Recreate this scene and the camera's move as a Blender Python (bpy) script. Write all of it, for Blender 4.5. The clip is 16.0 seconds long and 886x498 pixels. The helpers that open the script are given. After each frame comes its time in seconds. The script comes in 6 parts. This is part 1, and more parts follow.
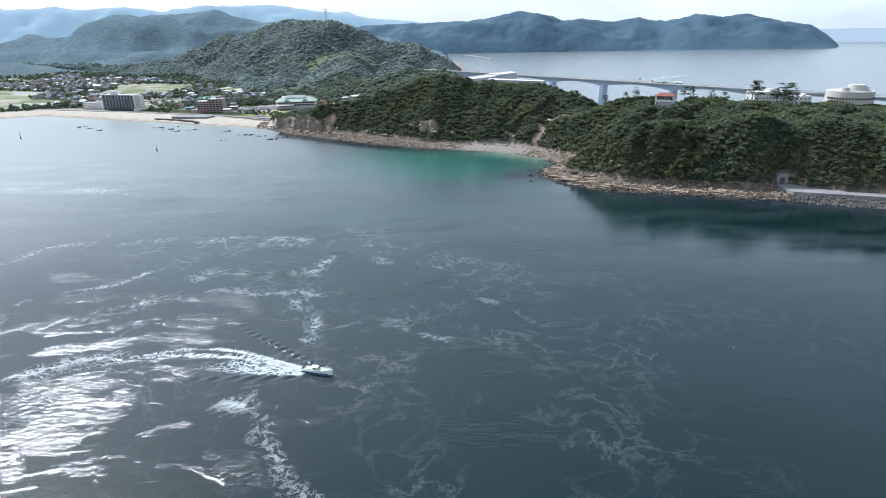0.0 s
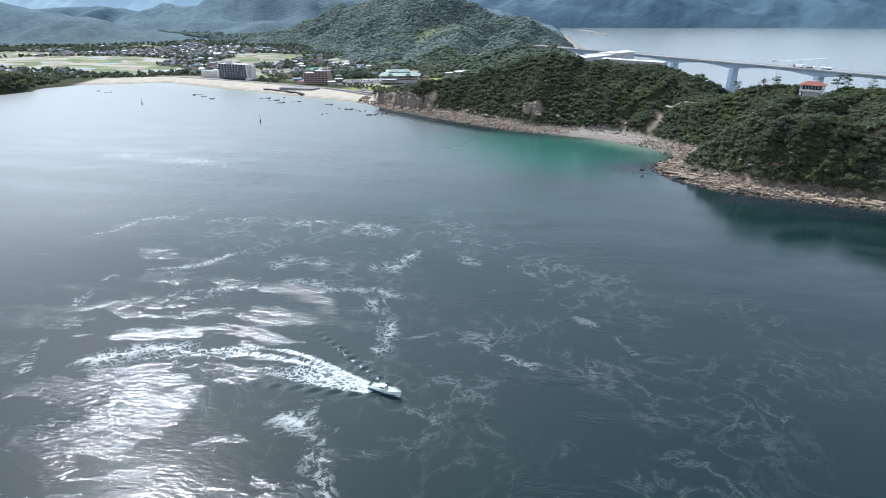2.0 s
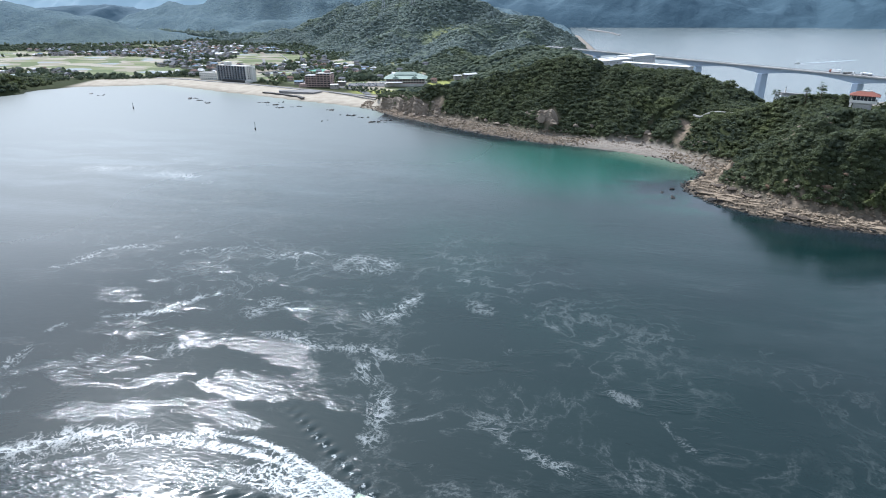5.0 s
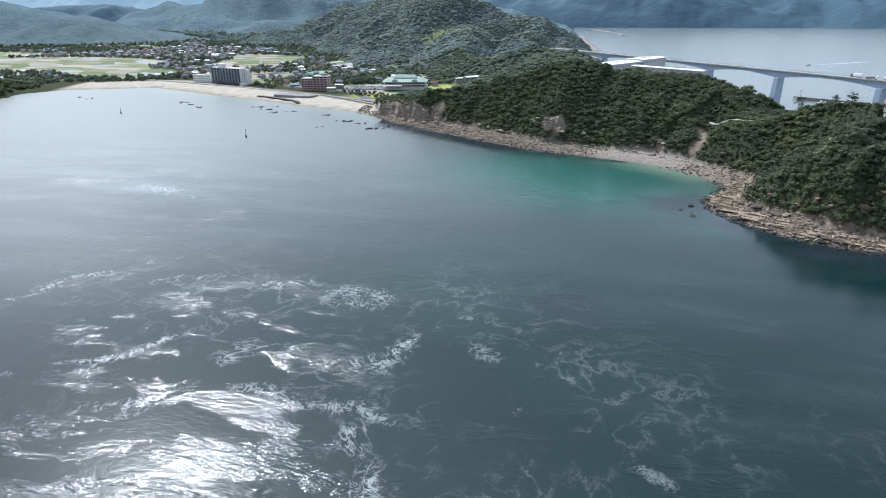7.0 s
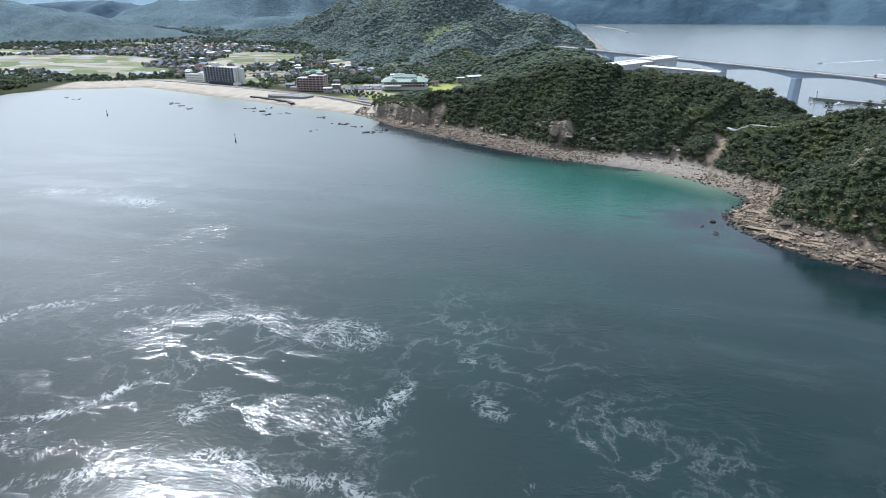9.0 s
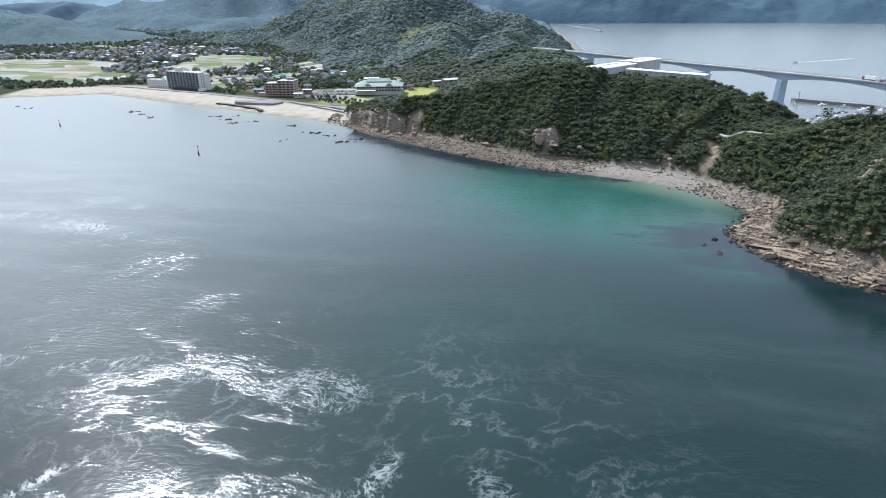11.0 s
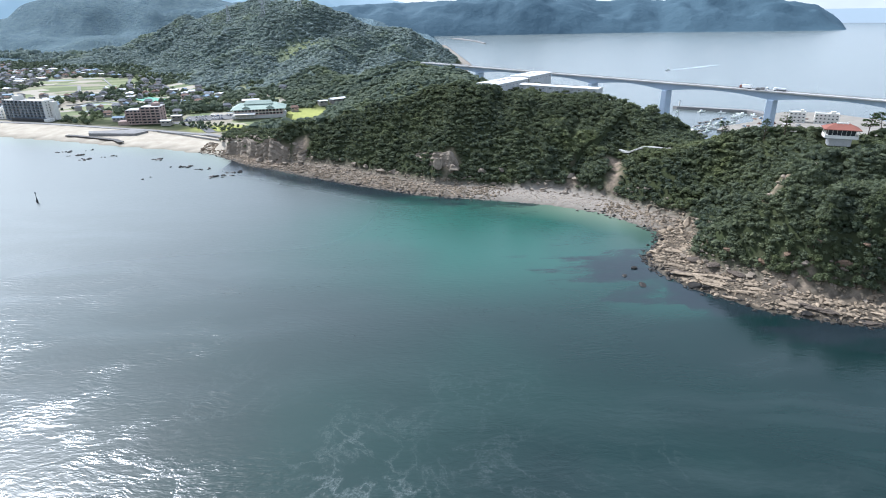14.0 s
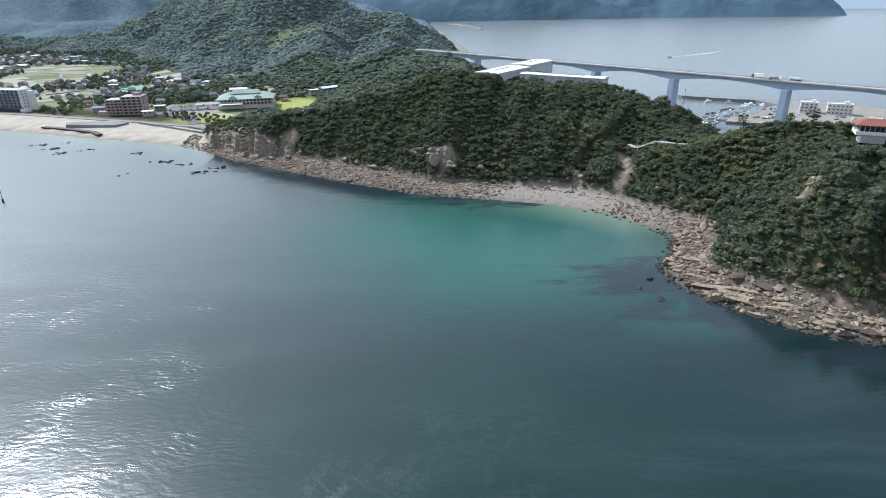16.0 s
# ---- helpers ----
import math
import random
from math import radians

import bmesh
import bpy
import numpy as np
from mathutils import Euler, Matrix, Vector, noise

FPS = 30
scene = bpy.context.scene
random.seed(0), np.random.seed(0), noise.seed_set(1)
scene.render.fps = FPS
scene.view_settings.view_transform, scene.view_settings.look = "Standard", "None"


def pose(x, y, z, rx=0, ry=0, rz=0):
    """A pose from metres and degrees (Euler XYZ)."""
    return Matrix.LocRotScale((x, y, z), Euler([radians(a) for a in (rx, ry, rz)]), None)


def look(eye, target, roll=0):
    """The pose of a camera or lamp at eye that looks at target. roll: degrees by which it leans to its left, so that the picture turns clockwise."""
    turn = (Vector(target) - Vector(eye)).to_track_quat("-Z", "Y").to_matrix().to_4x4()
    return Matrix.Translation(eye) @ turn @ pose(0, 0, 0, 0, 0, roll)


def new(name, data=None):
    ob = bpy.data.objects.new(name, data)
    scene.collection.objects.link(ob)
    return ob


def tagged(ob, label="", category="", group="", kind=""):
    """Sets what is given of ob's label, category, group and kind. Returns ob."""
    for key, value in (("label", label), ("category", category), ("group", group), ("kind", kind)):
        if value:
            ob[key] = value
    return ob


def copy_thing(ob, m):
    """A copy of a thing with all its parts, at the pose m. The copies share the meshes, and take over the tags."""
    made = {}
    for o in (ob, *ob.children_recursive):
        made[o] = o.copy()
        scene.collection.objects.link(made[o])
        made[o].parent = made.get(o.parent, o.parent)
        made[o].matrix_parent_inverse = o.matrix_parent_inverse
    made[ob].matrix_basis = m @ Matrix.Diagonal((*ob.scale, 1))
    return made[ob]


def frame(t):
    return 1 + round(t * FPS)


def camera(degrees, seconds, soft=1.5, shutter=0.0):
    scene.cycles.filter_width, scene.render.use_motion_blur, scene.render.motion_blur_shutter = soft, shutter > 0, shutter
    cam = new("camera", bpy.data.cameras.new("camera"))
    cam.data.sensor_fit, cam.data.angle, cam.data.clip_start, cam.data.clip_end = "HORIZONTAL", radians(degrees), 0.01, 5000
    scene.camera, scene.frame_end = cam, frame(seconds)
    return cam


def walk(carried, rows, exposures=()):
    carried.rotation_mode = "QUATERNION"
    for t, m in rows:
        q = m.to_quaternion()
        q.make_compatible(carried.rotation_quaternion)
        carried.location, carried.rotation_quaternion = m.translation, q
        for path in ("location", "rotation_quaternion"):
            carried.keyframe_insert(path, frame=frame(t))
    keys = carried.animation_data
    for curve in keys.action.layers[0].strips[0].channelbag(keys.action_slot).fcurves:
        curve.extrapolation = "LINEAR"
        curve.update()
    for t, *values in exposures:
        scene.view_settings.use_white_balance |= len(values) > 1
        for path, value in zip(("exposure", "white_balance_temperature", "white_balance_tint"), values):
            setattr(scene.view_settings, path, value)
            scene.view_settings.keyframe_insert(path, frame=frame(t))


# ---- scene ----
cam = camera(74.66, 16.0, soft=1.0)
# seconds, eye, heading, downward pitch and roll in degrees
PATH = [
    (0, (0.01, 0.00, 108.30), 0.002, 20.506, -0.971),
    (0.5, (0.75, 7.00, 108.95), -0.082, 22.820, -0.836),
    (1, (1.18, 14.16, 109.46), -5.355, 22.796, -0.617),
    (1.5, (0.97, 21.47, 109.78), -7.440, 22.817, -0.490),
    (2, (0.08, 28.73, 109.74), -10.012, 22.783, -0.370),
    (2.5, (-1.20, 36.04, 109.52), -10.607, 22.786, -0.275),
    (3, (-2.43, 43.08, 109.45), -10.649, 22.793, -0.274),
    (3.5, (-3.65, 50.46, 109.76), -10.669, 22.847, -0.253),
    (4, (-4.84, 57.90, 110.12), -10.719, 22.885, -0.263),
    (5.25, (-7.97, 76.90, 110.65), -10.788, 22.886, -0.288),
    (6.5, (-11.10, 95.91, 111.17), -10.857, 22.888, -0.313),
    (7, (-12.21, 103.40, 111.46), -10.929, 22.918, -0.277),
    (7.5, (-13.41, 110.87, 111.78), -10.998, 25.945, -0.335),
    (8, (-14.54, 118.41, 112.25), -11.060, 26.720, -0.355),
    (8.5, (-15.77, 126.03, 112.39), -11.090, 24.879, -0.314),
    (9, (-17.31, 133.24, 112.26), -11.051, 23.255, -0.276),
    (10.2, (-22.13, 150.49, 113.05), -11.051, 23.291, -0.418),
    (10.75, (-24.34, 158.39, 113.42), -9.901, 23.308, -0.483),
    (11.3, (-26.55, 166.30, 113.79), -6.609, 23.325, -0.548),
    (11.5, (-27.00, 169.14, 113.90), -4.940, 23.359, -0.669),
    (12, (-27.32, 176.01, 114.14), -0.409, 23.439, -0.934),
    (12.5, (-28.14, 182.90, 114.09), 1.397, 23.455, -1.000),
    (13, (-28.40, 190.05, 114.20), 1.558, 23.474, -1.014),
    (13.5, (-28.42, 197.07, 114.51), 1.670, 23.507, -1.001),
    (14, (-28.37, 204.31, 114.87), 1.837, 22.317, -0.980),
    (14.5, (-28.82, 210.83, 114.24), 2.167, 17.357, -0.880),
    (15, (-28.96, 217.56, 113.73), 2.333, 15.324, -0.838),
    (15.5, (-28.64, 224.22, 113.96), 2.348, 19.591, -0.825),
    (16, (-27.98, 231.13, 114.10), 2.264, 23.572, -0.909),
]


def aim(eye, heading, pitch, roll):
    h, p = radians(heading), radians(pitch)
    ahead = Vector((math.sin(h) * math.cos(p), math.cos(h) * math.cos(p), -math.sin(p)))
    return look(eye, Vector(eye) + 100 * ahead, roll)


walk(cam, [(t, aim(e, h, p, r)) for t, e, h, p, r in PATH], exposures=[(0, 0.33, 5620, 11), (1.5, 0.36, 5620, 11), (3.5, 0.28, 5620, 11), (8.0, 0.22, 5620, 11), (12.0, 0.33, 5620, 11), (13.0, 0.46, 5620, 11), (14.0, 0.48, 5620, 11), (14.5, 0.2, 5620, 11), (15.0, -0.2, 5620, 11), (15.5, -0.22, 5620, 11), (16.0, 0.18, 5620, 11)])

# ---- world and sun ----
SUN_HEADING, SUN_HEIGHT = -45.0, 45.5
world = bpy.data.worlds.new("sky")
scene.world = world
world.use_nodes = True
wn = world.node_tree.nodes
sky = wn.new("ShaderNodeTexSky")
sky.sky_type = "NISHITA"
sky.sun_disc = False
sky.sun_elevation, sky.sun_rotation = radians(SUN_HEIGHT), radians(SUN_HEADING)
sky.air_density, sky.dust_density, sky.ozone_density = 1.0, 3.0, 2.0
wn["Background"].inputs["Strength"].default_value = 0.122
haze = wn.new("ShaderNodeMix")
haze.data_type = "RGBA"
# thin high cloud, drawn out along the horizon
spread = wn.new("ShaderNodeMapping")
spread.inputs["Scale"].default_value = (1.0, 1.0, 3.5)
world.node_tree.links.new(wn.new("ShaderNodeTexCoord").outputs["Generated"], spread.inputs["Vector"])
cloud = wn.new("ShaderNodeTexNoise")
cloud.inputs["Scale"].default_value, cloud.inputs["Detail"].default_value, cloud.inputs["Roughness"].default_value = 2.2, 6.0, 0.55
world.node_tree.links.new(spread.outputs[0], cloud.inputs["Vector"])
veil = wn.new("ShaderNodeMapRange")
veil.inputs["From Min"].default_value, veil.inputs["From Max"].default_value = 0.35, 0.65
veil.inputs["To Min"].default_value, veil.inputs["To Max"].default_value = 0.52, 0.86
world.node_tree.links.new(cloud.outputs[0], veil.inputs["Value"])
# the veil thins out overhead
updown = wn.new("ShaderNodeSeparateXYZ")
world.node_tree.links.new(wn["Texture Coordinate"].outputs["Generated"], updown.inputs[0])
thin_ = wn.new("ShaderNodeMapRange")
thin_.inputs["From Min"].default_value, thin_.inputs["From Max"].default_value = 0.2, 0.85
thin_.inputs["To Min"].default_value, thin_.inputs["To Max"].default_value = 1.0, 0.45
world.node_tree.links.new(updown.outputs["Z"], thin_.inputs["Value"])
veiled = wn.new("ShaderNodeMath")
veiled.operation = "MULTIPLY"
world.node_tree.links.new(veil.outputs[0], veiled.inputs[0])
world.node_tree.links.new(thin_.outputs[0], veiled.inputs[1])
world.node_tree.links.new(veiled.outputs[0], haze.inputs[0])
haze.inputs[7].default_value = (8.4, 9.0, 9.3, 1)
world.node_tree.links.new(sky.outputs[0], haze.inputs[6])
world.node_tree.links.new(haze.outputs[2], wn["Background"].inputs["Color"])
sun = new("sun", bpy.data.lights.new("sun", "SUN"))
sun.data.energy, sun.data.angle, sun.data.color = 5.0, radians(0.53), (1.0, 0.965, 0.91)
_h, _e = radians(SUN_HEADING), radians(SUN_HEIGHT)
sun.matrix_world = look((0, 0, 0), Vector((-math.sin(_h) * math.cos(_e), -math.cos(_h) * math.cos(_e), -math.sin(_e))))

# ---- materials ----
def material(name):
    m = bpy.data.materials.new(name)
    m.use_nodes = True
    return m, m.node_tree.nodes, m.node_tree.links, m.node_tree.nodes["Principled BSDF"]


def noise_node(nt, lk, scale, detail=4, vec=None, rough=0.55):
    n = nt.new("ShaderNodeTexNoise")
    n.inputs["Scale"].default_value, n.inputs["Detail"].default_value, n.inputs["Roughness"].default_value = scale, detail, rough
    if vec is not None:
        lk.new(vec, n.inputs["Vector"])
    return n


def ramp_node(nt, lk, fac, stops):
    r = nt.new("ShaderNodeValToRGB")
    while len(r.color_ramp.elements) < len(stops):
        r.color_ramp.elements.new(0.5)
    for e, (p, c) in zip(r.color_ramp.elements, stops):
        e.position, e.color = p, (c, c, c, 1) if isinstance(c, (int, float)) else (*c, 1)
    lk.new(fac, r.inputs[0])
    return r


def mix_node(nt, lk, fac, a, b, blend="MIX"):
    m = nt.new("ShaderNodeMix")
    m.data_type, m.blend_type = "RGBA", blend
    for socket, value in ((m.inputs[0], fac), (m.inputs[6], a), (m.inputs[7], b)):
        if isinstance(value, (int, float)):
            socket.default_value = value
        elif isinstance(value, tuple):
            socket.default_value = (*value, 1)
        else:
            lk.new(value, socket)
    return m.outputs[2]


def math_node(nt, lk, op, a, b=0.0, clamp=False):
    m = nt.new("ShaderNodeMath")
    m.operation, m.use_clamp = op, clamp
    for socket, value in ((m.inputs[0], a), (m.inputs[1], b)):
        if isinstance(value, (int, float)):
            socket.default_value = value
        else:
            lk.new(value, socket)
    return m.outputs[0]


def surface(name, base, other=None, rough=0.85, metal=0.0, coarse=0.05, fine=1.2, amount=0.5, bump=0.3, depth=0.1, spec=0.12, per_object=0.0, islands=False):
    """A weathered surface: base and other colour mixed at a coarse and a fine scale, with relief."""
    m, nt, lk, bsdf = material(name)
    other = other or tuple(c * 0.7 for c in base)
    where = nt.new("ShaderNodeNewGeometry").outputs["Position"]
    n1, n2 = noise_node(nt, lk, coarse, 5, where), noise_node(nt, lk, fine, 4, where)
    f = math_node(nt, lk, "ADD", math_node(nt, lk, "MULTIPLY", n1.outputs[0], 0.6), math_node(nt, lk, "MULTIPLY", n2.outputs[0], 0.4))
    fac = ramp_node(nt, lk, f, [(0.5 - amount / 4, 0.0), (0.5 + amount / 4, 1.0)])
    col = mix_node(nt, lk, fac.outputs[0], base, other)
    if per_object:
        rnd = nt.new("ShaderNodeNewGeometry").outputs["Random Per Island"] if islands else nt.new("ShaderNodeObjectInfo").outputs["Random"]
        hsv = nt.new("ShaderNodeHueSaturation")
        lk.new(math_node(nt, lk, "ADD", math_node(nt, lk, "MULTIPLY", rnd, per_object), 1 - per_object / 2), hsv.inputs["Value"])
        lk.new(col, hsv.inputs["Color"])
        col = hsv.outputs[0]
    lk.new(col, bsdf.inputs["Base Color"])
    bsdf.inputs["Roughness"].default_value, bsdf.inputs["Metallic"].default_value = rough, metal
    bsdf.inputs["Specular IOR Level"].default_value = spec
    if bump:
        b = nt.new("ShaderNodeBump")
        b.inputs["Strength"].default_value, b.inputs["Distance"].default_value = bump, depth
        lk.new(n2.outputs[0], b.inputs["Height"])
        lk.new(b.outputs[0], bsdf.inputs["Normal"])
    return m


def foliage(name, dark, light, leaf=0.9, patch=0.03, bump=0.8, depth=0.6, per_island=True, through_leaf=0.3, fresh=0.55):
    """Leaves: colour varied from tree to tree, in patches and leaf by leaf."""
    m, nt, lk, bsdf = material(name)
    geo = nt.new("ShaderNodeNewGeometry")
    where = geo.outputs["Position"]
    n1, n2 = noise_node(nt, lk, patch, 4, where), noise_node(nt, lk, leaf, 3, where)
    rnd = geo.outputs["Random Per Island"] if per_island else nt.new("ShaderNodeObjectInfo").outputs["Random"]
    f = math_node(nt, lk, "ADD", math_node(nt, lk, "MULTIPLY", n1.outputs[0], 0.7), math_node(nt, lk, "MULTIPLY", rnd, 0.25))
    f = math_node(nt, lk, "ADD", f, math_node(nt, lk, "MULTIPLY", n2.outputs[0], 0.3))
    r = ramp_node(nt, lk, f, [(0.4, dark), (0.62, tuple((a + b) / 2 for a, b in zip(dark, light))), (0.85, light)])
    young = ramp_node(nt, lk, noise_node(nt, lk, patch * 0.8, 5, where, 0.65).outputs[0], [(0.54, 0.0), (0.68, fresh)])
    leafy = mix_node(nt, lk, young.outputs[0], r.outputs[0], tuple(c * k for c, k in zip(light, (1.35, 1.3, 0.85))))
    lk.new(leafy, bsdf.inputs["Base Color"])
    bsdf.inputs["Roughness"].default_value, bsdf.inputs["Specular IOR Level"].default_value = 0.85, 0.06
    b = nt.new("ShaderNodeBump")
    b.inputs["Strength"].default_value, b.inputs["Distance"].default_value = bump, depth
    lk.new(n2.outputs[0], b.inputs["Height"])
    lk.new(b.outputs[0], bsdf.inputs["Normal"])
    # sunlight shines through the leaves
    thin = nt.new("ShaderNodeBsdfTranslucent")
    lk.new(mix_node(nt, lk, 0.5, leafy, (0.20, 0.24, 0.09)), thin.inputs["Color"])
    both = nt.new("ShaderNodeMixShader")
    both.inputs[0].default_value = through_leaf
    lk.new(bsdf.outputs[0], both.inputs[1]), lk.new(thin.outputs[0], both.inputs[2])
    lk.new(both.outputs[0], nt["Material Output"].inputs["Surface"])
    return m


LEAVES = foliage("evergreen_leaves", (0.050, 0.066, 0.052), (0.130, 0.146, 0.082), leaf=1.3)
LEAVES_TREE = foliage("evergreen_tree_leaves", (0.044, 0.058, 0.038), (0.110, 0.126, 0.064), leaf=1.3, per_island=False)
# leaf colours lifted and blued to carry the haze over the hills
LEAVES_MID_HAZE = foliage("hazed_hill_leaves", (0.214, 0.264, 0.260), (0.270, 0.318, 0.280), leaf=0.3, patch=0.012, depth=1.5, through_leaf=0.45)
LEAVES_SPUR = foliage("spur_forest_leaves", (0.078, 0.102, 0.082), (0.145, 0.170, 0.112), leaf=0.5, patch=0.02, depth=1.0)
# haze put into these leaves: bluish base colour and a faint blue glow
LEAVES_ISLE_HAZE = foliage("hazed_island_leaves", (0.040, 0.070, 0.090), (0.058, 0.095, 0.118), leaf=0.025, patch=0.003, depth=8, through_leaf=0.0, fresh=0.0)
LEAVES_ISLE_HAZE.node_tree.nodes["Principled BSDF"].inputs["Emission Color"].default_value = (0.28, 0.45, 0.63, 1)
LEAVES_ISLE_HAZE.node_tree.nodes["Principled BSDF"].inputs["Emission Strength"].default_value = 0.07
LEAVES_TOWN = foliage("garden_tree_leaves", (0.070, 0.092, 0.068), (0.140, 0.165, 0.105), leaf=0.6, patch=0.02, depth=1.0)
PINE = foliage("pine_needles", (0.02, 0.035, 0.014), (0.05, 0.075, 0.03), leaf=2.0, per_island=False)
BARK = surface("bark", (0.10, 0.075, 0.055), fine=4, depth=0.03)
ROCK = surface("shore_rock", (0.31, 0.245, 0.175), (0.095, 0.076, 0.056), coarse=0.12, fine=0.9, amount=0.7, bump=0.8, depth=0.35, per_object=0.7, islands=True)
CLIFF = surface("cliff_rock", (0.32, 0.265, 0.205), (0.12, 0.10, 0.08), coarse=0.15, fine=0.7, amount=0.8, bump=1.0, depth=0.6)
WET_ROCK = surface("wet_rock", (0.055, 0.048, 0.042), (0.025, 0.024, 0.022), rough=0.5, coarse=0.2, fine=1.2)
# reddish earth, its colour darkened for the shade under overhanging trees
EARTH = surface("reddish_earth_cliff", (0.20, 0.135, 0.09), (0.085, 0.062, 0.047), coarse=0.15, fine=0.9, amount=0.8, bump=1.0, depth=0.5)
LAYERED = surface("dark_layered_rock", (0.15, 0.12, 0.095), (0.06, 0.05, 0.042), coarse=0.3, fine=1.6, amount=0.9, bump=1.0, depth=0.5)
CONCRETE = surface("concrete", (0.46, 0.45, 0.43), (0.34, 0.33, 0.32), fine=0.8, depth=0.02)
GREY_CONCRETE = surface("grey_concrete", (0.26, 0.255, 0.245), (0.17, 0.165, 0.16), fine=0.8, depth=0.03)
BRIDGE_PAINT = surface("pale_blue_bridge_paint", (0.42, 0.50, 0.60), (0.36, 0.44, 0.54), rough=0.5, fine=0.3, bump=0.05)
WORN_CONCRETE = surface("worn_concrete", (0.17, 0.165, 0.155), (0.10, 0.097, 0.09), fine=0.8, depth=0.03)
BEIGE_WALL = surface("beige_render", (0.47, 0.44, 0.39), (0.38, 0.355, 0.31), fine=0.5, bump=0.05)
WHITE_WALL = surface("white_render", (0.68, 0.66, 0.61), (0.58, 0.56, 0.51), fine=0.5, bump=0.05)
WHITE_ROOF = surface("white_sheet_roof", (0.66, 0.66, 0.65), (0.56, 0.56, 0.55), rough=0.8, fine=0.4, bump=0.05)
GREY_WALL = surface("grey_sheet_wall", (0.50, 0.51, 0.52), (0.42, 0.43, 0.44), rough=0.6, fine=0.4, bump=0.05)
DARK_GLASS = surface("dark_window_glass", (0.03, 0.035, 0.04), rough=0.12, bump=0.0, spec=0.5)
BROWN_TILE = surface("brown_tile", (0.40, 0.30, 0.265), (0.32, 0.24, 0.21), fine=0.6, bump=0.05)
GREEN_ROOF = surface("verdigris_copper_roof", (0.32, 0.39, 0.33), (0.25, 0.31, 0.265), rough=0.6, fine=0.5, bump=0.1)
RED_ROOF = surface("red_tile_roof", (0.25, 0.10, 0.075), (0.19, 0.085, 0.065), fine=1.0, bump=0.3, depth=0.05)
TILE_GREY = surface("grey_roof_tile", (0.10, 0.105, 0.115), (0.17, 0.17, 0.175), fine=1.5, rough=0.8, per_object=0.8)
TILE_RED = surface("brown_roof_tile", (0.21, 0.135, 0.105), (0.15, 0.10, 0.08), fine=1.5, per_object=0.5)
SHEET_BLUE = surface("pale_blue_sheet_roof", (0.24, 0.31, 0.38), (0.20, 0.26, 0.32), fine=0.5, per_object=0.4)
HOUSE_WALL = surface("house_render", (0.37, 0.345, 0.31), (0.28, 0.26, 0.23), fine=0.8, bump=0.05, per_object=0.6)
# balcony panels; the shade on the facade is painted into their dark colour
RAIL_SHADED = surface("shaded_blue_grey_panel", (0.15, 0.18, 0.21), (0.11, 0.135, 0.16), rough=0.5, fine=0.6, bump=0.03)
ASPHALT = surface("asphalt", (0.15, 0.15, 0.15), (0.11, 0.11, 0.11), fine=2.0, depth=0.01)
STEEL = surface("galvanised_steel", (0.45, 0.47, 0.49), rough=0.45, metal=0.6, fine=2, bump=0.02)
DARK_PAINT = surface("dark_paint", (0.03, 0.035, 0.045), rough=0.4, fine=2, bump=0.02)
PLASTIC_WHITE = surface("white_gelcoat", (0.8, 0.8, 0.78), (0.7, 0.7, 0.69), rough=0.3, fine=2, bump=0.02, spec=0.5)
HULL_BLUE = surface("blue_hull_paint", (0.03, 0.07, 0.16), rough=0.3, fine=2, bump=0.02, spec=0.5)
DECK_GREEN = surface("pale_green_deck", (0.42, 0.52, 0.38), rough=0.6, fine=2, bump=0.02)

# ---- the lie of the land ----
COAST_WEST = [(-3600, 420), (-1500, 640), (-800, 700), (-737, 724), (-722, 758), (-735, 790), (-703, 842), (-640, 862), (-591, 884),
              (-524, 856), (-449, 822), (-383, 797), (-315, 766), (-258, 745), (-213, 720), (-190, 695), (-164, 670)]
COAST_HEAD = [(-150, 663), (-137, 652), (-100, 625), (-67, 603), (-32, 581), (-8, 573), (26, 562), (50, 553), (78, 535), (92, 514), (100, 501),
              (96, 487), (82, 469), (79, 456), (83, 442), (90, 429), (109, 408), (133, 396), (159, 390), (178, 385), (196, 379), (227, 370),
              (259, 355), (278, 347), (330, 325), (420, 300)]
COAST_EAST = [(600, 330), (660, 480), (560, 600), (440, 690), (360, 722), (300, 726), (240, 700), (196, 700), (172, 724), (160, 780),
              (140, 850), (105, 950), (60, 1080), (45, 1250), (88, 1588), (64, 2383), (-40, 2560), (-900, 2900), (-1700, 2860), (-2300, 2900), (-3600, 2980)]
COAST = np.array(COAST_WEST + COAST_HEAD + COAST_EAST, float)


def distance_to(points, x, y, closed=False):
    """Distance from (x, y) to a polyline, with the nearest segment's index and the place along it."""
    best, seg, along = np.full(x.shape, 1e9), np.zeros(x.shape, int), np.zeros(x.shape)
    for k in range(len(points) - (0 if closed else 1)):
        a, b = points[k], points[(k + 1) % len(points)]
        ab = b - a
        s = np.clip(((x - a[0]) * ab[0] + (y - a[1]) * ab[1]) / (ab @ ab), 0, 1)
        d = np.hypot(x - a[0] - s * ab[0], y - a[1] - s * ab[1])
        near = d < best
        best, seg, along = np.where(near, d, best), np.where(near, k, seg), np.where(near, s, along)
    return best, seg, along


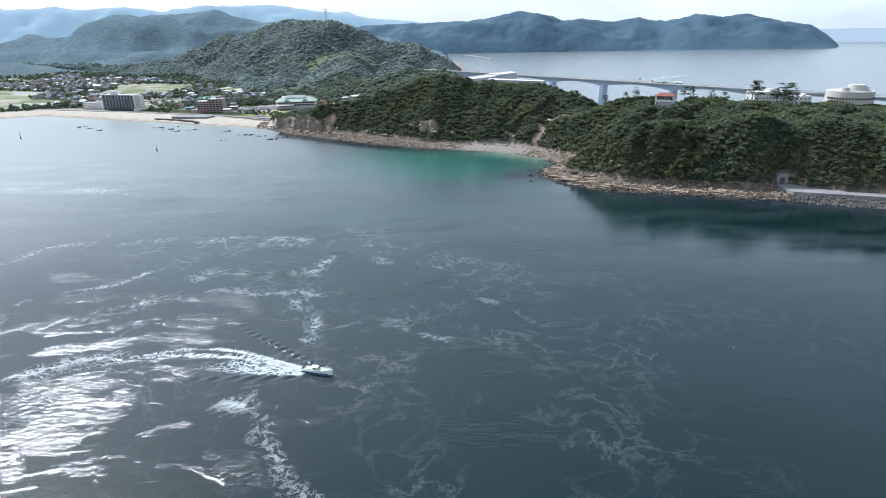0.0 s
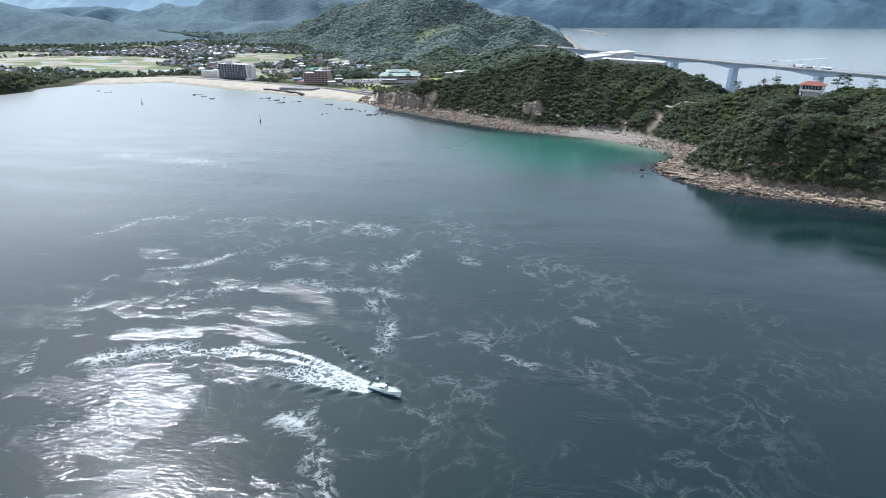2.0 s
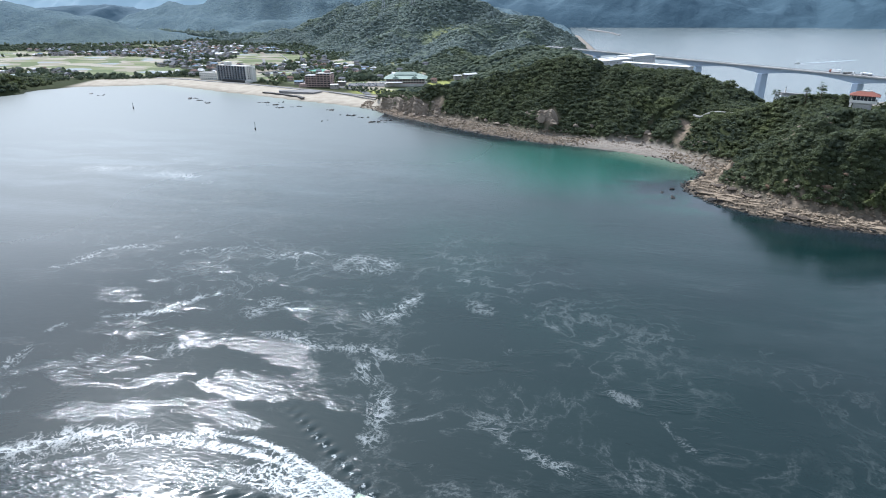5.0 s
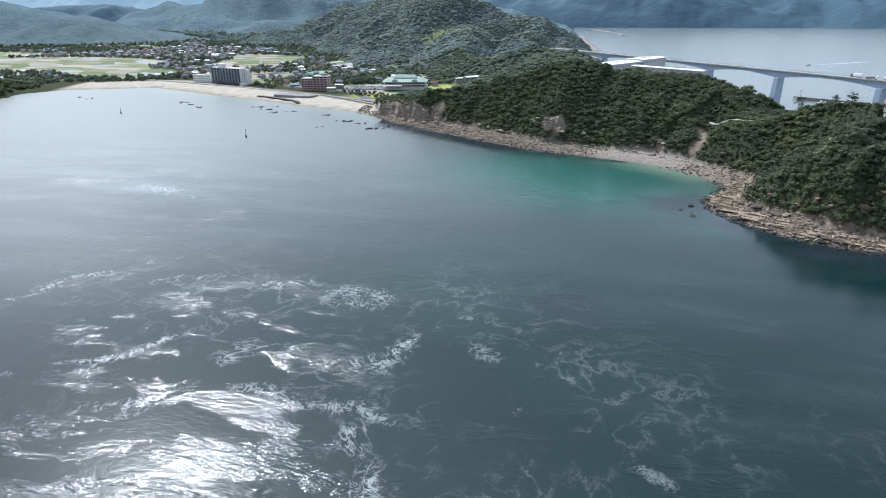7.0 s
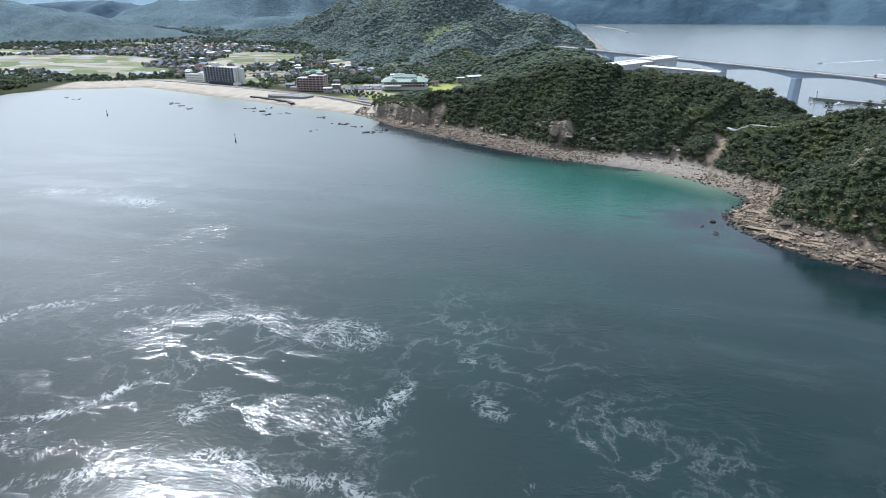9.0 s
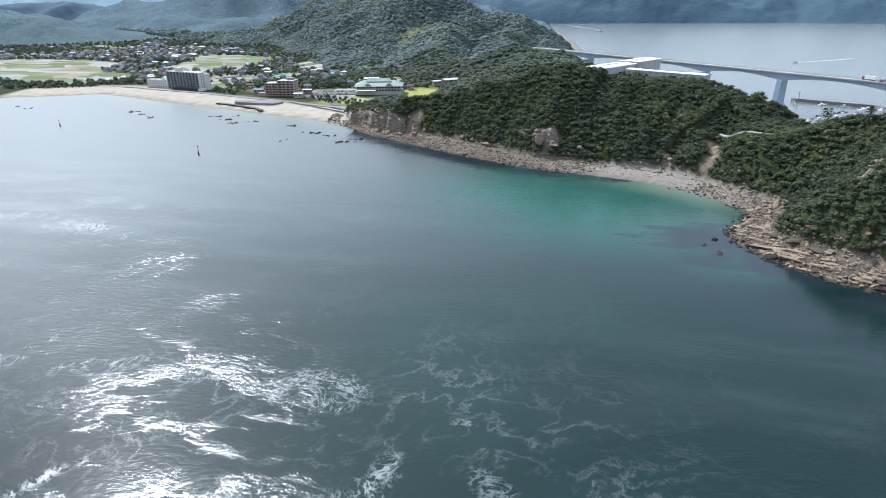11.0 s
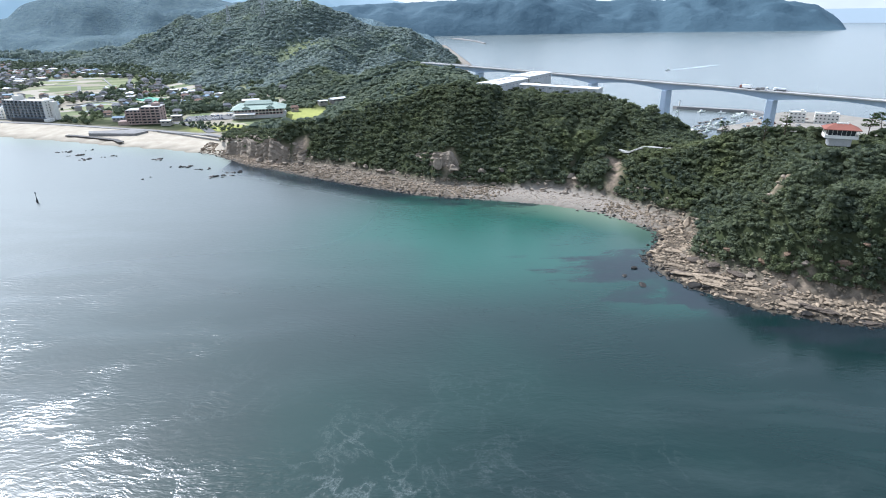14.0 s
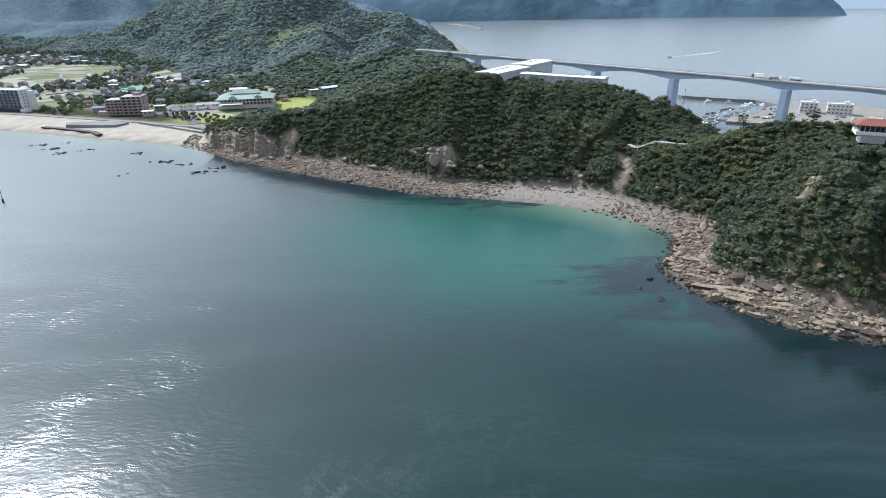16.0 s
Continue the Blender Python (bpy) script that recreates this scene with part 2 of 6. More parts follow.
def shore(x, y):
    """Signed distance to the waterline, positive inland."""
    d, _, _ = distance_to(COAST, x, y, True)
    inside = np.zeros(x.shape, bool)
    for k in range(len(COAST)):
        (ax, ay), (bx, by) = COAST[k], COAST[(k + 1) % len(COAST)]
        if ay != by:
            inside ^= ((ay > y) != (by > y)) & (x < ax + (y - ay) / (by - ay) * (bx - ax))
    return np.where(inside, d, -d)


def waves(x, y, size, seed=0.0, octaves=3):
    """Smooth value noise in about -1..1."""
    total, gain = np.zeros(x.shape), 0.55
    for o in range(octaves):
        u, v = x / size * 2 ** o + seed + 17.3 * o, y / size * 2 ** o - seed + 9.1 * o
        i, j = np.floor(u), np.floor(v)
        fu, fv = u - i, v - j
        fu, fv = fu * fu * (3 - 2 * fu), fv * fv * (3 - 2 * fv)

        def corner(a, b):
            h = np.sin(a * 127.1 + b * 311.7 + 74.7) * 43758.5453
            return (h - np.floor(h)) * 2 - 1
        total += gain ** o * ((corner(i, j) * (1 - fu) + corner(i + 1, j) * fu) * (1 - fv)
                              + (corner(i, j + 1) * (1 - fu) + corner(i + 1, j + 1) * fu) * fv)
    return total


# crest lines: (x, y, height) ... and the half-width of the hill's flank
RIDGES = [
    ([(-185, 735, 9), (-130, 702, 25), (-80, 676, 44), (-25, 664, 60), (4, 662, 62), (29, 657, 58), (60, 655, 51), (100, 648, 48), (126, 632, 41),
      (138, 600, 29), (150, 570, 33), (165, 528, 43), (183, 494, 45), (225, 488, 45), (262, 500, 42), (300, 505, 38), (347, 505, 35), (440, 500, 37)], 62),
    ([(215, 474, 42), (260, 462, 39), (320, 446, 35), (460, 430, 35)], 62),
    ([(172, 488, 43), (150, 462, 35), (134, 450, 24)], 34),
    ([(146, 452, 27), (165, 440, 34), (205, 428, 37), (250, 414, 36), (310, 394, 34), (420, 372, 34)], 38),
    ([(0, 850, 45), (24, 785, 47), (112, 692, 46)], 45),
    ([(-900, 1810, 8), (-760, 1790, 42), (-660, 1780, 76), (-545, 1760, 102), (-430, 1690, 128), (-335, 1560, 130), (-268, 1490, 126), (-216, 1490, 120), (-171, 1480, 103),
      (-77, 1470, 70), (-4, 1440, 59), (30, 1420, 40)], 190),
    ([(-430, 1680, 112), (-470, 1500, 62), (-480, 1390, 16)], 75),
    ([(-310, 1520, 116), (-345, 1370, 70), (-340, 1230, 18)], 75),
    ([(-545, 1750, 92), (-620, 1620, 40), (-640, 1560, 12)], 80),
    ([(-230, 1480, 105), (-190, 1300, 62), (-180, 1150, 30), (-150, 1050, 14)], 85),
    ([(-110, 1480, 62), (-70, 1250, 52), (-25, 1080, 40), (0, 850, 45)], 95),
    ([(-1930, 2500, 5), (-1830, 2490, 30), (-1650, 2470, 74), (-1490, 2450, 112), (-1370, 2400, 120), (-1250, 2400, 162), (-1090, 2400, 172), (-970, 2400, 175), (-855, 2400, 185),
      (-800, 2400, 163), (-700, 2380, 154), (-600, 2340, 142), (-480, 2300, 120), (-300, 2300, 80)], 330),
    ([(-900, 2400, 160), (-960, 2050, 70), (-980, 1900, 20)], 150),
    ([(-1250, 2400, 140), (-1290, 2200, 70), (-1300, 2080, 16)], 120),
    ([(-640, 2350, 132), (-700, 2120, 60), (-710, 1980, 18)], 120),
    ([(-2300, 1650, 130), (-1700, 1700, 114), (-1580, 1700, 91), (-1450, 1720, 76), (-1350, 1730, 64), (-1290, 1740, 36)], 190),
    ([(-1200, 700, 60), (-860, 745, 34), (-765, 752, 20)], 70),
]


# gullies (and, below zero, spurs) on the wooded slopes: from, to, half-width, depth
GULLIES = [(22, 592, 32, 650, 12, 10), (95, 556, 112, 600, 8, 6), (-62, 648, -52, 690, 11, 6), (190, 420, 202, 480, 11, 8), (250, 405, 258, 480, 13, 9), (138, 436, 155, 500, 9, -4),
           (55, 585, 62, 640, 10, -4), (-15, 610, -8, 650, 12, -5), (222, 410, 228, 480, 10, -4)]


def foot(x, y):
    """How far from the water the slopes begin."""
    beach = np.interp(x, [-215, -150, -100, -50, -11, 28, 63, 100, 126, 178, 220, 235, 270, 400], [9, 13, 24, 20, 17, 20, 22, 16, 21, 16, 14, 23, 21, 14])
    return np.where(x > -215, beach + 3 * waves(x, y, 40, 3.0, 2), np.where((x < -705) & (y < 800), 5.0, 46.0))


def height(x, y):
    """The ground's height, below the sea as well."""
    x, y = np.asarray(x, float), np.asarray(y, float)
    d = shore(x, y)
    hill, down = np.zeros(x.shape), np.zeros(x.shape)
    for crest, wide in RIDGES:
        c = np.array(crest, float)
        r, k, s = distance_to(c[:, :2], x, y)
        top = c[k, 2] * (1 - s) + c[np.minimum(k + 1, len(c) - 1), 2] * s
        u = r / (wide * 1.6)
        part_ = top * np.clip(1 - u * u * (3 - 2 * np.minimum(u, 1)), 0, 1)
        down = np.where((u < 1) & (part_ > hill), u, down)
        hill = np.where(u < 1, np.maximum(hill, part_), hill)
    rise = np.clip(d - foot(x, y), 0, None) * (0.85 + 0.7 * np.exp(-((x + 160) / 45) ** 2) * (y < 760) + 0.75 * np.clip((x - 112) / 22, 0, 1) * np.clip((470 - y) / 25, 0, 1))
    plain = 1.5 + 2.5 * np.clip(d / 40, 0, 1) + 4 * np.clip((d - 60) / 300, 0, 1) * np.clip((-x - 100) / 100, 0, 1)
    bumps = (waves(x, y, 52, 1.0) * 4.0 + waves(x, y, 200, 5.0) * 6) * np.clip(hill / 40, 0, 1) + waves(x, y, 330, 11.0, 4) * 9 * np.clip(hill / 60, 0, 1) * (y > 1950) + waves(x, y, 150, 14.0, 3) * 9 * np.clip(hill / 60, 0, 1) * (y > 1050) * (y < 1950)
    u = np.clip(hill / 170, 0, 1)
    bumps = bumps + (waves(x, y, 240, 21.0, 3) * 55 + (0.35 - np.abs(waves(x, y, 330, 51.0, 3))) * 190) * u * (1 - u) * (y > 1850)
    u = np.clip(hill / 125, 0, 1)
    bumps = bumps + (waves(x, y, 110, 23.0, 3) * 30 + (0.35 - np.abs(waves(x, y, 170, 53.0, 3))) * 110) * u * (1 - u) * (y > 1050) * (y <= 1850) * np.clip((x + 1250) / 200, 0.25, 1)
    # ribs and runnels down the slopes of the headland
    east = np.clip((x - 100) / 30, 0, 1)
    across, along_ = x * (0.94 - 0.22 * east) - y * (0.35 + 0.35 * east), x * (0.35 + 0.35 * east) + y * (0.94 - 0.22 * east)
    ribs = (0.42 - np.abs(waves(across, along_ * 0.2, 21, 31.0, 2))) * 11.0 * np.clip(hill / 20, 0, 1) * np.clip(down * 5, 0.15, 1) * (y < 720)
    ribs = ribs * np.clip((distance_to(np.array([(105, 606), (119, 582), (138, 555)], float), x, y)[0] - 9) / 10, 0, 1)
    bumps, rise = bumps + ribs, np.clip(rise + 0.6 * ribs * np.clip(rise / 8, 0, 1), 0, None)
    for ax, ay, bx, by, wide, deep in GULLIES:
        r, _, s = distance_to(np.array([(ax, ay), (bx, by)], float), x, y)
        bumps = bumps - deep * np.exp(-(r / wide) ** 2)
        rise = np.clip(rise - 0.5 * deep * np.exp(-(r / wide) ** 2), 0, None)
    r, _, s = distance_to(np.array([(24, 785), (62, 738), (122, 692)], float), x, y)
    r2 = np.hypot(x - 183, y - 486)
    bumps = np.where(r2 < 24, np.minimum(bumps, 42.0 + np.clip(r2 - 12, 0, None) * 0.3 - hill), bumps)
    bumps = np.where(r < 60, np.minimum(bumps, 43.5 + 0.13 * r - hill), bumps)
    land = np.clip(d / 5, 0, 1) * plain + np.maximum(np.minimum(hill + bumps, rise), 0)
    # the cutting in front of the tunnel
    land = np.minimum(land, 4.3 + np.clip(np.hypot(x - 242.5, y - 391) - 10.5, 0, None) * 5)
    return np.where(d > 0, land, np.maximum(d * 0.10, -9))


def sheet(name, xs, ys, z, mat, keep=None, smooth=True):
    """A mesh over the lines xs and ys with heights z."""
    ny, nx = z.shape
    gx, gy = np.meshgrid(xs, ys)
    verts = np.stack([gx.ravel(), gy.ravel(), z.ravel()], 1)
    idx = np.arange(nx * ny).reshape(ny, nx)
    quads = np.stack([idx[:-1, :-1], idx[:-1, 1:], idx[1:, 1:], idx[1:, :-1]], -1).reshape(-1, 4)
    if keep is not None:
        quads = quads[keep.ravel()[quads].any(1)]
    return bulk(name, verts, quads, [mat], smooth)


def bulk(name, verts, faces, mats, smooth=False, slots=None):
    """An object from arrays of vertices and of equal-sized faces."""
    me = bpy.data.meshes.new(name)
    n, k = faces.shape
    me.vertices.add(len(verts))
    me.vertices.foreach_set("co", np.ascontiguousarray(verts, np.float32).ravel())
    me.loops.add(n * k)
    me.loops.foreach_set("vertex_index", np.ascontiguousarray(faces, np.int32).ravel())
    me.polygons.add(n)
    me.polygons.foreach_set("loop_start", np.arange(0, n * k, k, dtype=np.int32))
    me.polygons.foreach_set("use_smooth", np.full(n, smooth))
    if slots is not None:
        me.polygons.foreach_set("material_index", np.ascontiguousarray(slots, np.int32))
    for m in mats:
        me.materials.append(m)
    me.update(calc_edges=True)
    me.validate()
    return new(name, me)


def give(ob, name, values):
    a = ob.data.attributes.new(name, "FLOAT", "POINT")
    a.data.foreach_set("value", np.ascontiguousarray(values, np.float32))


# ground: sand, fields, soil and rock in one sheet
def ground_material():
    m, nt, lk, bsdf = material("ground_soil_sand_rock")
    geo = nt.new("ShaderNodeNewGeometry")
    where = geo.outputs["Position"]
    n1, n2, n3 = noise_node(nt, lk, 0.02, 5, where), noise_node(nt, lk, 0.5, 5, where), noise_node(nt, lk, 0.1, 5, where)

    def attr(name):
        a = nt.new("ShaderNodeAttribute")
        a.attribute_name = name
        return a.outputs["Fac"]
    sand = mix_node(nt, lk, ramp_node(nt, lk, n3.outputs[0], [(0.35, 0.0), (0.7, 1.0)]).outputs[0], (0.43, 0.385, 0.31), (0.335, 0.295, 0.235))
    shingle = mix_node(nt, lk, ramp_node(nt, lk, n2.outputs[0], [(0.35, 0.0), (0.65, 1.0)]).outputs[0], (0.215, 0.182, 0.145), (0.085, 0.07, 0.056))
    soil = mix_node(nt, lk, n3.outputs[0], (0.028, 0.038, 0.018), (0.055, 0.06, 0.03))
    rock = mix_node(nt, lk, ramp_node(nt, lk, n2.outputs[0], [(0.3, 0.0), (0.7, 1.0)]).outputs[0], (0.34, 0.26, 0.19), (0.16, 0.13, 0.105))
    vor = nt.new("ShaderNodeTexVoronoi")
    vor.inputs["Scale"].default_value = 0.025
    stretch = nt.new("ShaderNodeMapping")
    stretch.inputs["Rotation"].default_value[2] = 0.5
    stretch.inputs["Scale"].default_value = (1.0, 1.7, 0.0)
    lk.new(where, stretch.inputs["Vector"])
    lk.new(stretch.outputs[0], vor.inputs["Vector"])
    hue = nt.new("ShaderNodeSeparateColor")
    lk.new(vor.outputs["Color"], hue.inputs[0])
    fields = ramp_node(nt, lk, hue.outputs[0], [(0.0, (0.14, 0.165, 0.09)), (0.25, (0.21, 0.22, 0.13)), (0.42, (0.27, 0.245, 0.19)), (0.6, (0.34, 0.31, 0.255)),
                                                (0.8, (0.18, 0.20, 0.11)), (0.92, (0.28, 0.31, 0.315))])
    fields.color_ramp.interpolation = "CONSTANT"
    # forest floor; with distance its colour takes on painted pale blue haze
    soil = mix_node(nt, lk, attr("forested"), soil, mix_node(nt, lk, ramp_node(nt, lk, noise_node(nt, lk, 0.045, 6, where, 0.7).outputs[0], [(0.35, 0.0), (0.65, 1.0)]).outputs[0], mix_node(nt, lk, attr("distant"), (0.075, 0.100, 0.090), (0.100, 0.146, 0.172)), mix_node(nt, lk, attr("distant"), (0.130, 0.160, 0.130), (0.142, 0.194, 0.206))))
    col = mix_node(nt, lk, attr("sandy"), soil, sand)
    col = mix_node(nt, lk, attr("shingly"), col, shingle)
    # shade in the gaps between boulders, put into the gravel's colour
    col = mix_node(nt, lk, attr("gap_shade"), col, mix_node(nt, lk, n2.outputs[0], (0.095, 0.078, 0.058), (0.045, 0.038, 0.028)))
    col = mix_node(nt, lk, attr("pebbly"), col, mix_node(nt, lk, n2.outputs[0], (0.34, 0.305, 0.26), (0.23, 0.205, 0.175)))
    col = mix_node(nt, lk, attr("farmed"), col, fields.outputs[0])
    col = mix_node(nt, lk, attr("mown"), col, mix_node(nt, lk, n3.outputs[0], (0.33, 0.34, 0.11), (0.25, 0.27, 0.09)))
    col = mix_node(nt, lk, attr("rocky"), col, rock)
    col = mix_node(nt, lk, attr("wet"), col, mix_node(nt, lk, 0.55, col, (0.03, 0.03, 0.025)))
    lk.new(col, bsdf.inputs["Base Color"])
    bsdf.inputs["Roughness"].default_value, bsdf.inputs["Specular IOR Level"].default_value = 0.95, 0.03
    b = nt.new("ShaderNodeBump")
    b.inputs["Strength"].default_value, b.inputs["Distance"].default_value = 0.7, 0.4
    lk.new(n2.outputs[0], b.inputs["Height"])
    canopy = nt.new("ShaderNodeBump")
    canopy.inputs["Distance"].default_value = 9.0
    lk.new(attr("forested"), canopy.inputs["Strength"])
    lk.new(noise_node(nt, lk, 0.13, 5, where, 0.6).outputs[0], canopy.inputs["Height"])
    lk.new(b.outputs[0], canopy.inputs["Normal"])
    lk.new(canopy.outputs[0], bsdf.inputs["Normal"])
    return m


# bare scars on the wooded slopes: (x, y, radius)
SCARS = [(150, 474, 1.5), (152, 471, 1.7), (153.5, 468, 1.9), (154.5, 465, 1.9), (155, 462, 1.6), (146, 473, 1.1), (141, 464, 1.8), (138, 461.5, 1.6), (133, 459, 1.8), (101, 585, 4.4), (99, 577, 3.4), (96, 567, 3.4), (92, 560, 3.4), (-10, 606, 5), (70, 574, 3), (-150, 674, 6),
         (-128, 680, 5), (198.5, 419, 1.5), (189, 416.5, 1.2), (-170, 688, 6)]


def scar(x, y):
    s = np.zeros(np.shape(x))
    for sx, sy, r in SCARS:
        s = np.maximum(s, np.clip(1.6 - np.hypot(x - sx, y - sy) / (r * (1.35 if sy < 500 else 1.05)), 0, 1))
    return s


gx = np.concatenate([np.linspace(-3600, -2040, 24), np.arange(-2010, -810, 17), np.arange(-800, -240, 12), np.arange(-232, 380, 4.0), np.arange(385, 680, 14), [720, 900]])
gy = np.concatenate([[280, 310], np.arange(320, 730, 4.0), np.arange(736, 1300, 11), np.arange(1310, 2600, 15), np.linspace(2640, 3300, 16)])
GX, GY = np.meshgrid(gx, gy)
GZ, GD = height(GX, GY), shore(GX, GY)
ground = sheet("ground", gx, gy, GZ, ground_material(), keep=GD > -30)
tagged(ground, "sandy, rocky and wooded coastal ground with fields", "ground", kind="structure")
slope = np.hypot(*np.gradient(GZ, gy, gx))
flat = (GX < -190) & (slope < 0.22) & (GZ < 13)
pebbles = np.exp(-((GX - 50) / 58) ** 4) * (GY > 500) * np.clip((foot(GX, GY) + 4 - GD) / 4, 0, 1)
bare = np.exp(-(((GX + 645) / 55) ** 2 + ((GY - 1318) / 26) ** 2) ** 2)
give(ground, "sandy", np.maximum(np.clip((62 - GD) / 16, 0, 1) * (GX < -195) * (GX > -712), 0.9 * bare).ravel())
give(ground, "pebbly", (0.8 * pebbles).ravel())
give(ground, "shingly", (np.clip((foot(GX, GY) + 5 - GD) / 5, 0, 1) * (GX > -205)).ravel())
# gravel of the point darkened, painting the shade among its boulders
give(ground, "gap_shade", (0.75 * np.clip((GX - 76) / 10, 0, 1) * np.clip((520 - GY) / 10, 0, 1) * np.clip((foot(GX, GY) + 2 - GD) / 4, 0, 1)).ravel())
give(ground, "farmed", (np.clip((GD - 85) / 15, 0, 1) * flat).ravel())
lawn = np.exp(-(((GX + 165) / 26) ** 2 + ((GY - 900) / 38) ** 2) ** 2) + np.exp(-(((GX + 238) / 32) ** 2 + ((GY - 826) / 18) ** 2) ** 2) + 0.28 * np.exp(-(((GX + 245) / 50) ** 2 + ((GY - 1345) / 32) ** 2) ** 2)
give(ground, "forested", np.clip((GZ - 12) / 4, 0, 1).ravel() * (GY.ravel() > 1000))
# how much haze colour the woods get, by range
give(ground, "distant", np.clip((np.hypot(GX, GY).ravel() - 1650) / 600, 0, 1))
give(ground, "mown", np.clip(lawn * 1.3, 0, 1).ravel())
give(ground, "rocky", np.clip(np.clip((slope - 1.25) * 3, 0, 1) * (GX > -240) * (GD < 45) * np.where(GX > 108, np.clip((9 - GZ) / 3, 0, 1), 1.0) + scar(GX, GY), 0, 1).ravel())
give(ground, "wet", np.clip((2.5 - GD) / 3, 0, 1).ravel())


# ---- the sea ----
def water_material():
    m, nt, lk, bsdf = material("sea_water")
    where = nt.new("ShaderNodeNewGeometry").outputs["Position"]

    def attr(name):
        a = nt.new("ShaderNodeAttribute")
        a.attribute_name = name
        return a.outputs["Fac"]

    def warped(scale, amount, vec):
        w = noise_node(nt, lk, scale, 3, vec)
        b = nt.new("ShaderNodeVectorMath")
        b.operation = "MULTIPLY_ADD"
        lk.new(w.outputs["Color"], b.inputs[0])
        b.inputs[1].default_value = (amount, amount, 0)
        lk.new(vec, b.inputs[2])
        return b.outputs[0]
    big = noise_node(nt, lk, 0.006, 4, where)
    deep = mix_node(nt, lk, ramp_node(nt, lk, big.outputs[0], [(0.35, 0.0), (0.65, 1.0)]).outputs[0], (0.0024, 0.0112, 0.0120), (0.0038, 0.0152, 0.0158))
    # silty water; bay sheen and far haze are painted into the same pale colour
    col = mix_node(nt, lk, attr("silt_haze"), deep, (0.190, 0.216, 0.208))
    col = mix_node(nt, lk, attr("shoal"), col, (0.022, 0.088, 0.067))
    col = mix_node(nt, lk, attr("sandbar"), col, (0.19, 0.235, 0.17))
    # weed beds drawn out by the current
    drawn = nt.new("ShaderNodeMapping")
    drawn.inputs["Rotation"].default_value[2] = 0.52
    drawn.inputs["Scale"].default_value = (0.38, 1.25, 1.0)
    lk.new(warped(0.03, 16, where), drawn.inputs["Vector"])
    beds = noise_node(nt, lk, 0.085, 7, drawn.outputs[0], 0.66)
    kelp = ramp_node(nt, lk, math_node(nt, lk, "ADD", attr("weed"), math_node(nt, lk, "MULTIPLY", math_node(nt, lk, "SUBTRACT", beds.outputs[0], 0.5), 2.6)), [(0.34, 0.0), (0.80, 0.92)]).outputs[0]
    kelp = math_node(nt, lk, "MULTIPLY", kelp, math_node(nt, lk, "MULTIPLY", attr("weed"), 6.0, True))
    col = mix_node(nt, lk, kelp, col, (0.014, 0.021, 0.026))
    # pale streaks over deep water: foam film, and sky sheen on ripples painted in
    drawn_out = nt.new("ShaderNodeMapping")
    drawn_out.inputs["Rotation"].default_value[2] = 0.25
    drawn_out.inputs["Scale"].default_value = (0.3, 1.4, 1.0)
    lk.new(warped(0.012, 40, where), drawn_out.inputs["Vector"])
    foam_sheen = ramp_node(nt, lk, noise_node(nt, lk, 0.03, 7, drawn_out.outputs[0], 0.62).outputs[0], [(0.44, 0.0), (0.70, 0.06)]).outputs[0]
    col = mix_node(nt, lk, math_node(nt, lk, "MULTIPLY", foam_sheen, attr("foam_sheen")), col, (0.42, 0.48, 0.50))
    eddy = warped(0.014, 45, where)
    swirl = warped(0.05, 9, eddy)
    grain = noise_node(nt, lk, 1.5, 6, where, 0.75)
    # foam gathered along the eddy lines, torn into threads and lace
    net = noise_node(nt, lk, 0.30, 6, warped(0.2, 4.0, swirl), 0.66)
    lace = math_node(nt, lk, "SUBTRACT", 1.0, math_node(nt, lk, "MULTIPLY", math_node(nt, lk, "ABSOLUTE", math_node(nt, lk, "SUBTRACT", net.outputs[0], 0.5)), 13.0), True)
    wide_net = noise_node(nt, lk, 0.075, 5, swirl, 0.6)
    wide_lace = math_node(nt, lk, "SUBTRACT", 1.0, math_node(nt, lk, "MULTIPLY", math_node(nt, lk, "ABSOLUTE", math_node(nt, lk, "SUBTRACT", wide_net.outputs[0], 0.5)), 11.0), True)
    threads = math_node(nt, lk, "ADD", math_node(nt, lk, "MULTIPLY", lace, 0.50), math_node(nt, lk, "MULTIPLY", wide_lace, 0.36))
    threads = math_node(nt, lk, "ADD", threads, math_node(nt, lk, "MULTIPLY", math_node(nt, lk, "SUBTRACT", grain.outputs[0], 0.5), 0.8))
    amount = math_node(nt, lk, "ADD", math_node(nt, lk, "MULTIPLY", attr("foam"), 0.75), threads)
    amount = math_node(nt, lk, "MULTIPLY", amount, math_node(nt, lk, "MULTIPLY", attr("foam"), 5.0, True))
    foam = ramp_node(nt, lk, amount, [(0.62, 0.0), (1.1, 1.0)]).outputs[0]
    foam = math_node(nt, lk, "MULTIPLY", foam, math_node(nt, lk, "ADD", math_node(nt, lk, "MULTIPLY", attr("foam"), 0.50), 0.05))
    # a thin web of foam threads drifting over the dark water
    gather = ramp_node(nt, lk, noise_node(nt, lk, 0.020, 5, eddy, 0.62).outputs[0], [(0.46, 0.0), (0.62, 1.0)]).outputs[0]
    thin = math_node(nt, lk, "SUBTRACT", 1.0, math_node(nt, lk, "MULTIPLY", math_node(nt, lk, "ABSOLUTE", math_node(nt, lk, "SUBTRACT", wide_net.outputs[0], 0.5)), 30.0), True)
    spray = math_node(nt, lk, "MULTIPLY", math_node(nt, lk, "SUBTRACT", grain.outputs[0], 0.36), 2.6, True)
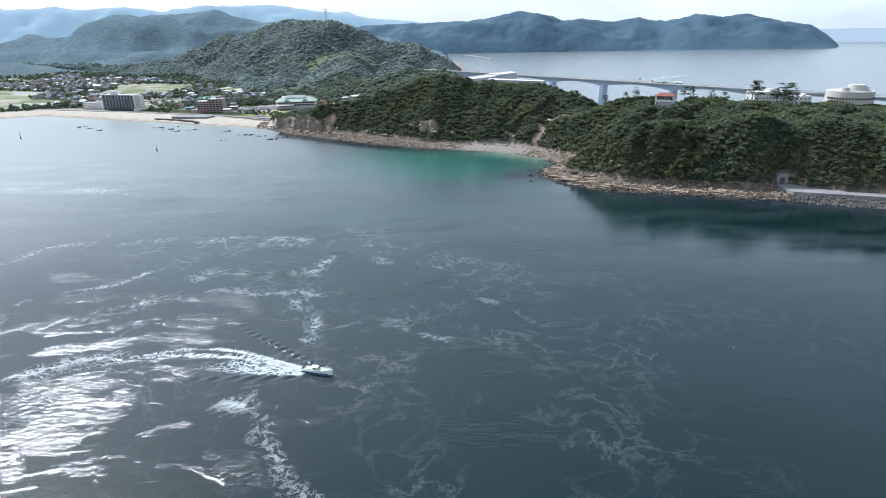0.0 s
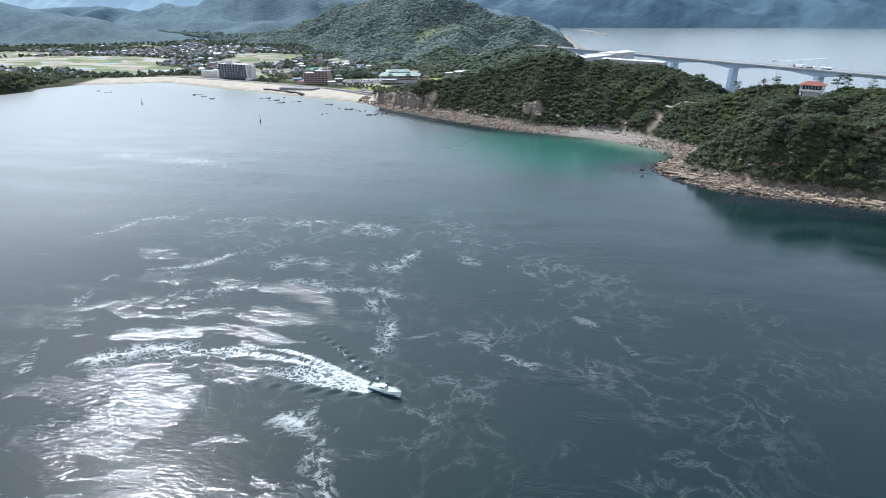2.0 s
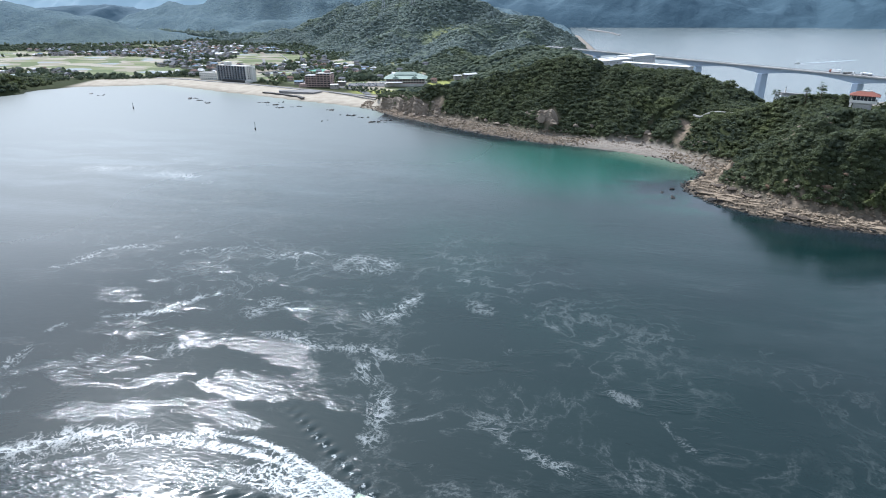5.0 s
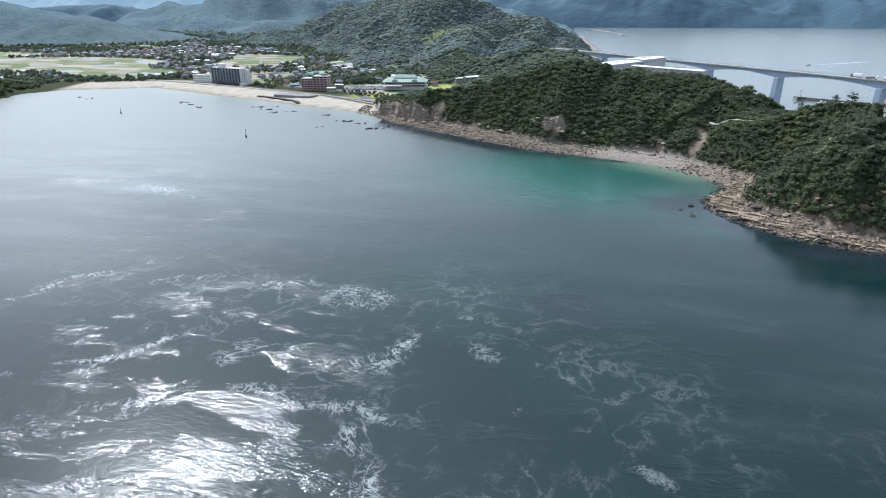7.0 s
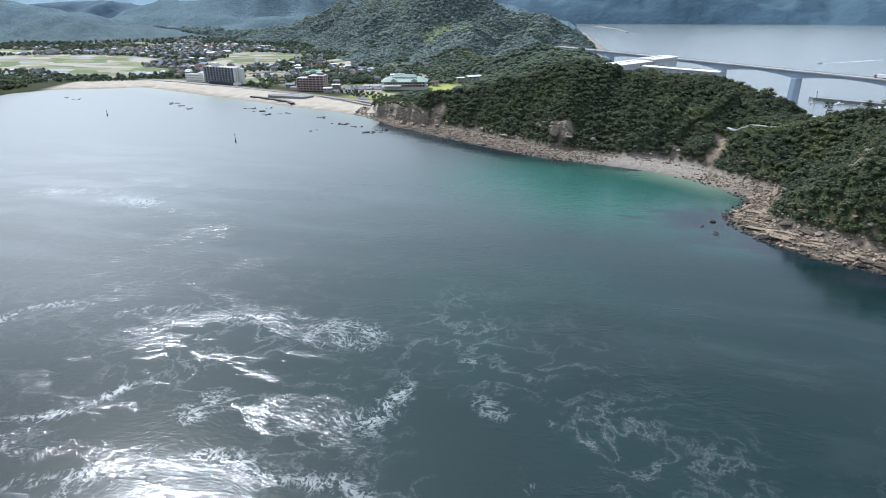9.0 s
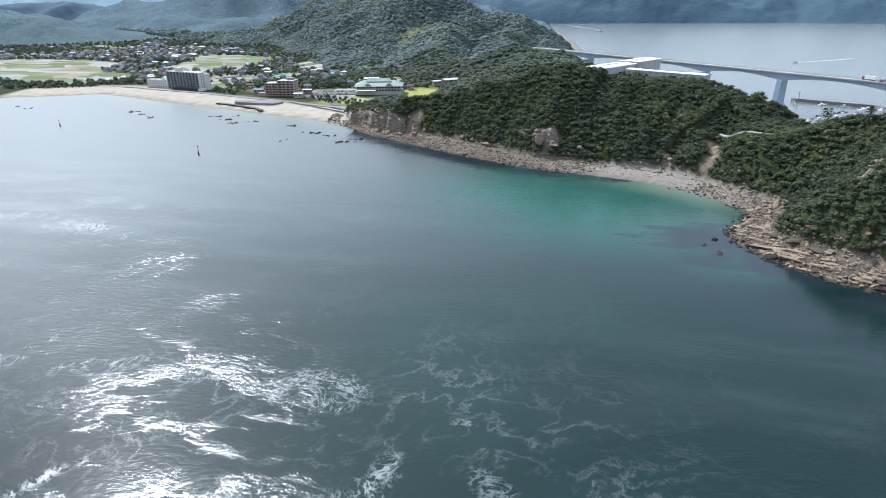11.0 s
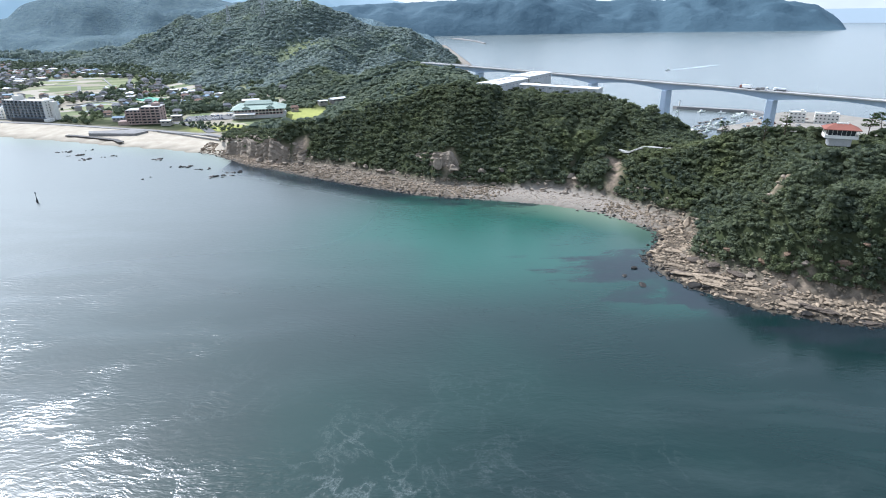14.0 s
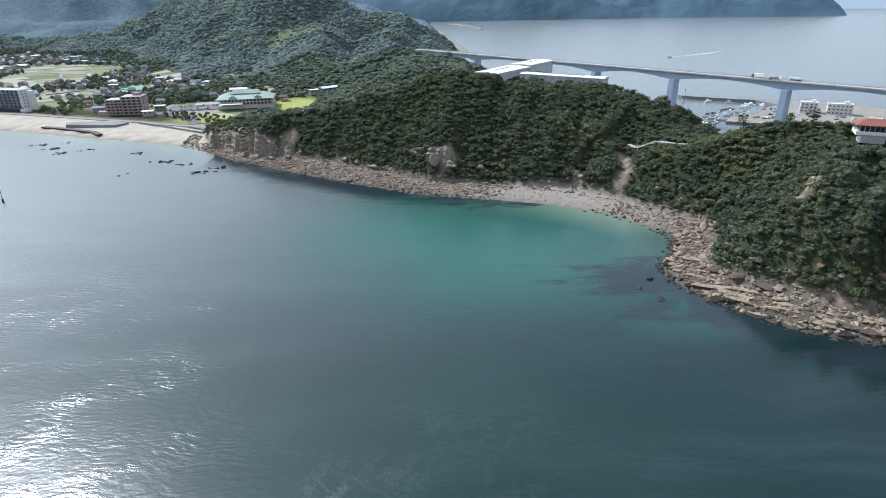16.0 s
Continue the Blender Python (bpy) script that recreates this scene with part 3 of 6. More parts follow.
    web = math_node(nt, lk, "MULTIPLY", math_node(nt, lk, "MULTIPLY", thin, gather), math_node(nt, lk, "MULTIPLY", attr("web"), spray))
    mist = math_node(nt, lk, "MULTIPLY", math_node(nt, lk, "MULTIPLY", wide_lace, lace), math_node(nt, lk, "MULTIPLY", math_node(nt, lk, "MULTIPLY", gather, attr("web")), spray))
    web = math_node(nt, lk, "ADD", math_node(nt, lk, "MULTIPLY", web, 0.34), math_node(nt, lk, "MULTIPLY", mist, 0.16))
    foam = math_node(nt, lk, "MAXIMUM", foam, web)
    churn = math_node(nt, lk, "ADD", math_node(nt, lk, "MULTIPLY", grain.outputs[0], 0.8), math_node(nt, lk, "MULTIPLY", lace, 0.30))
    wake = ramp_node(nt, lk, math_node(nt, lk, "ADD", attr("wake"), churn), [(0.70, 0.0), (1.30, 1.0)]).outputs[0]
    wake = math_node(nt, lk, "MULTIPLY", wake, math_node(nt, lk, "MULTIPLY", attr("wake"), 9.0, True))
    foam = math_node(nt, lk, "MAXIMUM", foam, math_node(nt, lk, "MULTIPLY", wake, 0.72))
    col = mix_node(nt, lk, foam, col, (0.60, 0.64, 0.63))
    lk.new(col, bsdf.inputs["Base Color"])
    bsdf.inputs["IOR"].default_value = 1.333
    # smooth upwelling slicks between rough, broken water
    streaks = nt.new("ShaderNodeMapping")
    streaks.inputs["Rotation"].default_value[2] = -0.785
    streaks.inputs["Scale"].default_value = (0.45, 1.3, 1.0)
    lk.new(warped(0.02, 22, where), streaks.inputs["Vector"])
    race = math_node(nt, lk, "ADD", noise_node(nt, lk, 0.05, 7, streaks.outputs[0], 0.68).outputs[0], math_node(nt, lk, "MULTIPLY", attr("race"), 0.13))
    race = ramp_node(nt, lk, race, [(0.55, 0.0), (0.675, 1.0)]).outputs[0]
    broken = math_node(nt, lk, "MULTIPLY", race, attr("tide"))
    rough = math_node(nt, lk, "ADD", 0.09, math_node(nt, lk, "MULTIPLY", attr("bay"), 0.23))
    rough = math_node(nt, lk, "ADD", rough, math_node(nt, lk, "MULTIPLY", broken, 0.02))
    lk.new(math_node(nt, lk, "ADD", math_node(nt, lk, "MULTIPLY", foam, 0.4), rough), bsdf.inputs["Roughness"])
    lengthen = nt.new("ShaderNodeMapping")
    lengthen.inputs["Rotation"].default_value[2] = 0.6
    lengthen.inputs["Scale"].default_value = (0.5, 1.5, 1.0)
    lk.new(warped(0.03, 16, where), lengthen.inputs["Vector"])
    ripple = noise_node(nt, lk, 0.48, 2.5, lengthen.outputs[0], 0.55)
    chop = noise_node(nt, lk, 0.24, 3, eddy, 0.6)
    h = math_node(nt, lk, "MULTIPLY", ripple.outputs[0], math_node(nt, lk, "ADD", math_node(nt, lk, "MULTIPLY", attr("tide"), 0.02), math_node(nt, lk, "ADD", math_node(nt, lk, "ADD", math_node(nt, lk, "MULTIPLY", broken, 0.70), math_node(nt, lk, "MULTIPLY", attr("bay"), 0.16)), math_node(nt, lk, "ADD", math_node(nt, lk, "MULTIPLY", attr("sparkle"), 0.62), 0.07))))
    h = math_node(nt, lk, "ADD", h, math_node(nt, lk, "MULTIPLY", chop.outputs[0], math_node(nt, lk, "ADD", math_node(nt, lk, "ADD", math_node(nt, lk, "MULTIPLY", attr("tide"), 0.03), math_node(nt, lk, "MULTIPLY", broken, 0.22)), 0.06)))
    b = nt.new("ShaderNodeBump")
    b.inputs["Strength"].default_value, b.inputs["Distance"].default_value = 0.45, 1.0
    lk.new(h, b.inputs["Height"])
    lk.new(b.outputs[0], bsdf.inputs["Normal"])
    return m


BOAT = (-43.0, 171.0)
BOAT_TURN = math.atan2(-3.66, 10.34)
wx = np.concatenate([np.linspace(-5200, -620, 40), np.arange(-600, -264, 10), np.arange(-260, -134, 2.0), np.arange(-131, -32, 0.7), np.arange(-30, 60, 2.0), np.arange(64, 300, 4.0), np.arange(310, 620, 16), np.linspace(660, 5200, 40)])
wy = np.concatenate([np.linspace(-2500, 20, 24), np.arange(30, 100, 4.0), np.arange(102, 149, 2.0), np.arange(150, 204, 0.7), np.arange(206, 330, 2.0), np.arange(334, 600, 4.0), np.arange(606, 900, 14), np.linspace(930, 5300, 60)])
WX, WY = np.meshgrid(wx, wy)
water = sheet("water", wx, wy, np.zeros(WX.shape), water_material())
tagged(water, "dark blue-green tidal sea with foam streaks", "water", kind="structure")
WD = -shore(WX, WY)
ragged = waves(WX, WY, 60, 2.0)
streak = waves(WX * 0.36 + WY * 0.12, WY * 1.5 - WX * 0.25, 12, 8.0, 3)
point = np.exp(-(((WX - 82) / 52) ** 2 + ((WY - 426) / 24) ** 2))
shoal = 0.95 * np.exp(-(((WX - 12) / 112) ** 2 + ((WY - 508) / 80) ** 2) ** 1.6) * np.clip(1 + 0.3 * ragged, 0, 1.1)
shoal = np.maximum(shoal, 0.15 * np.exp(-(((WX - 0) / 150) ** 2 + ((WY - 350) / 105) ** 2)) * np.clip(1 + 0.6 * ragged, 0.3, 1.6))
shoal = np.maximum(shoal, 0.62 * np.clip(0.75 + 0.5 * streak, 0, 1) * point)
give(water, "shoal", np.clip(shoal, 0, 1).ravel())
give(water, "sandbar", (np.clip((30 - WD) / 30, 0, 1) * np.exp(-(((WX - 70) / 48) ** 2 + ((WY - 532) / 40) ** 2)) * 0.8
                        + np.clip((40 - WD) / 40, 0, 1) * 0.5 * (WX < -190) * (WX > -640)).ravel())
fringe = np.clip((27 - WD) / 17, 0, 0.9) * np.clip((52 - WX) / 40, 0, 1) * (WX > -190) * np.clip(0.85 + 0.45 * ragged, 0.2, 1)
fringe = np.maximum(fringe, np.clip((30 - WD) / 16, 0, 0.9) * (WX > 78) * (WY < 470) * np.clip(0.9 + 0.3 * streak, 0, 1))
weed = np.clip(0.86 * np.exp(-(((WX - 66) / 40) ** 2 + ((WY - 455) / 23) ** 2) ** 1.2) * (1.0 + 0.4 * streak), 0, 0.9)
weed = np.maximum(weed, np.clip(0.5 - 0.5 * streak, 0, 0.8) * point)
give(water, "weed", np.clip(np.maximum(fringe, weed), 0, 0.95).ravel())


def pool(cx, cy, rx, ry, turn=0.0):
    c, s_ = math.cos(radians(turn)), math.sin(radians(turn))
    u, v = (WX - cx) * c + (WY - cy) * s_, -(WX - cx) * s_ + (WY - cy) * c
    return np.exp(-((u / rx) ** 2 + (v / ry) ** 2))


# foam lines of the tide race, some painting in sun glitter: points, half-width, strength
FOAM_GLINT_LINES = [
    ([(-165, 165), (-174, 195), (-180, 225), (-170, 241), (-150, 251), (-141, 265)], 4.5, 0.72),
    ([(-228, 281), (-212, 305), (-150, 308), (-110, 306), (-60, 288), (-26, 276), (2, 262)], 9, 0.40),
    ([(-136, 217), (-122, 234), (-105, 239), (-68, 240), (-49, 231), (-30, 216), (-11, 198), (2, 190)], 6, 0.5),
    ([(-66, 230), (-53, 213), (-50, 198)], 7, 0.66),
    ([(-66, 164), (-60, 148), (-55, 134), (-30, 116)], 6, 0.95),
    ([(-70, 150), (-52, 150)], 8, 0.85),
    ([(-147, 219), (-117, 239), (-115, 264), (-93, 258), (-66, 255), (-57, 276)], 7, 0.62),
    ([(-36, 190), (-26, 170), (-18, 158)], 5, 0.36),
    ([(-146, 172), (-118, 184), (-108, 168)], 8, 0.75),
    ([(-400, 432), (-350, 440), (-290, 436), (-225, 412)], 24, 0.46),
    ([(-380, 470), (-320, 478), (-260, 462)], 20, 0.38),
    ([(-203, 307), (-190, 340), (-220, 375), (-240, 410)], 12, 0.3),
    ([(-150, 300), (-110, 316), (-72, 300), (-40, 296)], 10, 0.5),
    ([(-20, 245), (10, 230), (34, 205)], 6, 0.3),
    ([(70, 175), (95, 190), (110, 182)], 4, 0.26),
]
foamy = 0.10 * pool(-70, 215, 95, 90) + 0.08 * pool(-130, 300, 90, 60) + 0.09 * pool(10, 215, 60, 60)
for line, wide, strong in FOAM_GLINT_LINES:
    gap = distance_to(np.array(line, float), WX + 5 * waves(WX, WY, 26, 41.0, 2), WY + 5 * waves(WX, WY, 26, 47.0, 2))[0]
    foamy = np.maximum(foamy, strong * np.exp(-np.abs(gap / (0.62 * wide)) ** 1.3) * np.clip(0.62 + 0.7 * waves(WX, WY, 16, 43.0, 2), 0.05, 1.0))
give(water, "foam", np.clip(foamy, 0, 1.0).ravel())
give(water, "sparkle", (0.95 * pool(-160, 405, 100, 70) * np.clip(0.45 + 0.9 * waves(WX * 0.6 + WY * 0.3, WY * 1.2 - WX * 0.5, 22, 61.0, 3), 0, 1.3)).ravel())
give(water, "foam_sheen", np.clip(pool(190, 290, 130, 60) + 0.5 * pool(90, 330, 100, 60) + 3.0 * pool(-330, 450, 170, 120), 0, 3).ravel())
give(water, "web", np.clip(0.8 * pool(-40, 215, 85, 70) + 0.7 * pool(-110, 300, 110, 50) + 0.22 * pool(60, 190, 90, 70) + 0.25 * pool(10, 120, 60, 40), 0, 1).ravel())
give(water, "race", np.clip(pool(-124, 156, 32, 26) + 0.45 * pool(-112, 203, 36, 18) + 0.5 * pool(-103, 246, 26, 18) + 0.9 * pool(-100, 312, 55, 16) - 1.3 * pool(-80, 162, 22, 14) - pool(-152, 172, 13, 8), -1, 1).ravel())
# the wake behind the boat, curving away with its track
ca, sa = math.cos(BOAT_TURN), math.sin(BOAT_TURN)
back, side = -((WX - BOAT[0]) * ca + (WY - BOAT[1]) * sa), -(WX - BOAT[0]) * sa + (WY - BOAT[1]) * ca
upper = np.interp(back, [4, 9, 35, 44, 57, 69, 90], [0.8, 1.4, 3.8, 2.6, -1.9, -11, -26])
middle = np.interp(back, [4, 20, 33, 45, 60, 90], [-0.4, 0.6, -0.3, -2.5, -7, -30])
lower = np.interp(back, [4, 6, 13, 25, 37, 47, 90], [-1.5, -3, -5, -8, -9.8, -12, -30])
fade = np.clip((100 - back) / 60, 0, 1) * (back > 4)
wake = np.exp(-((side - upper) / (0.7 + 0.012 * back)) ** 2) * fade
wake = np.maximum(wake, 0.95 * np.exp(-((side - middle) / (0.9 + 0.015 * back)) ** 2) * fade)
wake = np.maximum(wake, np.exp(-((side - lower) / (0.6 + 0.008 * back)) ** 2) * np.clip((50 - back) / 34, 0, 1) * (back > 4))
wake = np.maximum(wake, 0.72 * (side < upper) * (side > lower) * np.clip((46 - back) / 22, 0, 1) * (back > 5))
beat = np.mod(back + 1.5 * waves(back, side * 0, 9, 3.0, 2), 4.6)
crest_ = np.exp(-((side - 2.0 - 0.36 * back - 0.42 * (beat - 2.3)) / 0.45) ** 2) * np.clip(1.5 - np.abs(beat - 2.3), 0, 1) * (back > -3) * np.clip((42 - back) / 22, 0, 1)
wake = np.maximum(wake, crest_ * 1.15)
sheltered = 1 / (1 + np.exp((WX - 40) / 70)) / (1 + np.exp((222 - WY) / 38))
give(water, "bay", np.maximum(sheltered * (1 - 0.92 * pool(-125, 258, 100, 66)) * (1 - 0.5 * pool(-165, 400, 105, 78)) * (1 - 0.75 * np.clip(fringe, 0, 1)), np.clip((WY - 700) / 200, 0, 1) * 0.6).ravel())
# turbid bay and race, plus haze painted pale onto the far channel
give(water, "silt_haze", np.maximum(0.10 * pool(-70, 190, 100, 70) + 0.68 * sheltered / (1 + np.exp((WX + 60) / 70)) * (1 - fringe) / (1 + np.exp((400 - WY) / 70)), np.clip((WY - 650) / 300, 0, 1) * 0.72 * (WX > 40)).ravel())
give(water, "tide", np.clip( 1.15 * np.exp(-(((WX + 80) / 150) ** 2 + ((WY - 190) / 150) ** 2)), 0, 1).ravel())
give(water, "wake", np.clip(wake * 0.48, 0, 0.54).ravel())
swell = 0.32 * np.exp(-((np.abs(side) - 2.4 - 0.36 * back) / 1.5) ** 2) * np.sin(back * 1.366 + side * 0.9) * (back > 0) * np.clip((55 - back) / 30, 0, 1)
co = np.stack([WX.ravel(), WY.ravel(), swell.ravel()], 1)
water.data.vertices.foreach_set("co", np.ascontiguousarray(co, np.float32).ravel())
water.data.update()

# the sea beyond: an added upright sheet, its haze painted as pale glow
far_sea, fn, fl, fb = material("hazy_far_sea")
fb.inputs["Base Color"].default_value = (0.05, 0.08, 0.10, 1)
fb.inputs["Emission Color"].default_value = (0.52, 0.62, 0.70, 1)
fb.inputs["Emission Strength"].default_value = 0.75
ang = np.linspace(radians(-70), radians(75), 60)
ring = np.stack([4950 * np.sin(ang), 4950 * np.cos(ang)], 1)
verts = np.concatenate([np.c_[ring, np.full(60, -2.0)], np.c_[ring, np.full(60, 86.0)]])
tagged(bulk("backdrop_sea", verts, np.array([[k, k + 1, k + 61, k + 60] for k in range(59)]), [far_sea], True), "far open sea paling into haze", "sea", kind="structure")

# ---- distant hills across the channel and beyond the town ----
def far_range(name, label, crest, depth_, mat, rough_, step):
    c = np.array(crest, float)
    xs = np.arange(c[:, 0].min() - depth_, c[:, 0].max() + depth_, step)
    ys = np.arange(c[:, 1].min() - depth_, c[:, 1].max() + depth_ * 0.6, step)
    X, Y = np.meshgrid(xs, ys)
    d, k, s = distance_to(c[:, :2], X, Y)
    top = c[k, 2] * (1 - s) + c[np.minimum(k + 1, len(c) - 1), 2] * s
    u = np.clip(d / depth_, 0, 1)
    folds = waves(X, Y, depth_ * 0.5, 2.5, 4)
    z = (top + 4) * (1 - u ** 1.7) * (1 + 0.6 * folds * u) + rough_ * waves(X, Y, 40, 7.0, 3) * (1 - u) - 4
    z = (z + 4) * np.sqrt(np.clip(((c[-1, 0] + 70) * Y / c[-1, 1] - X) / 160, 0, 1)) - 4
    ob = sheet(name, xs, ys, z, mat, keep=u < 0.995)
    return tagged(ob, label, "hills", kind="structure")


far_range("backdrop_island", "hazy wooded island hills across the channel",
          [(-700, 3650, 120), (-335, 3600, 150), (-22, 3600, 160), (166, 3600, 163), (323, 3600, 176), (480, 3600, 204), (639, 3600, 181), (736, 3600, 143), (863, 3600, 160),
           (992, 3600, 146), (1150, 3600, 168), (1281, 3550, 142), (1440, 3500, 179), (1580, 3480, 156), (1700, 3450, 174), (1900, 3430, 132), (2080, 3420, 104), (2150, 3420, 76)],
          420, LEAVES_ISLE_HAZE, 5, 20)
# the mountains' haze is painted as an even pale blue emission
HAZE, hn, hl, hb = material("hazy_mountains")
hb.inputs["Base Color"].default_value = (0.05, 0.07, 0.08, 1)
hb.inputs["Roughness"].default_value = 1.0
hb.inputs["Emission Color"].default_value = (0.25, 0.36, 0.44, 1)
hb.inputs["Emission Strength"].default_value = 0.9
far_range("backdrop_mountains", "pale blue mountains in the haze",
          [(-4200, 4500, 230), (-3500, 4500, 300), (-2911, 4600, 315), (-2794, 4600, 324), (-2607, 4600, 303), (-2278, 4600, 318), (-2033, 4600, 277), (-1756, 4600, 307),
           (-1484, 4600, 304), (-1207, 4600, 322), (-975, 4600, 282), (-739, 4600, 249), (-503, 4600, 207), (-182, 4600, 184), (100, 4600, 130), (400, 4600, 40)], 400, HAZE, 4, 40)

far_range("backdrop_hills", "wooded hills beyond the far inlet, blued by painted haze",
          [(-3400, 3380, 72), (-3100, 3420, 102), (-2750, 3470, 118), (-2510, 3510, 86), (-2350, 3530, 48), (-2230, 3550, 10)], 260, LEAVES_ISLE_HAZE, 4, 24)


# ---- woods ----
def ico(level):
    bm = bmesh.new()
    bmesh.ops.create_icosphere(bm, subdivisions=level, radius=1)
    bm.verts.ensure_lookup_table()
    v = np.array([p.co[:] for p in bm.verts])
    f = np.array([[q.index for q in p.verts] for p in bm.faces])
    bm.free()
    return v, f


def crown_shape(rng, level=1, lumps=7, squash=0.8, leaves=24, lump=(0.3, 0.56), spread=0.85):
    """A ragged crown of unit size: overlapping lumps and loose leaf sprays."""
    base, tri = ico(level)
    vs, fs, count = [], [], 0
    for k in range(lumps):
        a, r = rng.uniform(0, 6.283), math.sqrt(rng.uniform(0.02, 0.6)) * spread
        size = rng.uniform(*lump)
        centre = np.array([math.cos(a) * r, math.sin(a) * r, 0.2 + (0.9 - r) * rng.uniform(0.4, 0.95)])
        v = base * (1 + rng.uniform(-0.36, 0.3, (len(base), 1))) * size * np.array([1, 1, squash]) + centre
        vs.append(v), fs.append(tri + count)
        count += len(v)
    for k in range(leaves):
        d = rng.normal(size=3)
        d /= np.linalg.norm(d)
        d[2] = abs(d[2])
        p = d * np.array([0.98, 0.98, 0.85]) * rng.uniform(0.85, 1.08) + np.array([0, 0, 0.2])
        vs.append(p + rng.normal(size=(3, 3)) * 0.17), fs.append(np.array([[0, 1, 2]]) + count)
        count += 3
    return np.concatenate(vs), np.concatenate(fs)


def scatter(name, shapes, at, sizes, mat, rng, label, category, tall=(0.9, 1.25), smooth=False):
    """Many crowns joined into one object."""
    vs, fs, count = [], [], 0
    at, sizes = np.asarray(at, float), np.asarray(sizes, float)
    kind = rng.integers(len(shapes), size=len(at))
    a, k = rng.uniform(0, 6.283, len(at)), rng.uniform(*tall, len(at))
    for q, (v, f) in enumerate(shapes):
        me = np.flatnonzero(kind == q)
        c, t = np.cos(a[me])[:, None], np.sin(a[me])[:, None]
        turned = np.stack([v[:, 0] * c - v[:, 1] * t, v[:, 0] * t + v[:, 1] * c, v[:, 2] * k[me][:, None]], -1)
        vs.append((turned * sizes[me][:, None, None] + at[me][:, None, :]).reshape(-1, 3))
        fs.append((f[None] + (np.arange(len(me)) * len(v) + count)[:, None, None]).reshape(-1, 3))
        count += len(me) * len(v)
    ob = bulk(name, np.concatenate(vs), np.concatenate(fs), [mat], smooth)
    return tagged(ob, label, category, kind="stuff")


def spots(rng, x0, x1, y0, y1, step):
    xs, ys = np.meshgrid(np.arange(x0, x1, step), np.arange(y0, y1, step))
    xs, ys = xs.ravel() + rng.uniform(-0.85, 0.85, xs.size) * step, ys.ravel() + rng.uniform(-0.85, 0.85, xs.size) * step
    return xs, ys


rng = np.random.default_rng(4)
# footprints kept free of trees: centre, length, width, turn
FOOTPRINTS = [(47, 750, 60, 25, 52), (80, 790, 50, 24, 52), (91, 714, 75, 16, -37), (187, 496, 20, 17, -26), (181, 485, 15, 9, -26), (239, 391, 14, 15, 15), (203, 694, 15, 14, 20)]


HILL_PATH = [(109, 600), (114, 592), (119, 582), (127, 570), (134, 560)]


def clear_of(x, y):
    ok = np.ones(np.shape(x), bool)
    for cx, cy, lx, ly, turn in FOOTPRINTS:
        c, s = math.cos(radians(turn)), math.sin(radians(turn))
        u, v = (x - cx) * c + (y - cy) * s, -(x - cx) * s + (y - cy) * c
        ok &= (np.abs(u) > lx / 2) | (np.abs(v) > ly / 2)
    return ok


def wooded(x, y, low=3.0):
    d, z = shore(x, y), height(x, y)
    ok = (d > foot(x, y) + 3 + np.where(waves(x, y, 15, 19.0, 2) > 0.2, 7.0, -1.0) * np.exp(-((x + 165) / 34) ** 2) - 1.0 * (x > 125) * (y < 470)) & (z > low + 2.0)
    ok &= clear_of(x, y)
    ok &= distance_to(np.array(HILL_PATH, float), x, y)[0] > 3.6
    return ok & (scar(x, y) < 0.05), z


near_shapes = [crown_shape(rng, 1, 4, 0.85, 48, (0.42, 0.64)) for k in range(14)]
x, y = spots(rng, -215, 430, 360, 800, 2.25)
# the steep seaward face carries trees one above the other
x_, y_ = spots(rng, 112, 360, 375, 462, 2.2)
x2, y2 = spots(rng, 222, 330, 372, 435, 2.0)
x, y = np.concatenate([x, x_, x2]), np.concatenate([y, y_, y2])
ok, z = wooded(x, y)
ok &= ~((x < 115) & (y > 690)) | (rng.uniform(size=x.size) < 0.3)
ok &= ~((x > 175) & (y > 522)) | (rng.uniform(size=x.size) < 0.25)
ok &= x < 345
near = ok & (x > 96) & (x < 190) & (y < 475)
single = np.flatnonzero(near)[:290]
rest = np.setdiff1d(np.flatnonzero(ok), single)
size = (1.35 + 1.7 * rng.uniform(size=x.size) ** 2.2) * (1 + 0.25 * waves(x, y, 25, 12.0, 2))
by_hall = distance_to(np.array([(24, 785), (62, 738), (122, 692)], float), x, y)[0] < 34
size = np.where(by_hall, np.minimum(size, 2.2), size)
by_path = distance_to(np.array(HILL_PATH, float), x, y)[0] < 14
size = np.where(by_path, np.minimum(size, 1.9), size)
scatter("headland_wood", near_shapes, np.stack([x, y, z + size * 0.35], 1)[rest], size[rest], LEAVES, rng,
        "dense dark evergreen wood covering the headland slopes", "wood", tall=(0.7, 1.05))


def tree(shape, label):
    ob = tagged(new("tree"), label, "tree", group="trees above the rocky point")
    v, f = shape
    crown = bulk("crown", v * np.array([1, 1, 1.1]) + np.array([0, 0, 0.75]), f, [LEAVES_TREE])
    crown.parent = ob
    n = 7
    ring = np.array([[math.cos(6.283 * k / n), math.sin(6.283 * k / n), 0] for k in range(n)])
    tv = np.concatenate([ring * 0.09 + (0, 0, -0.25), ring * 0.06 + (0.03, 0, 0.5), ring * 0.03 + (0.0, 0.05, 1.1)])
    tf = np.array([[r * n + k, r * n + (k + 1) % n, (r + 1) * n + (k + 1) % n, (r + 1) * n + k] for r in range(2) for k in range(n)])
    trunk = bulk("trunk", tv, tf, [BARK])
    trunk.parent = ob
    return ob


tree_models = [tree(crown_shape(rng, 2, 7, 0.85, 90), "evergreen broadleaf tree with a dense dark crown on the slope") for k in range(6)]
used = set()
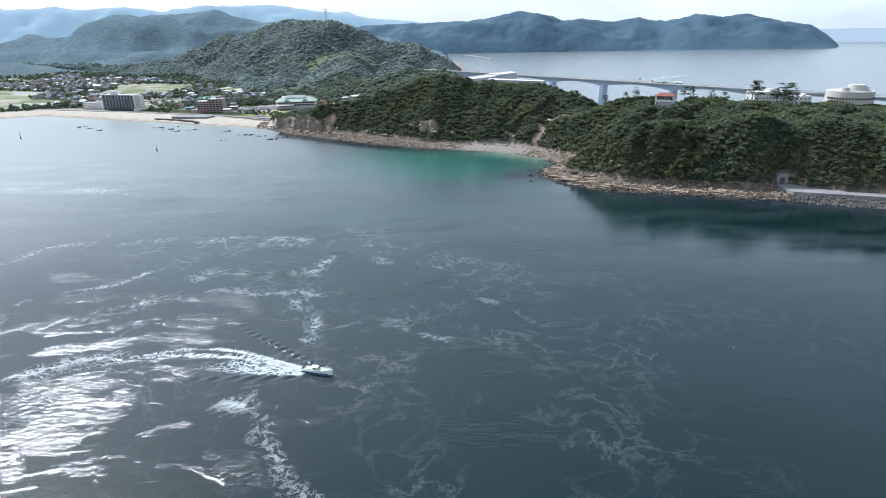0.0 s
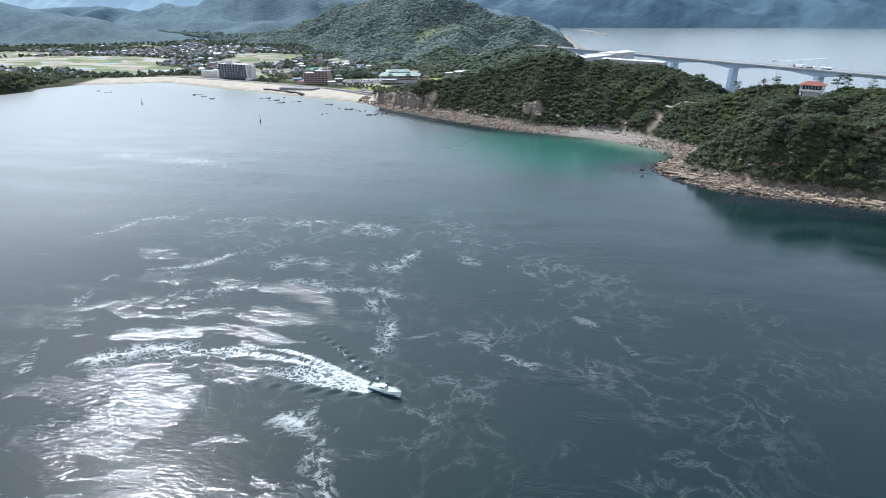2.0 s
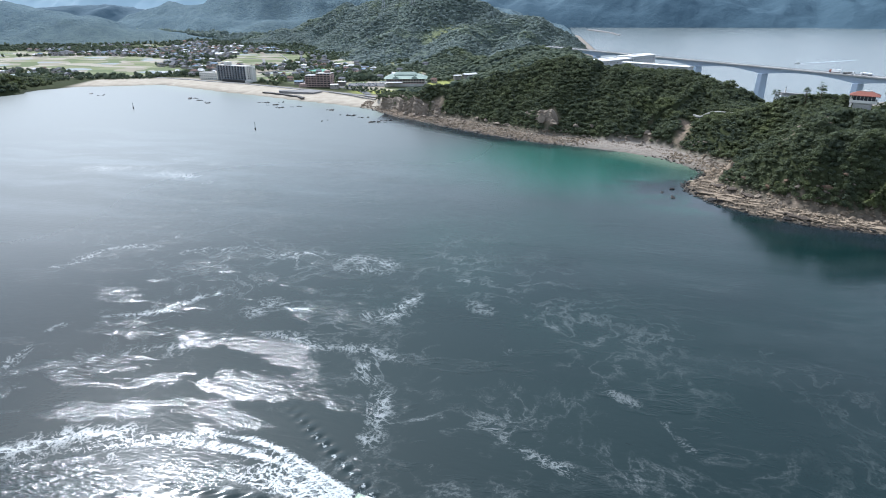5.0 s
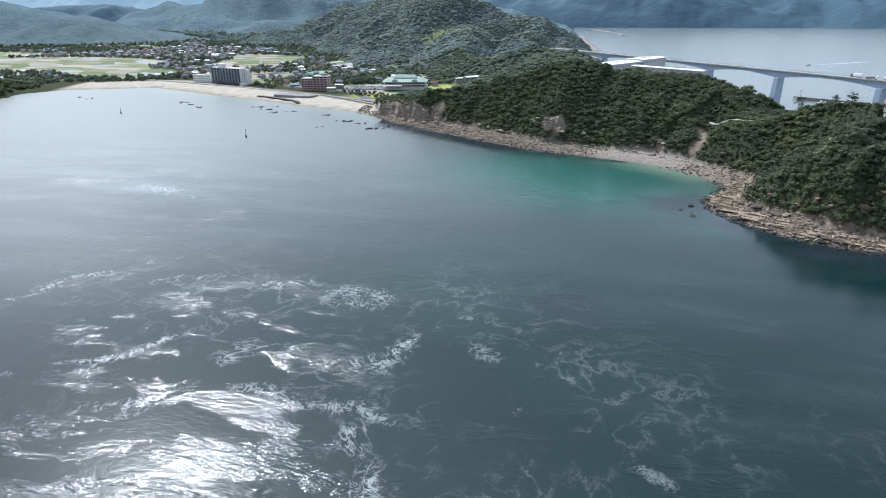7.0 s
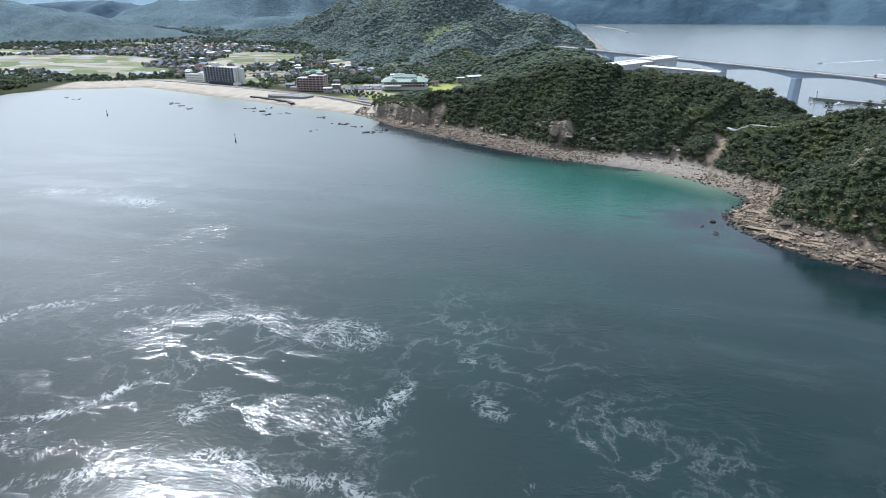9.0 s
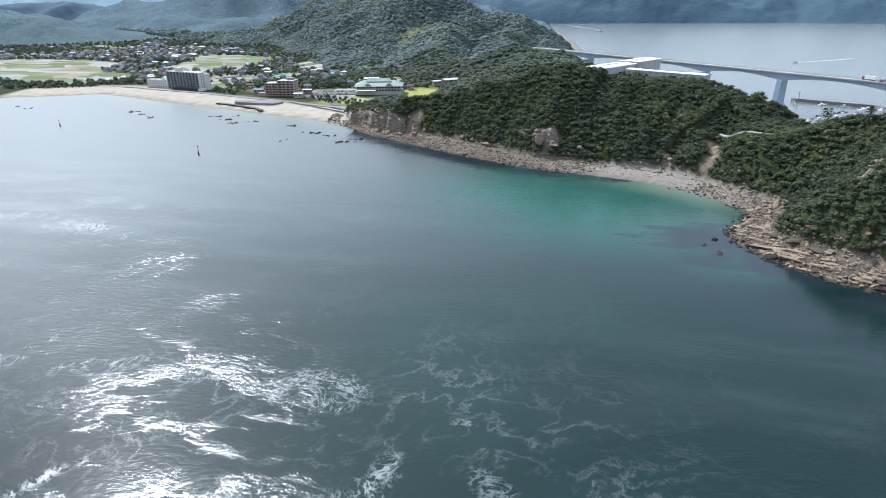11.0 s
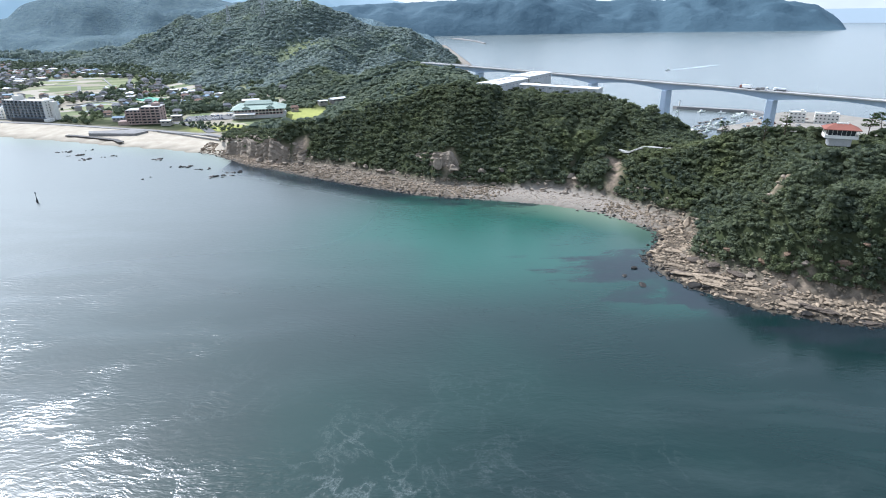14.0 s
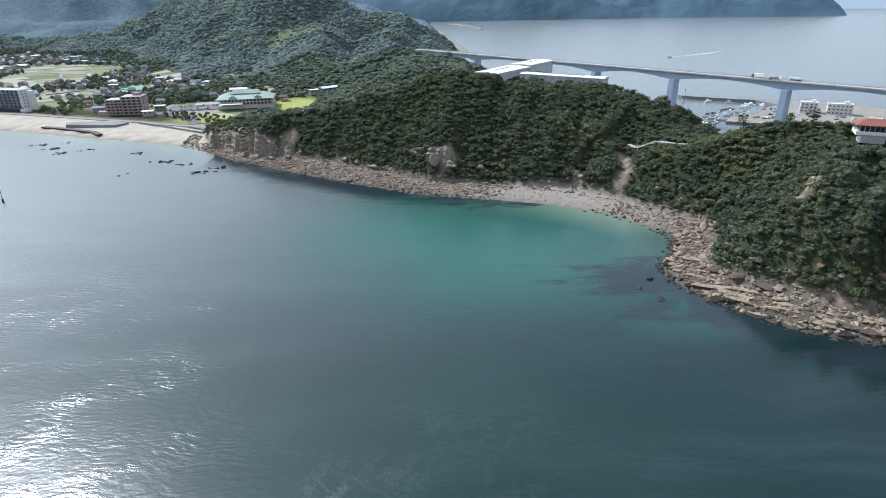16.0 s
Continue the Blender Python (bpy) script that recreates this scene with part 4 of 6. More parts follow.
for i in single:
    k = int(rng.integers(6))
    m = Matrix.Translation((x[i], y[i], z[i])) @ Matrix.Rotation(rng.uniform(0, 6.283), 4, "Z") @ Matrix.Diagonal((*(size[i],) * 3, 1))
    if k in used:
        t = copy_thing(tree_models[k], m)
    else:
        used.add(k)
        t = tree_models[k]
    t.matrix_basis = m

# woods on the hills behind
mid_shapes = [crown_shape(rng, 1, 2, 0.9, 8, (0.6, 0.85), 0.5) for k in range(10)]
WOOD_EDGE = ([-1900, -1394, -1046, -811, -661, -518, -425, -332, -288, -250], [2040, 1980, 1770, 1600, 1470, 1310, 1215, 1105, 1050, 1000])
x, y = spots(rng, -900, 160, 700, 1800, 5.2)
z, d = height(x, y), shore(x, y)
ok = ((z > 12) | (y > np.interp(x, *WOOD_EDGE)) & (x < -250)) & (d > 12) & ((y > 960) | (x > -118) | (z > 30)) & ((y > 800) | (x < 20))
ok |= (x > -205) & (x < -60) & (y > 780) & (y < 1010) & (((x + 165) / 28) ** 2 + ((y - 900) / 42) ** 2 > 1) & (np.hypot(x + 214, y - 888) > 36) & (np.hypot(x + 140, y - 958) > 22) & (d > 30)
ok &= clear_of(x, y)
ok &= (((x + 245) / 50) ** 2 + ((y - 1345) / 32) ** 2 > 1) | (rng.uniform(size=x.size) < 0.3)
size = (3.0 + 3.0 * rng.uniform(size=x.size) ** 1.6) * (1 + 0.2 * waves(x, y, 60, 15.0, 2))
far = ok & (y > 1120 + 40 * waves(x, y, 80, 27.0, 2))
scatter("hill_wood", mid_shapes, np.stack([x, y, z - size * 0.35], 1)[far], size[far], LEAVES_MID_HAZE, rng, "mixed green woods on the hill behind the resort", "wood", tall=(0.45, 0.75), smooth=True)
close = ok & ~far
scatter("spur_wood", mid_shapes, np.stack([x, y, z - size * 0.2], 1)[close], size[close], LEAVES_SPUR, rng, "green woods on the low spur behind the headland", "wood", tall=(0.6, 0.9))
x, y = spots(rng, -2000, -700, 1500, 2150, 9.0)
z, d = height(x, y), shore(x, y)
ok = (y + 30 * waves(x, y, 150, 4.0, 2) > np.interp(x, *WOOD_EDGE)) & (z < 24) & ((x < -890) | (y > 1790))
size = rng.uniform(4.0, 7.5, x.size)
scatter("pine_belt", mid_shapes, np.stack([x, y, z + size * 0.2], 1)[ok], size[ok], LEAVES_MID_HAZE, rng, "dark belt of pines at the mountain foot", "wood", tall=(0.9, 1.3))
x, y = spots(rng, -900, -715, 690, 860, 5.4)
z, d = height(x, y), shore(x, y)
ok = (z > 3) & (d > 4) & (x < -738 + 30 * waves(x, y, 40, 2.0, 2))
size = rng.uniform(2.6, 4.6, x.size)
scatter("bluff_wood", near_shapes, np.stack([x, y, z + 0.6], 1)[ok], size[ok], LEAVES, rng, "dark trees on the low bluff beside the bay", "wood", smooth=True)

# ---- building helpers ----
def part(name, bm, mat, parent, label=""):
    """Links a bmesh as one mesh object under a thing or a part."""
    me = bpy.data.meshes.new(name)
    bm.normal_update()
    bm.to_mesh(me)
    bm.free()
    me.materials.append(mat)
    ob = new(name, me)
    ob.parent = parent
    if label:
        ob["label"] = label
    return ob


def thing(name, label, category, m=None, group=""):
    ob = tagged(new(name), label, category, group)
    if m is not None:
        ob.matrix_basis = m
    return ob


def block(*boxes, bevel=0.0):
    """A bmesh of boxes: (x, y, z of the centre, size x, y, z[, turn about z in degrees])."""
    bm = bmesh.new()
    for b in boxes:
        m = pose(b[0], b[1], b[2], 0, 0, b[6] if len(b) > 6 else 0) @ Matrix.Diagonal((b[3], b[4], b[5], 1))
        bmesh.ops.create_cube(bm, size=1, matrix=m)
    if bevel:
        bmesh.ops.bevel(bm, geom=bm.edges[:], offset=bevel, segments=1, affect="EDGES")
    return bm


def prism(points, z0, z1, grow=1.0):
    """A bmesh standing on a plan outline; grow scales the top."""
    bm = bmesh.new()
    cx, cy = sum(p[0] for p in points) / len(points), sum(p[1] for p in points) / len(points)
    low = [bm.verts.new((x, y, z0)) for x, y in points]
    top = [bm.verts.new((cx + (x - cx) * grow, cy + (y - cy) * grow, z1)) for x, y in points]
    n = len(points)
    bm.faces.new(top), bm.faces.new(low[::-1])
    for k in range(n):
        bm.faces.new((low[k], low[(k + 1) % n], top[(k + 1) % n], top[k]))
    bmesh.ops.recalc_face_normals(bm, faces=bm.faces[:])
    return bm


def rod(a, b, r0, r1=None, n=6, bm=None):
    """A tapered rod from a to b."""
    bm = bm or bmesh.new()
    a, b = Vector(a), Vector(b)
    turn = (b - a).to_track_quat("Z", "Y").to_matrix().to_4x4()
    bmesh.ops.create_cone(bm, cap_ends=True, segments=n, radius1=r0, radius2=r0 if r1 is None else r1, depth=(b - a).length,
                          matrix=Matrix.Translation((a + b) / 2) @ turn)
    return bm


def roof(lx, ly, z, high, over=0.5, hip=0.0, thick=0.25):
    """A gable (hip=0) or hipped roof over a plan lx by ly, ridge along x."""
    bm = bmesh.new()
    x, y, r = lx / 2 + over, ly / 2 + over, lx / 2 + over - hip
    low = [bm.verts.new(p) for p in ((-x, -y, z - thick), (x, -y, z - thick), (x, y, z - thick), (-x, y, z - thick))]
    eave = [bm.verts.new(p) for p in ((-x, -y, z), (x, -y, z), (x, y, z), (-x, y, z))]
    ridge = [bm.verts.new((-r, 0, z + high)), bm.verts.new((r, 0, z + high))]
    bm.faces.new(low[::-1])
    for k in range(4):
        bm.faces.new((low[k], low[(k + 1) % 4], eave[(k + 1) % 4], eave[k]))
    bm.faces.new((eave[0], eave[1], ridge[1], ridge[0])), bm.faces.new((eave[2], eave[3], ridge[0], ridge[1]))
    bm.faces.new((eave[1], eave[2], ridge[1])), bm.faces.new((eave[3], eave[0], ridge[0]))
    bmesh.ops.recalc_face_normals(bm, faces=bm.faces[:])
    return bm


def ground_at(x, y):
    return float(height(np.array([x]), np.array([y]))[0])


def strip(name, points, wide, mat, label, category, lift=0.25, closed=False, step=6):
    """A road or path that follows the ground."""
    pts = [Vector((*p, 0)) for p in points]
    line = []
    for a, b in zip(pts, pts[1:]):
        n = max(1, int((b - a).length / step))
        line += [a.lerp(b, k / n) for k in range(n)]
    line.append(pts[-1])
    bm = bmesh.new()
    rows = []
    for k, p in enumerate(line):
        d = (line[min(k + 1, len(line) - 1)] - line[max(k - 1, 0)]).normalized()
        s = Vector((-d.y, d.x, 0)) * wide / 2
        z = max(ground_at(*(p + s).xy), ground_at(*(p - s).xy), ground_at(*p.xy)) + lift
        rows.append([bm.verts.new((*(p + q).xy, zz)) for q, zz in ((s, z - 1.2), (s, z), (-s, z), (-s, z - 1.2))])
    for a, b in zip(rows, rows[1:]):
        for k in range(3):
            bm.faces.new((a[k], a[k + 1], b[k + 1], b[k]))
    bmesh.ops.recalc_face_normals(bm, faces=bm.faces[:])
    ob = part(name, bm, mat, None)
    return tagged(ob, label, category, kind="structure")


# ---- bridge over the channel ----
def bridge():
    a, u = Vector((-100, 1178, 0)), Vector((0.6237, -0.7817, 0))
    turn = math.degrees(math.atan2(u.y, u.x))
    ob = thing("bridge", "long pale blue box-girder road bridge over the channel", "bridge", pose(a.x, a.y, 0, 0, 0, turn))
    piers = [238, 416, 503, 602, 701]
    first, total, top, wide = 128, 830, 46.0, 11.5
    bm, rows = bmesh.new(), []
    for k in range(167):
        s = first + k * (total - first) / 166
        near = min(abs(s - p) for p in piers)
        deep = 2.6 + 4.2 * max(0.0, 1 - near / 46) ** 1.7
        rows.append([bm.verts.new((s, y, z)) for y, z in ((-3.3, top - 0.6 - deep), (-3.3, top - 0.6), (3.3, top - 0.6), (3.3, top - 0.6 - deep))])
    for r, q in zip(rows, rows[1:]):
        for k in range(4):
            bm.faces.new((r[k], r[(k + 1) % 4], q[(k + 1) % 4], q[k]))
    bm.faces.new(rows[0]), bm.faces.new(rows[-1][::-1])
    bmesh.ops.recalc_face_normals(bm, faces=bm.faces[:])
    part("girder", bm, BRIDGE_PAINT, ob)
    part("deck", block(((first + total) / 2, 0, top - 0.3, total - first, wide, 0.56)), CONCRETE, ob, "pale concrete deck edge")
    part("carriageway", block(((first + total) / 2, 0, top + 0.03, total - first, 9.2, 0.1)), CONCRETE, ob, "sun-bleached grey road surface")
    for y in (-5.5, 5.5):
        part("kerb", block(((first + total) / 2, y, top + 0.25, total - first, 0.35, 0.5)), CONCRETE, ob)
        bm = block(((first + total) / 2, y, top + 1.35, total - first, 0.12, 0.12), ((first + total) / 2, y, top + 0.9, total - first, 0.08, 0.08))
        for k in range(first, total, 4):
            rod((k + 1, y, top + 0.4), (k + 1, y, top + 1.4), 0.09, n=4, bm=bm)
        part("railing", bm, STEEL, ob, "galvanised steel railing")
    part("abutment", block((first - 3, 0, top - 14, 7, 11, 28.4)), CONCRETE, ob)
    for k in range(11):
        s, y = first + 12 + k * 62, 5.3 if k % 2 else -5.3
        bm = rod((s, y, top), (s, y, top + 8), 0.16, 0.09)
        rod((s, y, top + 8), (s, y * 0.7, top + 8.4), 0.09, bm=bm)
        part("lamp_post", bm, STEEL, ob)
    for p in piers:
        bm = bmesh.new()
        plan = lambda w, d: [(p - d, -w), (p + d, -w), (p + d, w), (p - d, w)]
        base = -8 if p > 480 else 20
        lo = [bm.verts.new((*q, base)) for q in plan(6.2, 3.3)]
        hi = [bm.verts.new((*q, top - 6.9)) for q in plan(5.2, 2.7)]
        bm.faces.new(hi), bm.faces.new(lo[::-1])
        for k in range(4):
            bm.faces.new((lo[k], lo[(k + 1) % 4], hi[(k + 1) % 4], hi[k]))
        bmesh.ops.bevel(bm, geom=bm.edges[:], offset=0.25, segments=1, affect="EDGES")
        pier = part("pier", bm, BRIDGE_PAINT, ob)
        part("bearing", block((p, -2.2, top - 6.87, 2.6, 1.2, 0.5), (p, 2.2, top - 6.87, 2.6, 1.2, 0.5)), GREY_CONCRETE, pier)
        part("footing", prism([(p - 5, -7), (p + 5, -7), (p + 5, 7), (p - 5, 7)], base - 1, base + (9.2 if p > 480 else 1.5), 0.95), CONCRETE, pier)
    return a, u


bridge_start, bridge_way = bridge()


def truck(s, y, kind, group="vehicles on the bridge"):
    p = bridge_start + bridge_way * s + Vector((-bridge_way.y, bridge_way.x, 0)) * y
    turn = math.degrees(math.atan2(bridge_way.y, bridge_way.x)) + (180 if y > 0 else 0)
    label = {"box": "white box lorry with a red cab on the bridge", "tank": "grey tanker lorry crossing the bridge", "mix": "flatbed lorry with dark load on the bridge"}[kind]
    ob = thing("lorry", label, "lorry", pose(p.x, p.y, 46.08, 0, 0, turn), group)
    cab = part("cab", block((4.4, 0, 1.75, 2.0, 2.3, 2.5), bevel=0.2), RED_ROOF if kind == "box" else PLASTIC_WHITE, ob)
    part("windscreen", block((5.42, 0, 2.2, 0.06, 1.9, 0.9)), DARK_GLASS, cab)
    part("chassis", block((0.3, 0, 0.75, 10, 1.2, 0.35)), DARK_PAINT, ob)
    if kind == "box":
        part("cargo_box", block((-0.9, 0, 2.25, 8.2, 2.45, 2.6), bevel=0.06), PLASTIC_WHITE, ob)
    elif kind == "tank":
        part("tank", rod((-5, 0, 1.95), (3.1, 0, 1.95), 1.1, n=12), STEEL, ob)
    else:
        part("load", block((-2.6, 0, 1.7, 3.4, 2.2, 1.3), (1.2, 0, 1.9, 2.6, 2.0, 1.7), bevel=0.15), GREY_CONCRETE, ob)
    for x in (4.2, -2.6, -3.9):
        for w in (-1.0, 1.0):
            part("wheel", rod((x, w - 0.17, 0.5), (x, w + 0.17, 0.5), 0.5, n=12), DARK_PAINT, ob)
    return ob


truck(577, 2.2, "box"), truck(606, 2.2, "tank"), truck(592, -2.2, "mix")

# ---- white-roofed halls on the ridge ----
def hall(c, long, wide, turn, z0, z1, label, bays):
    ob = thing("ridge_hall", label, "hall", pose(c[0], c[1], z0, 0, 0, turn), "white-roofed halls on the ridge")
    h = z1 - z0
    part("wall", block((0, 0, h / 2 - 2, long - 0.8, wide - 0.8, h + 3.4)), GREY_WALL, ob, "pale grey sheet wall")
    part("roof", roof(long, wide, h, 0.7, 0.5, thick=0.45), WHITE_ROOF, ob, "white low-pitched sheet roof")
    for k in range(bays):
        x = -long / 2 + (k + 0.5) * long / bays
        for s in (-1, 1):
            part("vent", block((x, s * (wide / 2 - 0.38), h * 0.72, long / bays * 0.3, 0.1, 0.6)), GREY_CONCRETE, ob)
    part("ridge_vent", block((0, 0, h + 0.75, long * 0.5, 0.7, 0.5)), GREY_CONCRETE, ob)
    for k in range(bays + 1):
        part("pilaster", block((-long / 2 + 0.4 + k * (long - 0.8) / bays, -wide / 2 + 0.36, h / 2 - 2, 0.35, 0.2, h + 3.3)), WHITE_WALL, ob)
    return ob


hall((47, 750), 56, 22, 52, 45, 55.0, "long white-roofed grey hall on the wooded ridge", 9)
hall((80, 790), 46, 20, 52, 45, 56.4, "second white-roofed hall stepped above its neighbour", 7)
hall((91, 714), 72, 12.5, -37, 46, 53.6, "low narrow white-roofed hall along the ridge edge", 11)

# ---- lookout pavilion ----
def pavilion():
    ob = thing("lookout_pavilion", "white lookout rest house with a red hipped roof among trees", "pavilion", pose(187, 496, 48.0, 0, 0, -26) @ Matrix.Diagonal((0.78, 0.78, 0.92, 1)))
    part("base", block((0, 0, 1.2, 13, 9, 4.4)), CONCRETE, ob)
    part("balcony_wall", block((0, -6.1, 4.3, 19, 0.3, 1.7), (0, 6.1, 4.3, 19, 0.3, 1.7), (-9.35, 0, 4.3, 0.3, 12, 1.7), (9.35, 0, 4.3, 0.3, 12, 1.7)), WHITE_WALL, ob, "white balcony parapet")
    part("floor_slab", block((0, 0, 3.4, 19, 12.4, 0.4)), CONCRETE, ob)
    part("room", block((0, 0, 5.7, 15.5, 9, 4.2)), WHITE_WALL, ob)
    for k in range(6):
        for s in (-1, 1):
            part("window", block((-6.4 + k * 2.56, s * 4.52, 6.4, 2.3, 0.1, 2.9)), DARK_GLASS, ob)
    for s in (-1, 1):
        for k in range(3):
            part("window", block((s * 7.77, -2.8 + 2.8 * k, 6.1, 0.1, 2.3, 2.2)), DARK_GLASS, ob)
        for k in range(4):
            part("post", rod((s * 9.2, -5.9 + k * 3.93, 5.1), (s * 9.2, -5.9 + k * 3.93, 8.3), 0.16), WHITE_WALL, ob)
    r = part("roof", roof(19, 12.4, 8.4, 2.7, 1.1, hip=6.5, thick=0.35), RED_ROOF, ob, "faded red tiled hipped roof")
    part("ridge_skylight", block((0, 0, 11.0, 7, 1.5, 0.7), bevel=0.1), WHITE_WALL, r)
    part("chimney", block((3.5, 2.2, 10.7, 1.0, 1.0, 1.8)), WHITE_WALL, r)
    part("stair", block(*[(-8 + 0.0, -8 - 0.3 * k, 3.0 - 0.18 * k, 1.6, 0.34, 0.2) for k in range(12)]), CONCRETE, ob)


pavilion()

# ---- hilltop buildings behind the eastern wood ----
def round_hotel():
    ob = thing("round_building", "round beige building with small windows and rooftop drums", "building", pose(360, 524, 34.5, 0, 0, 0))
    ring = [(19 * math.cos(6.283 * k / 40), 19 * math.sin(6.283 * k / 40)) for k in range(40)]
    body = part("wall", prism(ring, 0, 19, 0.96), BEIGE_WALL, ob)
    small = [(15 * math.cos(6.283 * k / 40), 15 * math.sin(6.283 * k / 40)) for k in range(40)]
    part("parapet", prism([(x * 0.962, y * 0.962) for x, y in ring], 19, 19.9), BEIGE_WALL, ob)
    part("roof_deck", prism(small, 19.9, 20.3), CONCRETE, ob)
    for k in range(26):
        a = math.pi * (1.0 + k / 25.0)
        x, y = 18.5 * math.cos(a), 18.5 * math.sin(a)
        part("window", block((x, y, 14.2, 0.5, 1.3, 1.6, math.degrees(a))), DARK_GLASS, body)
    for dx, dy, r, h in ((-9, -6, 4.0, 3.0), (4, -2, 7.5, 4.6), (13, 2, 4.0, 2.6)):
        part("roof_drum", prism([(dx + r * math.cos(6.283 * k / 20), dy + r * math.sin(6.283 * k / 20)) for k in range(20)], 20.3, 20.3 + h, 0.85), BEIGE_WALL, ob)


def white_block(x, y, z, sx, sy, floors, turn, label, roofed=False):
    ob = thing("white_building", label, "building", pose(x, y, z, 0, 0, turn))
    h = floors * 3.3
    part("wall", block((0, 0, h / 2 - 1.5, sx, sy, h + 3)), WHITE_WALL, ob)
    part("parapet", block((0, -sy / 2 + 0.2, h + 0.35, sx + 0.3, 0.4, 0.7), (0, sy / 2 - 0.2, h + 0.35, sx + 0.3, 0.4, 0.7),
                          (-sx / 2 + 0.2, 0, h + 0.35, 0.4, sy - 0.4, 0.7), (sx / 2 - 0.2, 0, h + 0.35, 0.4, sy - 0.4, 0.7)), WHITE_WALL, ob)
    part("roof_box", block((sx * 0.25, 0, h + 1.2, sx * 0.2, sy * 0.4, 2.4)), WHITE_WALL, ob)
    n = max(2, int(sx / 3.4))
    for f in range(floors):
        for k in range(n):
            part("window", block((-sx / 2 + (k + 0.5) * sx / n, -sy / 2 - 0.02, f * 3.3 + 1.8, sx / n * 0.42, 0.12, 1.1)), DARK_GLASS, ob)
        for k in range(2):
            for s in (-1, 1):
                part("window", block((s * (sx / 2 + 0.02), -sy / 4 + k * sy / 2, f * 3.3 + 1.8, 0.12, 1.8, 1.5)), DARK_GLASS, ob)
        part("ledge", block((0, -sy / 2 - 0.25, f * 3.3 + 0.1, sx, 0.5, 0.2)), WHITE_WALL, ob)
    return ob


round_hotel()
def concrete_tower():
    ob = thing("concrete_tower", "grey concrete tower with white tanks on its flat roof", "tower", pose(203, 694, 0.5, 0, 0, 20))
    part("shaft", block((0, 0, 6.5, 11, 10, 15)), GREY_CONCRETE, ob)
    part("parapet", block((0, -4.85, 14.4, 11.2, 0.4, 0.8), (0, 4.85, 14.4, 11.2, 0.4, 0.8), (-5.4, 0, 14.4, 0.4, 9.3, 0.8), (5.4, 0, 14.4, 0.4, 9.3, 0.8)), CONCRETE, ob)
    for dx, dy, r in ((-2.4, -1.5, 1.6), (2.2, -1.8, 1.3), (1.5, 2.4, 1.5)):
        part("roof_tank", rod((dx, dy, 14), (dx, dy, 16.4), r, r * 0.92, 14), WHITE_WALL, ob, "white roof tank")
    for k in range(3):
        part("window", block((-3 + 3 * k, -5.02, 9.5, 1.1, 0.1, 1.3)), DARK_GLASS, ob)


concrete_tower()
white_block(283, 523, 38, 24, 12, 5, 8, "white hotel wing with dark windows above the trees")
white_block(300, 528, 37, 14, 11, 5, 8, "tall narrow white hotel wing beside pines")
white_block(318, 530, 36, 20, 10, 4, 8, "low white hotel wing with a flat roof")
for (x, y, turn, label) in ((362, 802, -30, "pale harbour building with a roof terrace"), (384, 788, -30, "long white three-storey harbour building")):
    white_block(x, y, 1.8, 15 if y > 790 else 21, 10, 3, turn, label)

# ---- harbour ----
def slab(name, pts, z0, z1, mat, label, category):
    ob = part(name, prism(pts, z0, z1, 1.0), mat, None)
    return tagged(ob, label, category, kind="structure")


slab("quay", [(262, 768), (300, 748), (350, 722), (440, 700), (450, 800), (425, 850), (385, 862), (352, 842), (335, 830), (318, 806), (276, 786)], -6, 1.8, surface("sandy_concrete", (0.30, 0.275, 0.235), (0.19, 0.175, 0.15), coarse=0.08, fine=0.6, amount=0.8),
     "pale concrete harbour apron", "quay")
slab("breakwater", [(278, 915), (280, 908), (345, 868), (352, 838), (362, 842), (354, 874)], -6, 3.2, GREY_CONCRETE, "stone harbour breakwater with a dark seaward face", "breakwater")
ob = thing("harbour_beacon", "small white light beacon on the breakwater end", "beacon", pose(283, 908, 3.2))
part("tower", rod((0, 0, 0), (0, 0, 6), 0.9, 0.6, 10), WHITE_WALL, ob)
part("lantern", rod((0, 0, 6), (0, 0, 7.6), 0.5, 0.4, 10), DARK_GLASS, ob)


def hull_mesh(long, wide, deep, sheer=0.6, n=12):
    """A boat's hull, bow along +x, keel below 0."""
    bm, rows = bmesh.new(), []
    for k in range(n + 1):
        s = k / n
        w = wide / 2 * (1 - max(0.0, (s - 0.45) / 0.55) ** 2.2)
        w = max(w, 0.03)
        top = deep * 0.62 + sheer * s * s
        x = -long / 2 + long * s
        rows.append([bm.verts.new(p) for p in ((x, -w, top), (x - 0.05 * long * s, -w * 0.82, 0.0), (x - 0.1 * long * s, 0, -deep * 0.4), (x - 0.05 * long * s, w * 0.82, 0.0), (x, w, top))])
    for a, b in zip(rows, rows[1:]):
        for k in range(4):
            bm.faces.new((a[k], a[k + 1], b[k + 1], b[k]))
    bm.faces.new(rows[0])
    bmesh.ops.recalc_face_normals(bm, faces=bm.faces[:])
    return bm


def deck_mesh(long, wide, deep, sheer=0.6, n=12):
    bm, rows = bmesh.new(), []
    for k in range(n + 1):
        s = k / n
        w = max(wide / 2 * (1 - max(0.0, (s - 0.45) / 0.55) ** 2.2) - 0.06, 0.02)
        z = deep * 0.62 + sheer * s * s - 0.22
        rows.append([bm.verts.new((-long / 2 + long * s, -w, z)), bm.verts.new((-long / 2 + long * s, w, z))])
    for a, b in zip(rows, rows[1:]):
        bm.faces.new((a[0], b[0], b[1], a[1]))
    return bm


